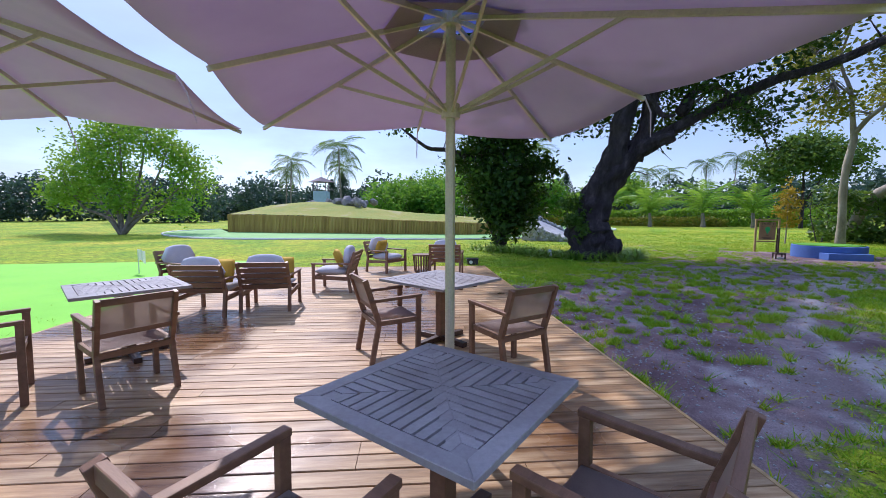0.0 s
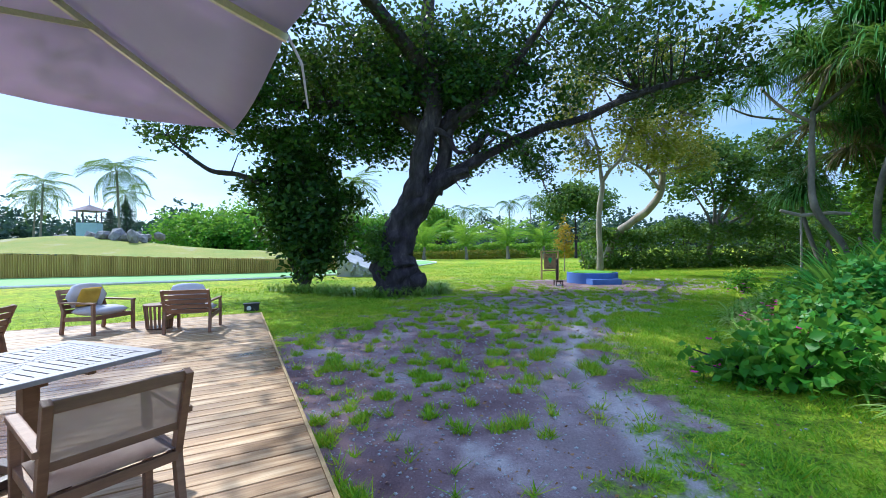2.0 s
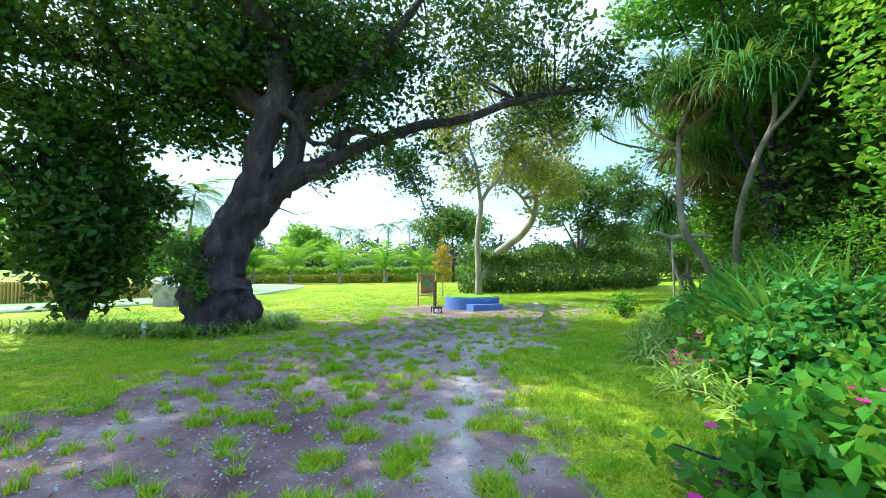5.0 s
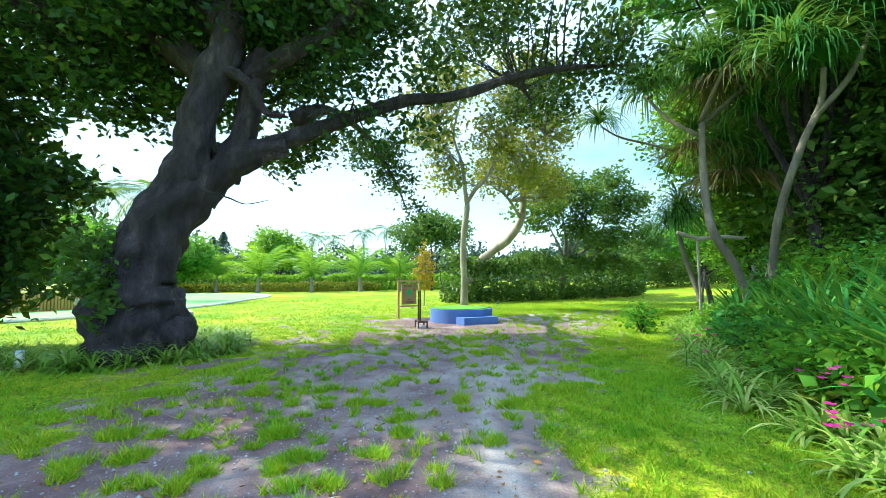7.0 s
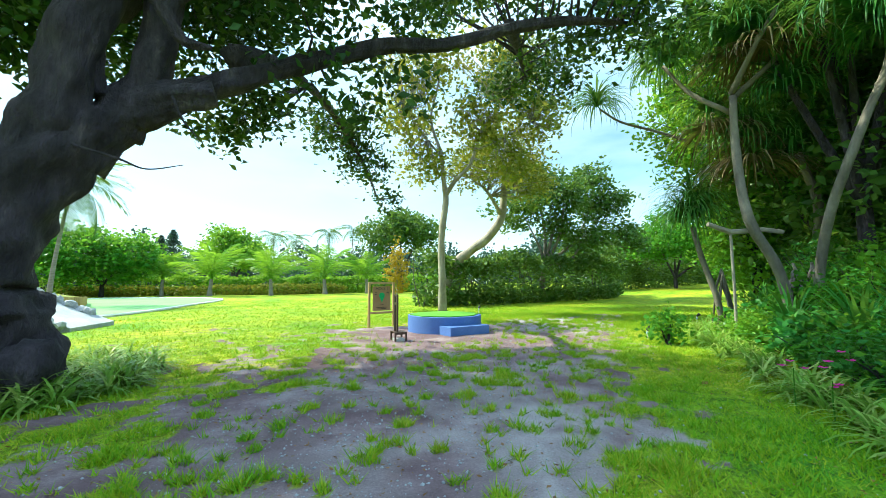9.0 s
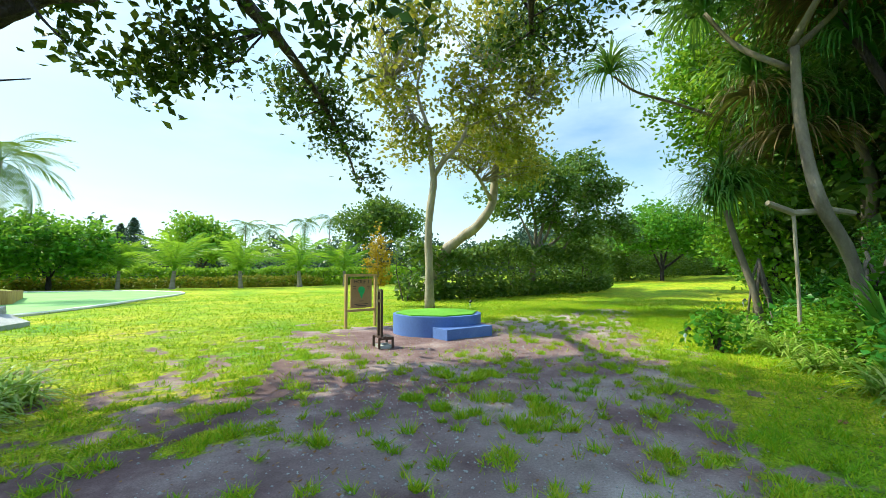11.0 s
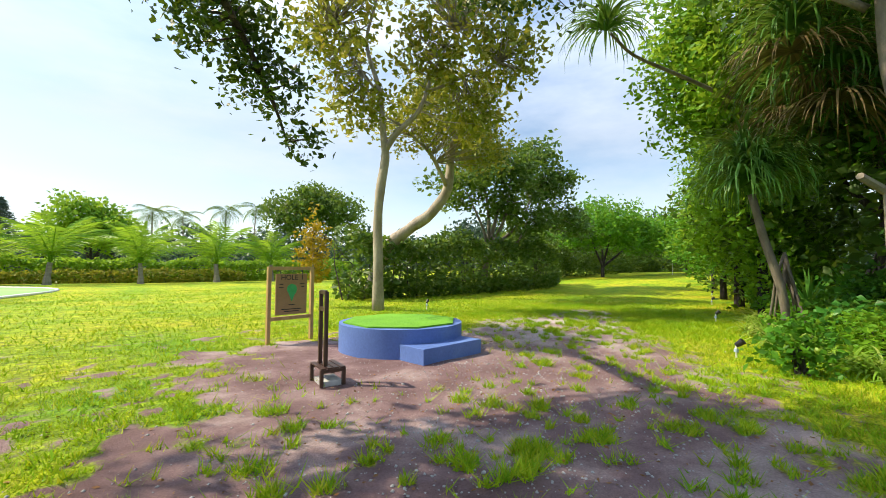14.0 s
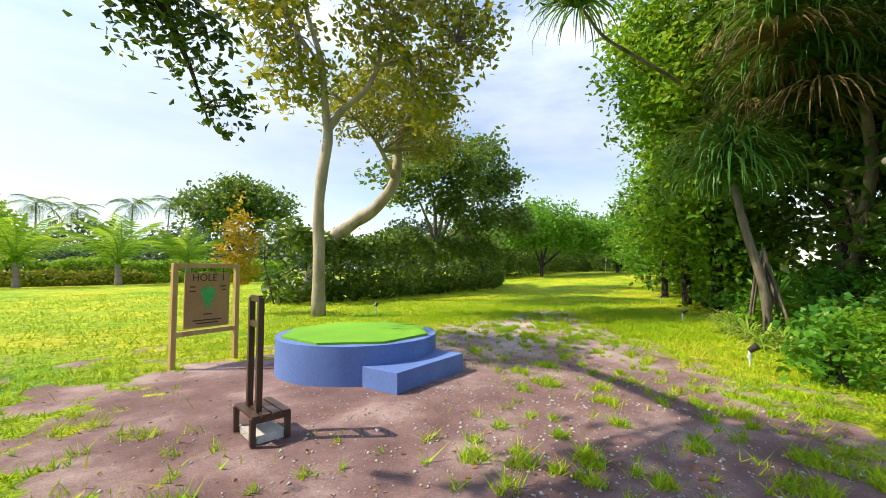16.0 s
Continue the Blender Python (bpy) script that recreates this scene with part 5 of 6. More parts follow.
simple_tree("shade_tree", "broad leafy tree at the far end of the fairway", 42, 36, [(39.5, 36, 5.4, 3.2, 2.0), (43, 35.4, 6.0, 3.4, 2.2), (46.5, 34.5, 5.2, 3.0, 2.0)], M_LEAF_MID, 420, 24, 0.36, 53, spread=0.45)
simple_tree("shade_tree", "broad leafy tree at the far end of the fairway", 52, 32, [(50, 32, 5.2, 3.2, 2.2), (54, 30, 5.8, 3.2, 2.4), (57, 28, 5.0, 3.0, 2.2)], M_LEAF_MID, 380, 24, 0.4, 54, spread=0.5)
simple_tree("shade_tree", "round dark tree beyond the far hedge", 19.5, 56.5, [(17.5, 56.5, 7.0, 2.8, 1.9), (21.5, 56, 7.4, 2.8, 2.0), (19.5, 57, 8.8, 2.4, 1.5)], M_LEAF_GREY, 360, 24, 0.4, 55, spread=0.45)
tree("spreading_tree", "light green many-stemmed tree on the lawn", (-33, 18.0, 0),
     [([(-33, 18, -0.1), (-33 + dx * 0.25, 18 + dy * 0.25, 1.2), (-33 + dx * 0.7, 18 + dy * 0.7, h * 0.6), (-33 + dx, 18 + dy, h)], [0.16, 0.12, 0.08, 0.025]) for dx, dy, h in ((-5.5, 0.6, 5.2), (-3.4, 1.4, 6.8), (-1.6, 1.2, 7.6), (0.4, 2.0, 7.8), (1.8, 2.6, 6.6), (3.4, 3.2, 4.8), (-4.6, -0.8, 3.2), (2.6, 2.2, 3.0))],
     [(-38.6, 18.5, 5.4, 2.0, 1.7), (-36.4, 19.4, 7.0, 2.0, 1.5), (-34.6, 19.2, 7.8, 1.9, 1.3), (-32.4, 20.0, 7.6, 1.9, 1.4), (-31.2, 20.7, 6.2, 1.8, 1.5), (-29.6, 21.2, 4.4, 1.7, 1.6), (-37.6, 17.2, 3.2, 1.8, 1.4), (-34.4, 18.2, 4.6, 2.2, 1.8), (-30.2, 20.2, 2.4, 1.5, 1.2), (-33.0, 18.6, 2.6, 1.6, 1.2), (-40.2, 18.2, 3.4, 1.5, 1.4)],
     M_BARK_MID, M_LEAF_LIGHT, 820, 18, 0.27, 56, 0.36, twigs=120, shell=0.4)
simple_tree("shade_tree", "rounded green tree beyond the mound", -22, 58, [(-24, 58, 5.0, 3.4, 2.6), (-20, 58, 6.2, 3.6, 3.0), (-17, 59, 5.0, 3.0, 2.4)], M_LEAF_MID, 420, 24, 0.42, 57, spread=0.5)
simple_tree("shade_tree", "rounded green tree beyond the turf", -10.5, 58, [(-12, 57, 4.0, 3.0, 2.4), (-8.5, 57, 3.8, 2.6, 2.2)], M_LEAF_MID, 300, 24, 0.4, 58, spread=0.5)
simple_tree("shade_tree", "rounded bright green tree behind the far hedge", 0.5, 66, [(-0.5, 66, 5.8, 2.6, 2.2), (2, 66, 5.2, 2.4, 2.0)], M_LEAF_LIGHT, 280, 24, 0.42, 59, spread=0.45)


for k, (x, y, h, w) in enumerate(((-23.7, 42.5, 5.6, 2.6), (-20.0, 41.0, 5.0, 2.6), (-17.5, 46.0, 6.6, 3.2))):
    simple_tree("shade_tree", "rounded green tree standing behind the bamboo-walled mound", x, y, [(x - w * 0.6, y, h * 0.55, w, h * 0.4), (x + w * 0.5, y + 0.4, h * 0.7, w * 0.9, h * 0.36), (x + w * 1.1, y, h * 0.4, w * 0.8, h * 0.34)], M_LEAF_MID, 300, 22, 0.36, 620 + k, spread=0.42, group="trees behind the mound")


# ---- far woods ----
def far_woods():
    rng = np.random.default_rng(61)
    blobs = []
    for az in np.arange(-75, 82, 1.7):
        a = radians(az + rng.uniform(-1, 1))
        d = rng.uniform(72, 112)
        h = rng.uniform(2.6, 4.4) * (1.25 if az > 35 else 1.0)
        blobs.append((d * math.sin(-a) * -1, 8 + d * math.cos(a), h, rng.uniform(3.5, 6), h))
    cen, _ = blob_points(rng, blobs, 7600, 16, 0.6)
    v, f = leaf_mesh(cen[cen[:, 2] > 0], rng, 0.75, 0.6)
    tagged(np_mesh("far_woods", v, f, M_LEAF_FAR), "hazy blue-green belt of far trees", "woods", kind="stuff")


far_woods()


def casuarina(x, y, h, seed):
    rng = np.random.default_rng(seed)
    ob = thing("conifer", "tall feathery dark conifer beyond the lawn", "tree", "far conifers", m=pose(x, y, 0))
    bm = bmesh.new()
    tube(bm, [(0, 0, -0.1), (0.1, 0, h * 0.5), (0, 0, h)], [0.2, 0.14, 0.03], 6)
    part("trunk", bm, M_BARK, ob)
    n = 2600
    t = rng.uniform(0.06, 1, n)
    a = rng.uniform(0, 2 * np.pi, n)
    r = (1 - t) ** 0.75 * h * 0.36 * rng.uniform(0.15, 1, n)
    c = np.stack([r * np.cos(a), r * np.sin(a), t * h + r * 0.25], 1)
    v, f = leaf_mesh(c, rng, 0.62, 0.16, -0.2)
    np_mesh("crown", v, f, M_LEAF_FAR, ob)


for k, (x, y, h) in enumerate(((-12.3, 77.3, 7.2), (-8.0, 78, 9.0), (-9.6, 79, 8.2), (1.7, 81, 9.0), (0.2, 82, 8.2), (-22.0, 78, 8.0), (-26, 72, 9), (-30, 74, 8), (-46, 62, 9), (-50, 64, 8), (-36, 70, 8.5))):
    casuarina(x, y, h, 70 + k)

RF = np.random.default_rng(80)
FROND = {}
for key, args in (("coconut", (3.1, 34, 0.75, 0.045, 0.95)), ("young", (2.3, 24, 0.5, 0.035, 0.62))):
    v, f = frond_mesh(*args, RF)
    tmp = np_mesh("frond", v, f, M_LEAF_LIGHT if key == "young" else M_LEAF_GREY)
    FROND[key] = tmp.data
    bpy.data.objects.remove(tmp)


def palm(x, y, h, seed, kind="coconut", scale=1.0, bend=0.6, label="tall coconut palm with drooping fronds beyond the lawn", fronds=16):
    rng = np.random.default_rng(seed)
    ob = thing("palm", label, "palm", "palms", m=pose(x, y, 0))
    bx, by = rng.uniform(-bend, bend, 2)
    bm = bmesh.new()
    p, r = smooth_path([(0, 0, -0.1), (bx * 0.3, by * 0.3, h * 0.4), (bx, by, h)], [0.15 * scale, 0.1 * scale, 0.08 * scale])
    tube(bm, p, r, 8)
    part("trunk", bm, M_PALMTRUNK, ob)
    for k in range(fronds):
        a = k * 137.5 + rng.uniform(-15, 15)
        el = (88 - 42 * (k / fronds) if kind == "young" else 66 - 100 * (k / fronds)) + rng.uniform(-8, 8)
        fr = new("frond", FROND[kind])
        fr.parent = ob
        fr.matrix_basis = Matrix.Translation((bx, by, h)) @ pose(0, 0, 0, 0, 0, a) @ pose(0, 0, 0, rng.uniform(-20, 20), -el + 20, 0) @ Matrix.Diagonal((scale, scale, scale, 1))


palm(-37.1, 49.7, 11.0, 81, scale=1.35)
palm(-8.0, 39.5, 7.4, 82, scale=1.05)
for k, (x, y, h, s) in enumerate(((5.9, 83.9, 9.2, 1.05), (10.1, 88.6, 9.4, 1.0), (15.9, 89.9, 11.0, 1.05), (20.5, 91, 12.0, 1.05), (0.8, 90, 8.6, 1.0), (-52, 55, 10.5, 1.3), (-55, 57, 9, 1.2), (-47, 63, 10, 1.2), (-22, 62, 12.5, 1.2), (-19, 63, 11.5, 1.2))):
    palm(x, y, h, 90 + k, scale=s, fronds=13)
for k, (x, y, s) in enumerate(((-1.2, 55.5, 2.1), (4.5, 55, 1.9), (10.2, 56, 2.2), (15.2, 56.5, 1.9), (-5.5, 57, 1.6))):
    palm(x, y, 1.7, 110 + k, "young", s, 0.15, "young palm with arching yellow-green fronds before the hedge", 15)


# ---- the green bank: bamboo wall, mound, turf apron ----
WALL = [(-28.6, 23.4, 1.5), (-24, 24.0, 1.45), (-20.6, 24.9, 1.35), (-15.5, 25.8, 1.15), (-9.5, 27.6, 0.95), (-6.2, 31, 0.8), (-5.4, 36, 0.65), (-7, 42, 0.5), (-12, 47, 0.4)]


def wall_at(s):
    P = np.array(WALL)
    L = np.concatenate([[0], np.cumsum(np.hypot(*(P[1:, :2] - P[:-1, :2]).T))])
    return np.array([np.interp(s * L[-1], L, P[:, k]) for k in range(3)]), L[-1]


def bank():
    rng = np.random.default_rng(120)
    ob = thing("bamboo_wall", "low retaining wall of upright yellow bamboo stakes", "wall", kind="structure")
    vs, fs = [], []
    total = wall_at(0)[1]
    n = int(total / 0.12)
    for k in range(n):
        p, _ = wall_at(k / n)
        q, _ = wall_at((k + 0.96) / n)
        d = q[:2] - p[:2]
        d = d / np.linalg.norm(d)
        nrm = np.array([d[1], -d[0]])
        h = p[2] * (1 + rng.normal() * 0.012)
        o = rng.uniform(0.0, 0.03)
        base = len(vs)
        for a, b in ((0, 0.0), (0.18, 0.05), (0.5, 0.075), (0.82, 0.05), (1, 0.0)):
            xy = p[:2] + (q[:2] - p[:2]) * a + nrm * (b + o)
            vs += [(*xy, -0.1), (*xy, h)]
        for i in range(4):
            fs.append((base + 2 * i, base + 2 * i + 2, base + 2 * i + 3, base + 2 * i + 1))
        fs.append((base + 1, base + 3, base + 5, base + 9))
    np_mesh("stakes", np.array(vs), np.array(fs), M_BAMBOO, ob)["kind"] = "stuff"
    S, W = 60, 26
    g = []
    for i in range(S + 1):
        p, _ = wall_at(i / S)
        q, _ = wall_at(min(1, i / S + 0.02))
        o, _ = wall_at(max(0, i / S - 0.02))
        d = q[:2] - o[:2]
        d = d / np.linalg.norm(d)
        nrm = np.array([-d[1], d[0]])
        for j in range(W + 1):
            w = -0.02 + 14 * j / W
            xy = p[:2] + nrm * w * (0.55 if i > 0.6 * S else 1.0)
            knoll = 0.75 * math.exp(-((xy[0] + 25.5) / 6) ** 2 - ((xy[1] - 31) / 4.5) ** 2)
            z = p[2] - 0.02 + 0.5 * min(1, w / 5) + knoll + 0.12 * (fbm(xy[0], xy[1], 2.2, 7) - 0.5)
            z *= min(1, max(0, (14 - w) / 5))
            g.append((xy[0], xy[1], z - 0.02))
    idx = np.arange((S + 1) * (W + 1)).reshape(S + 1, W + 1)
    f = np.stack([idx[:-1, :-1], idx[1:, :-1], idx[1:, 1:], idx[:-1, 1:]], -1).reshape(-1, 4)
    tagged(np_mesh("mound", np.array(g), f, M_MOUND, smooth=True), "grassy yellow-green mound held by the bamboo wall", "mound", kind="structure")


bank()


def flat_sheet(name, outline, z, material, label, category):
    bm = bmesh.new()
    bm.faces.new([bm.verts.new((x, y, z)) for x, y in outline])
    bmesh.ops.triangulate(bm, faces=bm.faces[:])
    return tagged(part(name, bm, material), label, category, kind="structure")


def rounded(pts, steps=6):
    p, _ = smooth_path([(x, y, 0) for x, y in pts], [1] * len(pts), steps)
    return [(q.x, q.y) for q in p]


outer = rounded([(-34, 27), (-33.5, 22.5), (-30, 19.0), (-24, 17.0), (-19.5, 17.6), (-13.4, 20.2), (-6.9, 23.3), (-2.6, 29), (-0.6, 37), (0.6, 45), (-2.5, 50), (-8, 52), (-14, 52)])
inner = [(p[0], p[1]) for p in WALL[::-1]]
flat_sheet("turf_apron", outer + inner, 0.06, M_TURF_PALE, "pale green artificial turf apron round the bank", "turf")
bm = bmesh.new()
tube(bm, [(x, y, 0.05) for x, y in outer], [0.07] * len(outer), 6)
tagged(part("turf_kerb", bm, M_WHITE), "white rounded kerb along the turf apron", "kerb", kind="structure")
left = [tuple(DU * (DECK_U0 - 0.06) + DV * v) for v in (-6.0, 10.0)]
flat_sheet("putting_green", [left[0], left[1], (-9.4, 10.1), (-13.2, 7.8), (-16.5, 5.7), (-22, 0), (-24, -8), (-10, -12)], 0.045, M_GREEN, "bright lime putting green beside the deck", "putting green")


def flag(x, y, h, z=0.0):
    ob = thing("golf_flag", "thin pole with a small pale flag on a green", "flag", "golf flags", m=pose(x, y, z))
    bm = bmesh.new()
    disc_prism(bm, 0, 0, 0, h, 0.012, 0.012, 8)
    part("pole", bm, M_WHITE, ob)
    bm = bmesh.new()
    vs = [bm.verts.new((0.012 + 0.3 * i / 5, 0.03 * math.sin(i * 1.2), h - (0 if k else 0.26) - 0.02 * i * (1 if k == 0 else 0.4))) for k in (0, 1) for i in range(6)]
    for i in range(5):
        bm.faces.new((vs[i], vs[i + 1], vs[i + 7], vs[i + 6]))
    bmesh.ops.solidify(bm, geom=bm.faces[:], thickness=0.004)
    part("cloth", bm, M_WHITE, ob)


flag(-10.75, 6.25, 0.62, 0.045)
flag(-10.8, 31, 1.9, 1.2)
flag(46.0, 31.0, 1.6, 0.9)

# stone ramp
rngs = np.random.default_rng(130)
ramp = thing("stone_ramp", "pale sloping stone ramp edged with rubble", "ramp", m=pose(-3.1, 24.6, 0, 0, 0, -12))
bm = bmesh.new()
vs = [bm.verts.new(q) for q in ((-1.3, -1.0, -0.05), (1.5, -1.0, -0.05), (1.5, 1.2, -0.05), (-1.3, 1.2, -0.05), (-1.3, -1.0, 1.15), (1.5, -1.0, 0.12), (1.5, 1.2, 0.12), (-1.3, 1.2, 1.35))]
for q in ((3, 2, 1, 0), (4, 5, 6, 7), (0, 1, 5, 4), (1, 2, 6, 5), (2, 3, 7, 6), (3, 0, 4, 7)):
    bm.faces.new([vs[i] for i in q])
part("slope", bm, M_STONE, ramp)
bm = bmesh.new()
bmesh.ops.create_icosphere(bm, subdivisions=1, radius=1)
for v in bm.verts:
    v.co *= 1 + 0.3 * noise.noise(v.co * 2 + Vector((3, 1, 2)))
stone = part("stone", bm, M_STONE, ramp)
sm = stone.data
for k in range(90):
    o = stone if k == 0 else new("stone", sm)
    o.parent = ramp
    side = rngs.integers(0, 3)
    t = rngs.uniform()
    if side == 0:
        q = (-1.3 + rngs.uniform(-0.1, 0.2), -1.0 + 2.2 * t, 1.2 * rngs.uniform(0.1, 1.05))
    elif side == 1:
        q = (-1.3 + 2.7 * t, -1.02, (1.15 - 1.0 * t) * rngs.uniform(0.05, 1.05))
    else:
        q = (-1.3 + 2.2 * t, 1.1, 1.35 - 1.0 * t + 0.05)
    s = rngs.uniform(0.09, 0.17)
    o.matrix_basis = pose(*q, *rngs.uniform(0, 360, 3)) @ Matrix.Diagonal((s * 1.3, s, s * 0.8, 1))
rocks = thing("rock_pile", "pile of grey rocks on top of the mound", "rocks", m=pose(-24.0, 31.5, 2.2))
for k in range(40):
    o = new("rock", sm.copy() if k == 0 else rocks.children[0].data)
    if k == 0:
        o.data.materials[0] = M_ROCK
    o.parent = rocks
    s = rngs.uniform(0.25, 0.6)
    o.matrix_basis = pose(rngs.normal() * 2.4, rngs.normal() * 0.9, 0.15 + rngs.uniform(0, 0.3), *rngs.uniform(0, 360, 3)) @ Matrix.Diagonal((s * 1.3, s, s * 0.7, 1))

hut = thing("lookout_hut", "small pale blue lookout hut with a pyramid roof", "hut", m=pose(-41, 50, 0, 0, 0, 25))
bm = bmesh.new()
beam(bm, (0, 0, -0.1), (0, 0, 4.9), 2.0, 2.0, (0, 1, 0))
part("tower", bm, M_HUTBLUE, hut)
for q in ((-0.9, -0.9), (0.9, -0.9), (0.9, 0.9), (-0.9, 0.9)):
    bm = bmesh.new()
    beam(bm, (*q, 4.9), (*q, 6.3), 0.12, 0.12, (0, 1, 0))
    part("post", bm, M_ROOF, hut)
bm = bmesh.new()
disc_prism(bm, 0, 0, 6.3, 7.1, 2.1, 0.05, 4)
part("roof", bm, M_ROOF, hut)
bm = bmesh.new()
disc_prism(bm, 0, 0, 7.0, 8.2, 0.03, 0.03, 6)
part("finial", bm, M_ROOF, hut)


# ---- the planted bed: thicket, pandanus, shrubs ----
def pandanus(name, label, base, limbs, tufts, seed, leaf=1.5, count=120, sag=1.15, skirts=()):
    rng = np.random.default_rng(seed)
    ob = thing(name, label, "screw pine", "screw pines")
    ob.location = base
    bm = bmesh.new()
    for i, (pts, radii) in enumerate(limbs):
        p, r = smooth_path([Vector(q) - Vector(base) for q in pts], radii)
        tube(bm, p, r, 8, 0.15, seed + i)
    for k in range(9):
        a = rng.uniform(0, 2 * math.pi)
        d = rng.uniform(0.3, 0.75)
        tube(bm, [(d * math.cos(a), d * math.sin(a), -0.15), (d * 0.4 * math.cos(a), d * 0.4 * math.sin(a), rng.uniform(0.6, 1.3)), (0, 0, rng.uniform(1.2, 1.8))], [0.025, 0.03, 0.03], 5)
    part("trunk", bm, M_BARK_MID, ob, smooth=True)
    for q in tufts:
        v, f = strap_mesh(rng, [Vector(q) - Vector(base)], count, leaf, 0.05, 1.15, sag, 5)
        np_mesh("tuft", v, f, M_PAND, ob)
    for q in skirts:
        v, f = strap_mesh(rng, [Vector(q) - Vector(base)], 90, leaf * 1.15, 0.045, 0.15, 0.75, 5)
        np_mesh("dry_skirt", v, f, M_DRYSTRAP, ob)["label"] = "hanging dry brown straps"
    return ob


pandanus("screw_pine", "tall screw pine with bare pale limbs and drooping straps", (13.4, 13.2, 0),
         [([(13.4, 13.2, -0.1), (13.0, 13.25, 1.5), (12.35, 13.45, 2.7), (12.5, 13.7, 4.2), (12.6, 13.75, 5.6)], [0.12, 0.105, 0.1, 0.09, 0.075]), ([(12.7, 13.84, 5.6), (13.25, 13.6, 6.1), (14.1, 13.2, 7.0)], [0.08, 0.06, 0.05]), ([(12.75, 13.9, 5.3), (12.4, 14.6, 6.0), (12.0, 15.0, 6.8)], [0.06, 0.05, 0.04]),
          ([(12.7, 13.84, 5.7), (12.6, 13.2, 6.6), (12.9, 12.7, 7.6)], [0.07, 0.05, 0.04]), ([(17.2, 16.4, 5.6), (15.4, 17.6, 6.5), (14.2, 18.2, 6.9), (13.43, 18.4, 7.3)], [0.06, 0.05, 0.04, 0.035])],
         [(14.1, 13.2, 7.1), (12.0, 15.0, 6.9), (12.9, 12.7, 7.7), (13.4, 18.5, 7.4), (13.4, 13.9, 7.5), (12.5, 13.6, 7.0), (13.0, 14.6, 7.9), (13.8, 15.0, 5.9), (13.8, 16.1, 7.9), (13.1, 13.2, 7.0), (14.1, 13.4, 5.9), (13.3, 12.4, 7.7)], 141, 1.7, 130, 1.35, [(13.5, 14.2, 7.0), (13.0, 13.2, 6.7), (13.8, 15.0, 5.5)])
pandanus("screw_pine", "screw pine with a bent pale trunk in the thicket", (13.7, 13.0, 0),
         [([(13.7, 13.0, -0.1), (13.5, 12.8, 1.5), (13.1, 12.4, 2.7), (12.9, 12.0, 3.6), (13.0, 11.7, 4.5), (13.3, 11.5, 5.3), (13.1, 11.3, 6.0)], [0.1, 0.09, 0.085, 0.08, 0.075, 0.065, 0.05]), ([(13.2, 11.6, 5.0), (13.6, 11.1, 5.8), (13.9, 10.8, 6.8)], [0.07, 0.06, 0.05])],
         [(13.1, 11.3, 6.1), (13.9, 10.8, 7.0), (13.2, 11.8, 6.6), (14.4, 11.6, 7.6), (12.4, 11.6, 6.3)], 142, 1.7, 130, 1.35)
pandanus("screw_pine", "screw pine leaning out of the bed", (16.7, 14.3, 0),
         [([(16.7, 14.3, -0.1), (16.4, 14.0, 2.0), (16.2, 13.8, 3.4), (15.6, 13.9, 4.7)], [0.13, 0.12, 0.11, 0.08]), ([(16.4, 14.0, 2.2), (17.2, 14.2, 3.6), (17.4, 14.2, 5.2)], [0.1, 0.09, 0.07])],
         [(15.5, 13.9, 4.9), (17.4, 14.2, 5.4), (16.4, 13.2, 5.8), (14.6, 14.5, 5.2), (16.3, 15.7, 5.6)], 143, 1.8, 140, 1.4, [(15.6, 15.0, 5.4), (16.3, 15.7, 5.1), (16.6, 15.9, 6.9), (15.9, 14.9, 7.2), (14.7, 14.5, 4.6)])
pandanus("screw_pine", "screw pine with a slim trunk and a dense green head", (14.6, 15.4, 0),
         [([(14.6, 15.35, -0.1), (14.3, 15.4, 1.0), (14.1, 15.6, 2.0), (14.0, 15.75, 2.9)], [0.09, 0.08, 0.075, 0.07])],
         [(14.0, 15.75, 3.1), (13.8, 15.9, 3.0), (14.3, 15.95, 3.7), (14.2, 15.6, 3.3)], 144, 1.6, 120, 1.3)
bar = thing("tree_prop", "pale timber prop with a forked top in the bed", "prop", m=pose(12.21, 13.76, 0, 0, 0, -10))
bm = bmesh.new()
tube(bm, [(0, 0, -0.1), (0.02, 0, 1.2), (0, 0, 2.45)], [0.034, 0.03, 0.03], 7)
part("post", bm, M_BARK_PALE, bar)
bm = bmesh.new()
tube(bm, [(-0.5, 0.1, 2.62), (0, 0, 2.45), (0.7, -0.2, 2.5), (1.1, -0.3, 2.45)], [0.05, 0.06, 0.055, 0.05], 7)
part("cross_bar", bm, M_BARK_PALE, bar)


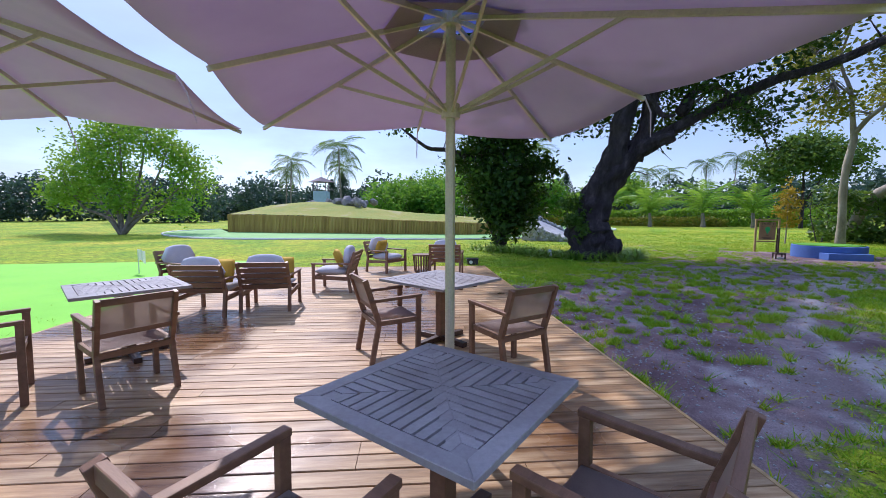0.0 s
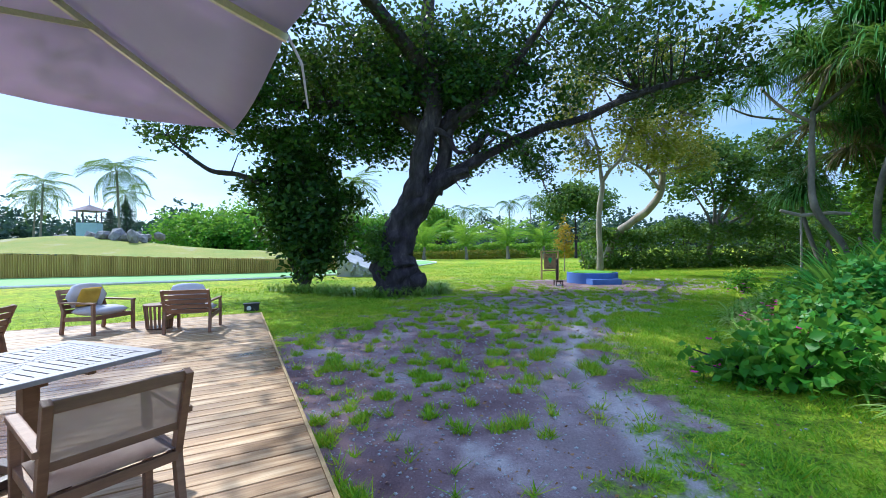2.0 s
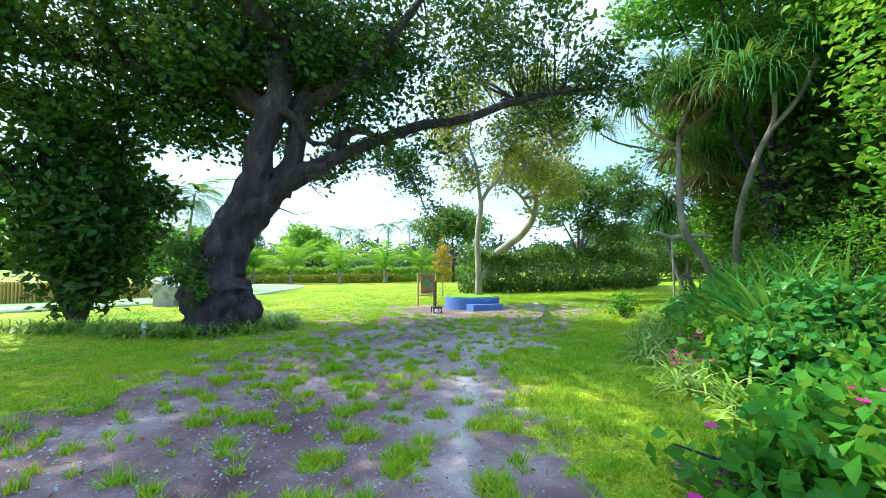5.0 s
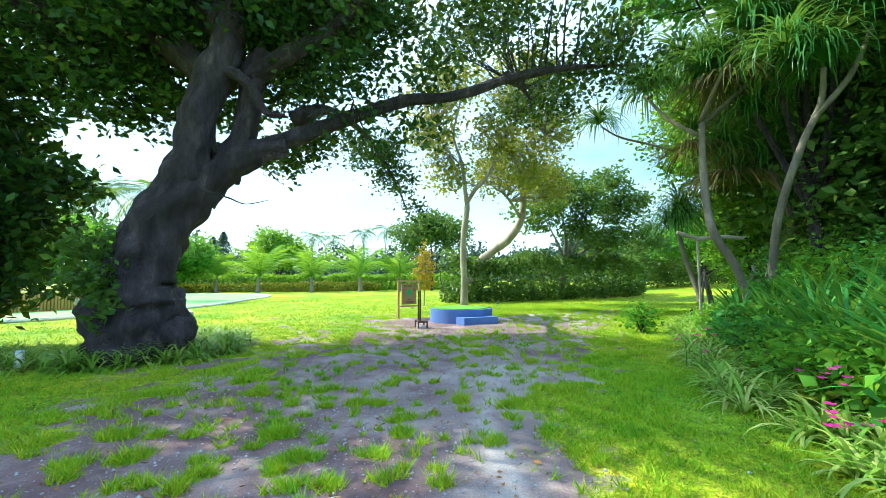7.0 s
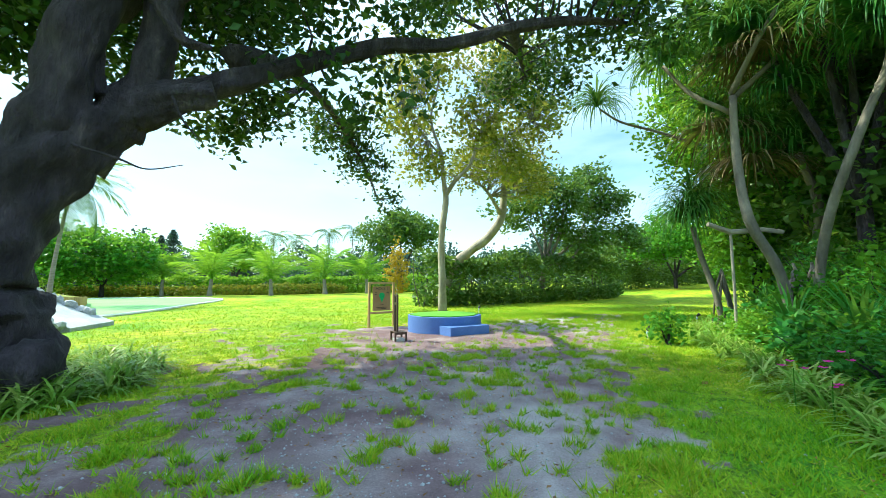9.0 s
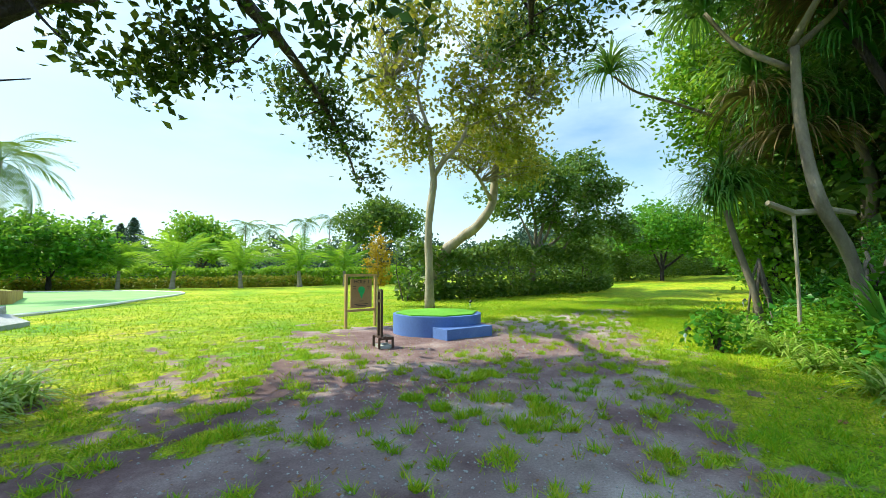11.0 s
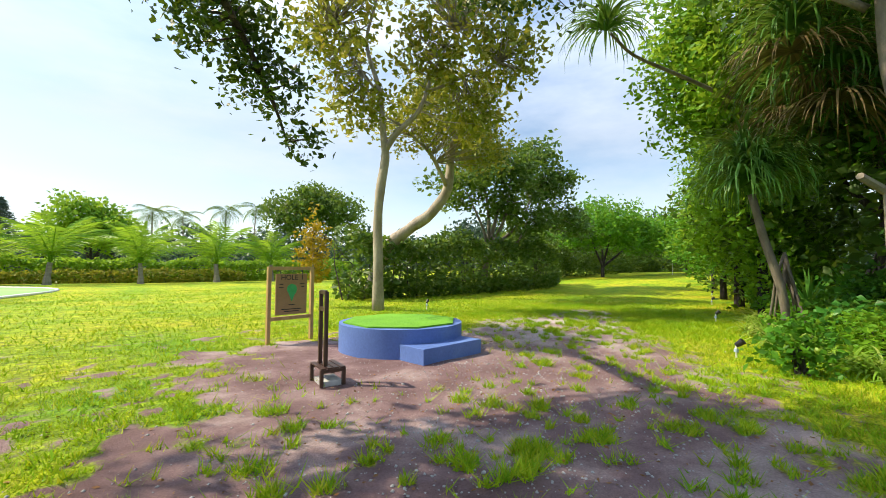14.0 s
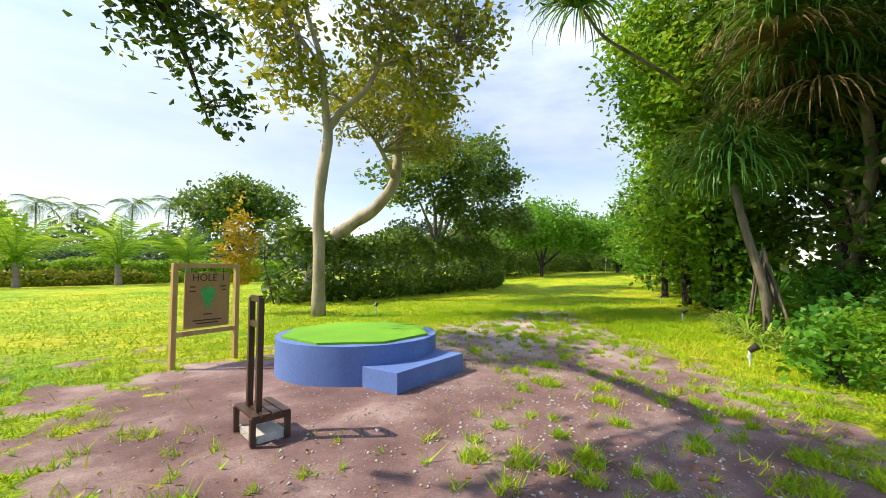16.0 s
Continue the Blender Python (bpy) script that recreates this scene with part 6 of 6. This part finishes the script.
def thicket():
    k = 150
    spots = [((19.4, 17.0), [(17.5, 17.9, 6.8, 1.5, 1.6), (18.6, 16.9, 4.1, 1.3, 1.4), (18.3, 17.8, 8.9, 1.8, 1.4), (19.5, 16.6, 1.9, 1.1, 1.3)], M_LEAF_LIGHT),
             ((17.5, 14.2), [(17.5, 14.5, 7.0, 1.8, 1.8), (18.0, 13.4, 4.6, 1.9, 1.6), (17.6, 14.6, 9.2, 1.9, 1.5), (18.2, 15.6, 5.6, 1.6, 1.6)], M_LEAF_MID),
             ((16.6, 10.6), [(16.6, 11.4, 7.4, 2.0, 1.8), (16.2, 10.6, 4.6, 1.9, 1.7), (16.0, 9.6, 9.2, 2.2, 1.6), (15.8, 11.2, 2.4, 1.6, 1.4)], M_LEAF_GREY),
             ((13.5, 8.2), [(13.6, 8.0, 4.4, 1.9, 1.6), (13.6, 7.6, 6.8, 2.1, 1.6), (12.8, 7.6, 2.4, 1.7, 1.4), (13.9, 8.9, 8.6, 2.1, 1.4)], M_LEAF_LIGHT),
             # Added high crown, mostly above the view, to keep sun off the screw pines.
             ((14.6, 12.4), [(12.9, 12.7, 10.3, 1.8, 0.9), (14.4, 11.0, 10.6, 1.9, 0.9), (15.8, 13.4, 10.6, 1.9, 1.0), (13.4, 14.6, 10.5, 1.8, 0.9), (16.0, 11.6, 8.6, 1.5, 0.9)], M_LEAF_MID),
             ((22.0, 18.4), [(21.6, 18.6, 3.2, 1.5, 1.8), (22.6, 18.4, 6.0, 1.7, 1.8), (23.2, 18.8, 8.2, 1.6, 1.3)], M_LEAF_LIGHT),
             ((26, 20.2), [(25.4, 20.2, 3.0, 1.8, 1.8), (27, 20.0, 5.0, 2.1, 1.8), (29.5, 20.8, 3.4, 2.1, 1.9)], M_LEAF_MID),
             ((33, 23), [(31, 22.4, 3.2, 2.4, 2.0), (34, 23, 5.0, 2.6, 2.2), (37.5, 24, 3.6, 2.6, 2.2)], M_LEAF_MID)]
    for (x, y), blobs, lm in spots:
        k += 1
        simple_tree("thicket_tree", "dense leafy tree in the planted thicket", x, y, blobs, lm, 460, 30, 0.2, k, r=0.16, spread=0.3, group="thicket trees")
    rng = np.random.default_rng(149)
    blobs = [(20 + rng.uniform(-1, 2), y, rng.uniform(2, 7), 2.2, 2.4) for y in np.arange(2, 16.5, 1.5)] + [(20.5 + rng.uniform(-1, 2), y, rng.uniform(7, 10.5), 2.4, 2.2) for y in np.arange(2, 16.5, 1.6)] + [(16.5 + rng.uniform(-1, 1), y, rng.uniform(2.0, 5.0), 1.6, 1.8) for y in np.arange(5, 13, 1.3)] + [(17.6 + rng.uniform(-1, 1), y, z + rng.uniform(-0.6, 0.6), 1.7, 1.5) for y in np.arange(7, 16, 1.7) for z in (4.5, 7.0, 9.4)] + [(x, 17 + (x - 20) * 0.25, rng.uniform(1.5, 5), 2.4, 2.2) for x in np.arange(22, 60, 3)] + [(60 + rng.uniform(-2, 2), y, 3, 3, 3) for y in np.arange(26, 44, 3)] + [(x, 41, 3, 3, 3) for x in np.arange(36, 60, 4)]
    cen, _ = blob_points(rng, blobs, 4200, 32, 0.42)
    v, f = leaf_mesh(cen[cen[:, 2] > 0], rng, 0.3, 0.55)
    tagged(np_mesh("thicket", v, f, M_LEAF_GREY), "dark tangled undergrowth behind the bed", "thicket", kind="stuff")


thicket()


def shrub(label, x, y, blobs, leafm, clumps, leaves, size, seed, wide=0.6, droop=0.1, spread=0.13):
    rng = np.random.default_rng(seed)
    ob = thing("shrub", label, "shrub", "bed shrubs")
    ob.location = (x, y, 0)
    bm = bmesh.new()
    for k in range(9):
        b = blobs[k % len(blobs)]
        e = (b[0] + rng.normal() * b[3] * 0.5, b[1] + rng.normal() * b[3] * 0.5, b[2] + b[4] * 0.4)
        tube(bm, [(rng.normal() * 0.08, rng.normal() * 0.08, -0.05), (e[0] * 0.5, e[1] * 0.5, e[2] * 0.6), e], [0.022, 0.015, 0.006], 5)
    part("branchwork", bm, M_BARK, ob)
    cen, _ = blob_points(rng, blobs, clumps, leaves, spread)
    cen = cen[cen[:, 2] > 0.03]
    v, f = leaf_mesh(cen, rng, size, wide, droop)
    np_mesh("foliage", v, f, leafm, ob)
    return ob


BED = [(5.5, 4.6), (6.0, 6.4), (6.4, 8.1), (7.4, 9.7), (8.7, 10.9), (9.5, 11.7), (10.8, 13.0), (12.7, 14.8), (14.8, 15.9), (17.2, 16.5), (21, 18.0), (26.8, 20.0), (33, 22.2)]


def bed_shrubs():
    rng = np.random.default_rng(160)
    B = np.array(BED)
    seg = np.hypot(*(B[1:] - B[:-1]).T)
    cum = np.concatenate([[0], np.cumsum(seg)])
    k = 0
    for s in np.arange(0.2, cum[-1], 1.05):
        x, y = np.interp(s, cum, B[:, 0]), np.interp(s, cum, B[:, 1])
        x1, y1 = np.interp(s + 0.1, cum, B[:, 0]), np.interp(s + 0.1, cum, B[:, 1])
        d = np.array([x1 - x, y1 - y]) / 0.1
        nx, ny = d[1], -d[0]
        for row, (off, h) in enumerate(((1.05, 0.62), (1.85, 1.2), (2.75, 1.95))):
            if s > 16 and row == 2:
                continue
            if 2.4 < s < 9.6 and row and rng.uniform() < 0.6:
                continue
            k += 1
            h2 = h * rng.uniform(0.75, 1.25)
            lm = (M_LEAF_MID, M_LEAF_LIGHT, M_LEAF_LIGHT, M_FAN)[rng.integers(0, 4)]
            big = rng.uniform() < 0.4
            shrub("dense green leafy shrub in the planted bed", x + nx * off + rng.normal() * 0.15, y + ny * off + rng.normal() * 0.15,
                  [(0, 0, h2 * 0.55, 0.62, h2 * 0.5), (rng.normal() * 0.3, rng.normal() * 0.3, h2 * 0.8, 0.42, h2 * 0.3)], lm, 70 if big else 90, 14 if big else 18, 0.135 if big else 0.095, 200 + k, 0.85 if big else 0.45)


bed_shrubs()
shrub("small dark bushy shrub alone on the lawn edge", 11.0, 14.5, [(0, 0, 0.36, 0.3, 0.32)], M_LEAF_MID, 34, 20, 0.1, 300)
shrub("broad-leaved flowering shrub at the bed edge", 4.95, 5.9, [(0, 0, 0.3, 0.5, 0.26), (0.4, -0.1, 0.42, 0.45, 0.32), (-0.45, 0.15, 0.18, 0.25, 0.14)], M_LEAF_MID, 95, 13, 0.12, 301, 0.85)


def fan_shrub(x, y, seed, n=26, length=1.3, width=0.07):
    rng = np.random.default_rng(seed)
    v, f = strap_mesh(rng, [(0, 0, 0.05)] * 3, n, length, width, 1.25, 0.55, 6)
    ob = thing("strap_plant", "clump of long blue-green upright strap leaves", "plant", "strap plants", m=pose(x, y, 0))
    np_mesh("leaves", v, f, M_FAN, ob)


for k, (x, y, L) in enumerate(((7.9, 8.1, 1.5), (8.6, 8.6, 1.6), (9.3, 9.5, 1.6), (10.1, 10.2, 1.5), (10.9, 11.3, 1.4), (8.4, 7.6, 1.7), (11.9, 12.6, 1.3), (9.6, 8.8, 1.8), (11.4, 10.9, 1.6), (16.5, 15.4, 1.3), (10.9, 10.0, 1.7))):
    fan_shrub(x, y, 310 + k, 30, L * 1.1, 0.085)


def lilies():
    rng = np.random.default_rng(330)
    roots = []
    for (x0, y0), (x1, y1) in zip(BED, BED[1:10]):
        L = math.hypot(x1 - x0, y1 - y0)
        for k in range(int(L / 0.1)):
            t = rng.uniform()
            nx, ny = (y1 - y0) / L, -(x1 - x0) / L
            o = rng.uniform(-0.3, 0.35)
            roots.append((x0 + (x1 - x0) * t + nx * o, y0 + (y1 - y0) * t + ny * o, 0.0))
    v, f = strap_mesh(rng, roots, 14, 0.62, 0.036, 1.1, 0.95, 5)
    tagged(np_mesh("lily_border", v, f, M_STRAP), "striped spider-plant border along the bed", "border plants", kind="stuff")
    roots = []
    arc = [(-5.4, 16.6), (-3.6, 15.6), (-2.2, 14.5), (-0.4, 14.0), (1.1, 14.3), (1.6, 15.4), (1.5, 16.8), (0.4, 17.6)]
    for (x0, y0), (x1, y1) in zip(arc, arc[1:]):
        for k in range(26):
            t, o = rng.uniform(), rng.uniform(0, 0.38)
            x, y = x0 + (x1 - x0) * t, y0 + (y1 - y0) * t
            roots.append((x + (-0.9 - x) * o, y + (16.3 - y) * o, 0.0))
    v, f = strap_mesh(rng, roots, 17, 0.62, 0.034, 1.1, 0.95, 5)
    tagged(np_mesh("lily_border", v, f, M_STRAP), "striped spider plants ringing the old tree's foot", "border plants", kind="stuff")


lilies()


def flower_cluster(x, y, z, seed, n=5, spread=0.1):
    rng = np.random.default_rng(seed)
    ob = thing("flower", "bright magenta bloom cluster on a leafy shrub", "flower", "magenta flowers", m=pose(x, y, z))
    for k in range(n):
        c = rng.normal(size=3) * spread
        bm = bmesh.new()
        for j in range(5):
            a = 2 * math.pi * j / 5 + rng.uniform()
            d = Vector((math.cos(a), math.sin(a), 0.35))
            s = Vector((-math.sin(a), math.cos(a), 0))
            o = Vector(c)
            q = [bm.verts.new(o), bm.verts.new(o + d * 0.028 + s * 0.02), bm.verts.new(o + d * 0.05), bm.verts.new(o + d * 0.028 - s * 0.02)]
            bm.faces.new(q)
        part("bloom", bm, M_FLOWER, ob)
    bm = bmesh.new()
    tube(bm, [(0, 0, -z - 0.02), (0.03, 0.02, -z * 0.5), (0, 0, 0)], [0.008, 0.006, 0.004], 5)
    part("stem", bm, M_LEAF_MID, ob)


for k, (x, y, z) in enumerate(((4.25, 6.08, 0.15), (4.38, 6.03, 0.3), (5.13, 5.8, 0.6), (7.9, 10.5, 0.42), (8.1, 10.9, 0.45), (7.08, 8.52, 0.34), (7.28, 8.34, 0.36), (6.3, 8.12, 0.28), (6.53, 8.03, 0.3), (7.17, 8.73, 0.38))):
    flower_cluster(x, y, z, 350 + k)


def spot_light(x, y, k):
    ob = thing("spot_light", "small grey spike spotlight at the bed edge", "garden light", "bed spotlights", m=pose(x, y, 0, 0, 0, 30 * k))
    bm = bmesh.new()
    disc_prism(bm, 0, 0, -0.05, 0.22, 0.012, 0.014, 8)
    part("spike", bm, M_WHITE, ob)
    bm = bmesh.new()
    disc_prism(bm, 0, 0, 0.12, 0.17, 0.03, 0.03, 10)
    part("joint", bm, M_HUTBLUE, ob)
    bm = bmesh.new()
    disc_prism(bm, 0, 0, 0, 0.12, 0.035, 0.05, 12)
    part("head", bm, M_STEEL, ob).matrix_basis = pose(0, 0, 0.22, 50, 0, 0)


for k, (x, y) in enumerate(((11.4, 15.3), (16.2, 17.2), (22.0, 19.3), (27.5, 21.2), (11.9, 24.2))):
    spot_light(x, y, k)

white_spot = thing("spot_light", "small white spotlight among the spider plants", "garden light", m=pose(-1.6, 14.6, 0))
bm = bmesh.new()
disc_prism(bm, 0, 0, 0, 0.28, 0.07, 0.055, 12)
part("body", bm, M_WHITE, white_spot)
bm = bmesh.new()
disc_prism(bm, 0, 0, 0.28, 0.31, 0.06, 0.05, 12)
part("cap", bm, M_HUTBLUE, white_spot)


# ---- fallen leaves ----
def fallen():
    rng = np.random.default_rng(370)
    for k, (x, y) in enumerate(((4.3, 8.2), (4.15, 9.0), (7.2, 9.6), (7.5, 10.2), (2.6, 12.2), (2.0, 12.4), (3.8, 10.4), (6.1, 8.6), (1.6, 11.6), (8.3, 12.0))):
        v, f = leaf_mesh(np.array([[0, 0, 0.03]]), rng, 0.16, 0.6, 0.0)
        v[:, 2] = 0.012 + np.abs(v[:, 2] - v[:, 2].min()) * 0.35
        ob = np_mesh("fallen_leaf", v, f, M_DEADLEAF)
        ob.matrix_basis = pose(x, y, 0.0)
        tagged(ob, "dry orange-brown leaf fallen on the ground", "leaf", "fallen leaves")


fallen()


# ---- grass blades and pebbles ----
def grass():
    rng = np.random.default_rng(380)
    px, py = [], []
    T = np.array(TRAIL)
    for reach, num in ((2.5, 360000), (5.0, 400000), (10, 160000)):
        t = rng.uniform(0, len(T) - 1.001, num)
        i = t.astype(int)
        fr = (t - i)[:, None]
        c = T[i, :2] * (1 - fr) + T[i + 1, :2] * fr
        px.append(c[:, 0] + rng.normal(size=num) * reach * 0.6)
        py.append(c[:, 1] + rng.normal(size=num) * reach * 0.6)
    x, y = np.concatenate(px), np.concatenate(py)
    m = lawn_mask(x, y)
    du, dv = x * DU.x + y * DU.y, x * DV.x + y * DV.y
    on_deck = (du > DECK_U0 - 0.1) & (du < DECK_U1 + 0.06) & (dv < DECK_V1 + 0.06)
    on_tee = (np.hypot(x - 7.85, y - 19.2) < 1.1) | ((np.abs(x - 7.93) < 0.75) & (np.abs(y - 18.2) < 0.45))
    ok = (rng.uniform(size=len(x)) < np.clip((m - 0.3) * 1.6, 0, 1)) & ~on_deck & ~on_tee & (y > 1.0)
    x, y, m = x[ok], y[ok], m[ok]
    z = ground_z(x, y)
    n = len(x)
    tuft = tuft_mask(x, y)
    h = (0.018 + 0.042 * tuft + 0.055 * vnoise(x, y, 0.24, 61) ** 2) * rng.uniform(0.5, 1.5, n)
    a = rng.uniform(0, 2 * np.pi, n)
    lean = rng.normal(size=(n, 2)) * h[:, None] * 0.7
    w = 0.0045 + 0.004 * rng.uniform(size=n)
    p = np.stack([x, y, z - 0.003], 1)
    s = np.stack([np.cos(a) * w, np.sin(a) * w, np.zeros(n)], 1)
    tip = p + np.stack([lean[:, 0], lean[:, 1], h], 1)
    v = np.stack([p - s, p + s, tip], 1).reshape(-1, 3)
    tagged(np_mesh("grass", v, np.arange(3 * n).reshape(-1, 3), M_GRASS), "short patchy lawn grass and tufts on sandy soil", "grass", kind="stuff")
    m2 = 90000
    fx, fy = rng.uniform(-9, 24, m2), rng.uniform(15, 42, m2)
    keep = (lawn_mask(fx, fy) > 0.45) & (rng.uniform(size=m2) < np.clip((fbm(fx, fy, 0.5, 63) - 0.3) * 3, 0, 1)) & (np.hypot(fx - 7.85, fy - 19.2) > 1.3) & (fx > -6 + (fy - 23) * 0.35)
    fx, fy = fx[keep], fy[keep]
    m2 = len(fx)
    fa = rng.uniform(0, 2 * np.pi, m2)
    fh = rng.uniform(0.03, 0.075, m2)
    fp = np.stack([fx, fy, ground_z(fx, fy) - 0.004], 1)
    fs = np.stack([np.cos(fa), np.sin(fa), np.zeros(m2)], 1) * (fh * 0.28)[:, None]
    ft = fp + np.stack([rng.normal(size=m2) * fh * 0.6, rng.normal(size=m2) * fh * 0.6, fh], 1)
    fv = np.stack([fp - fs, fp + fs, ft], 1).reshape(-1, 3)
    tagged(np_mesh("grass", fv, np.arange(3 * m2).reshape(-1, 3), M_GRASS), "coarse yellow-green lawn tufts round the tee", "grass", kind="stuff")
    q = 9000
    t = rng.uniform(0, len(T) - 1.001, q)
    i = t.astype(int)
    fr = (t - i)[:, None]
    c = T[i, :2] * (1 - fr) + T[i + 1, :2] * fr + rng.normal(size=(q, 2)) * 2.2
    du, dv = c[:, 0] * DU.x + c[:, 1] * DU.y, c[:, 0] * DV.x + c[:, 1] * DV.y
    c = c[~((du < DECK_U1 + 0.08) & (dv < DECK_V1 + 0.08)) & (np.hypot(c[:, 0] - 7.85, c[:, 1] - 19.0) > 1.6)]
    lv, lf = leaf_mesh(np.stack([c[:, 0], c[:, 1], np.zeros(len(c))], 1), rng, 0.035, 0.55, 0.0, 0.6)
    lz = lv[:, 2].reshape(-1, 4)
    lv[:, 2] = ((lz - lz.min(1, keepdims=True)) * 0.45).ravel() + np.repeat(ground_z(c[:, 0], c[:, 1]) + 0.004, 4)
    tagged(np_mesh("leaf_litter", lv, lf, M_DEADLEAF), "small dry brown leaf scraps strewn over soil and lawn", "leaf litter", kind="stuff")
    k = 16000
    t = rng.uniform(0, len(T) - 1.001, k)
    i = t.astype(int)
    fr = (t - i)[:, None]
    c = T[i, :2] * (1 - fr) + T[i + 1, :2] * fr + rng.normal(size=(k, 2)) * 1.5
    du, dv = c[:, 0] * DU.x + c[:, 1] * DU.y, c[:, 0] * DV.x + c[:, 1] * DV.y
    c = c[~((du < DECK_U1 + 0.06) & (dv < DECK_V1 + 0.06)) & ~(np.hypot(c[:, 0] - 7.85, c[:, 1] - 19.2) < 1.1)]
    k = len(c)
    r = rng.uniform(0.004, 0.0135, k) * rng.uniform(0.6, 1.4, k) ** 1.5
    base = np.array([(1, 0, 0), (-1, 0, 0), (0, 1, 0), (0, -1, 0), (0, 0, 0.7), (0, 0, -0.7)], float)
    v = np.stack([c[:, 0], c[:, 1], ground_z(c[:, 0], c[:, 1]) + 0.003], 1)[:, None, :] + base[None] * r[:, None, None] * rng.uniform(0.6, 1.3, (k, 6, 1))
    f = np.array([(0, 2, 4), (2, 1, 4), (1, 3, 4), (3, 0, 4), (2, 0, 5), (1, 2, 5), (3, 1, 5), (0, 3, 5)])
    f = (np.arange(k)[:, None, None] * 6 + f[None]).reshape(-1, 3)
    tagged(np_mesh("pebbles", v.reshape(-1, 3), f, M_STONE), "small pale pebbles strewn over the bare soil", "pebbles", kind="stuff")


grass()


# ---- the boards of the deck ----
def boards():
    rng = np.random.default_rng(400)
    width, gap = 0.138, 0.009
    lengths = (1.4, 1.9, 2.4, 2.9)
    data = {}
    for L in lengths:
        bm = bmesh.new()
        beam(bm, (0.002, 0, 0), (L - 0.002, 0, 0), width, 0.024)
        es = [e for e in bm.edges if abs(e.verts[0].co.y - e.verts[1].co.y) < 1e-5 and abs(e.verts[0].co.z - e.verts[1].co.z) < 1e-5 and e.verts[0].co.z > 0]
        bmesh.ops.bevel(bm, geom=es, offset=0.004, segments=1, affect="EDGES")
        me = bpy.data.meshes.new("board")
        bmesh.ops.recalc_face_normals(bm, faces=bm.faces)
        bm.to_mesh(me)
        bm.free()
        me.materials.append(M_DECK)
        data[L] = me
    v = DECK_V0 + width / 2
    k = 0
    total = DECK_U1 - DECK_U0
    splits = [(2.9, 2.4, 1.32), (1.4, 2.9, 2.32), (2.4, 1.9, 2.32), (1.9, 2.9, 1.82)]
    while v < DECK_V1:
        u = DECK_U0
        for L in splits[k % 4]:
            key = min(lengths, key=lambda q: abs(q - L))
            ob = new("board", data[key])
            ob.parent = deck
            ob.matrix_basis = pose(u, v, DECK_Z - 0.012 + rng.uniform(-0.0015, 0.0015), 0, 0, 0) @ Matrix.Diagonal((L / key, 1, 1, 1))
            u += L
        v += width + gap
        k += 1


boards()
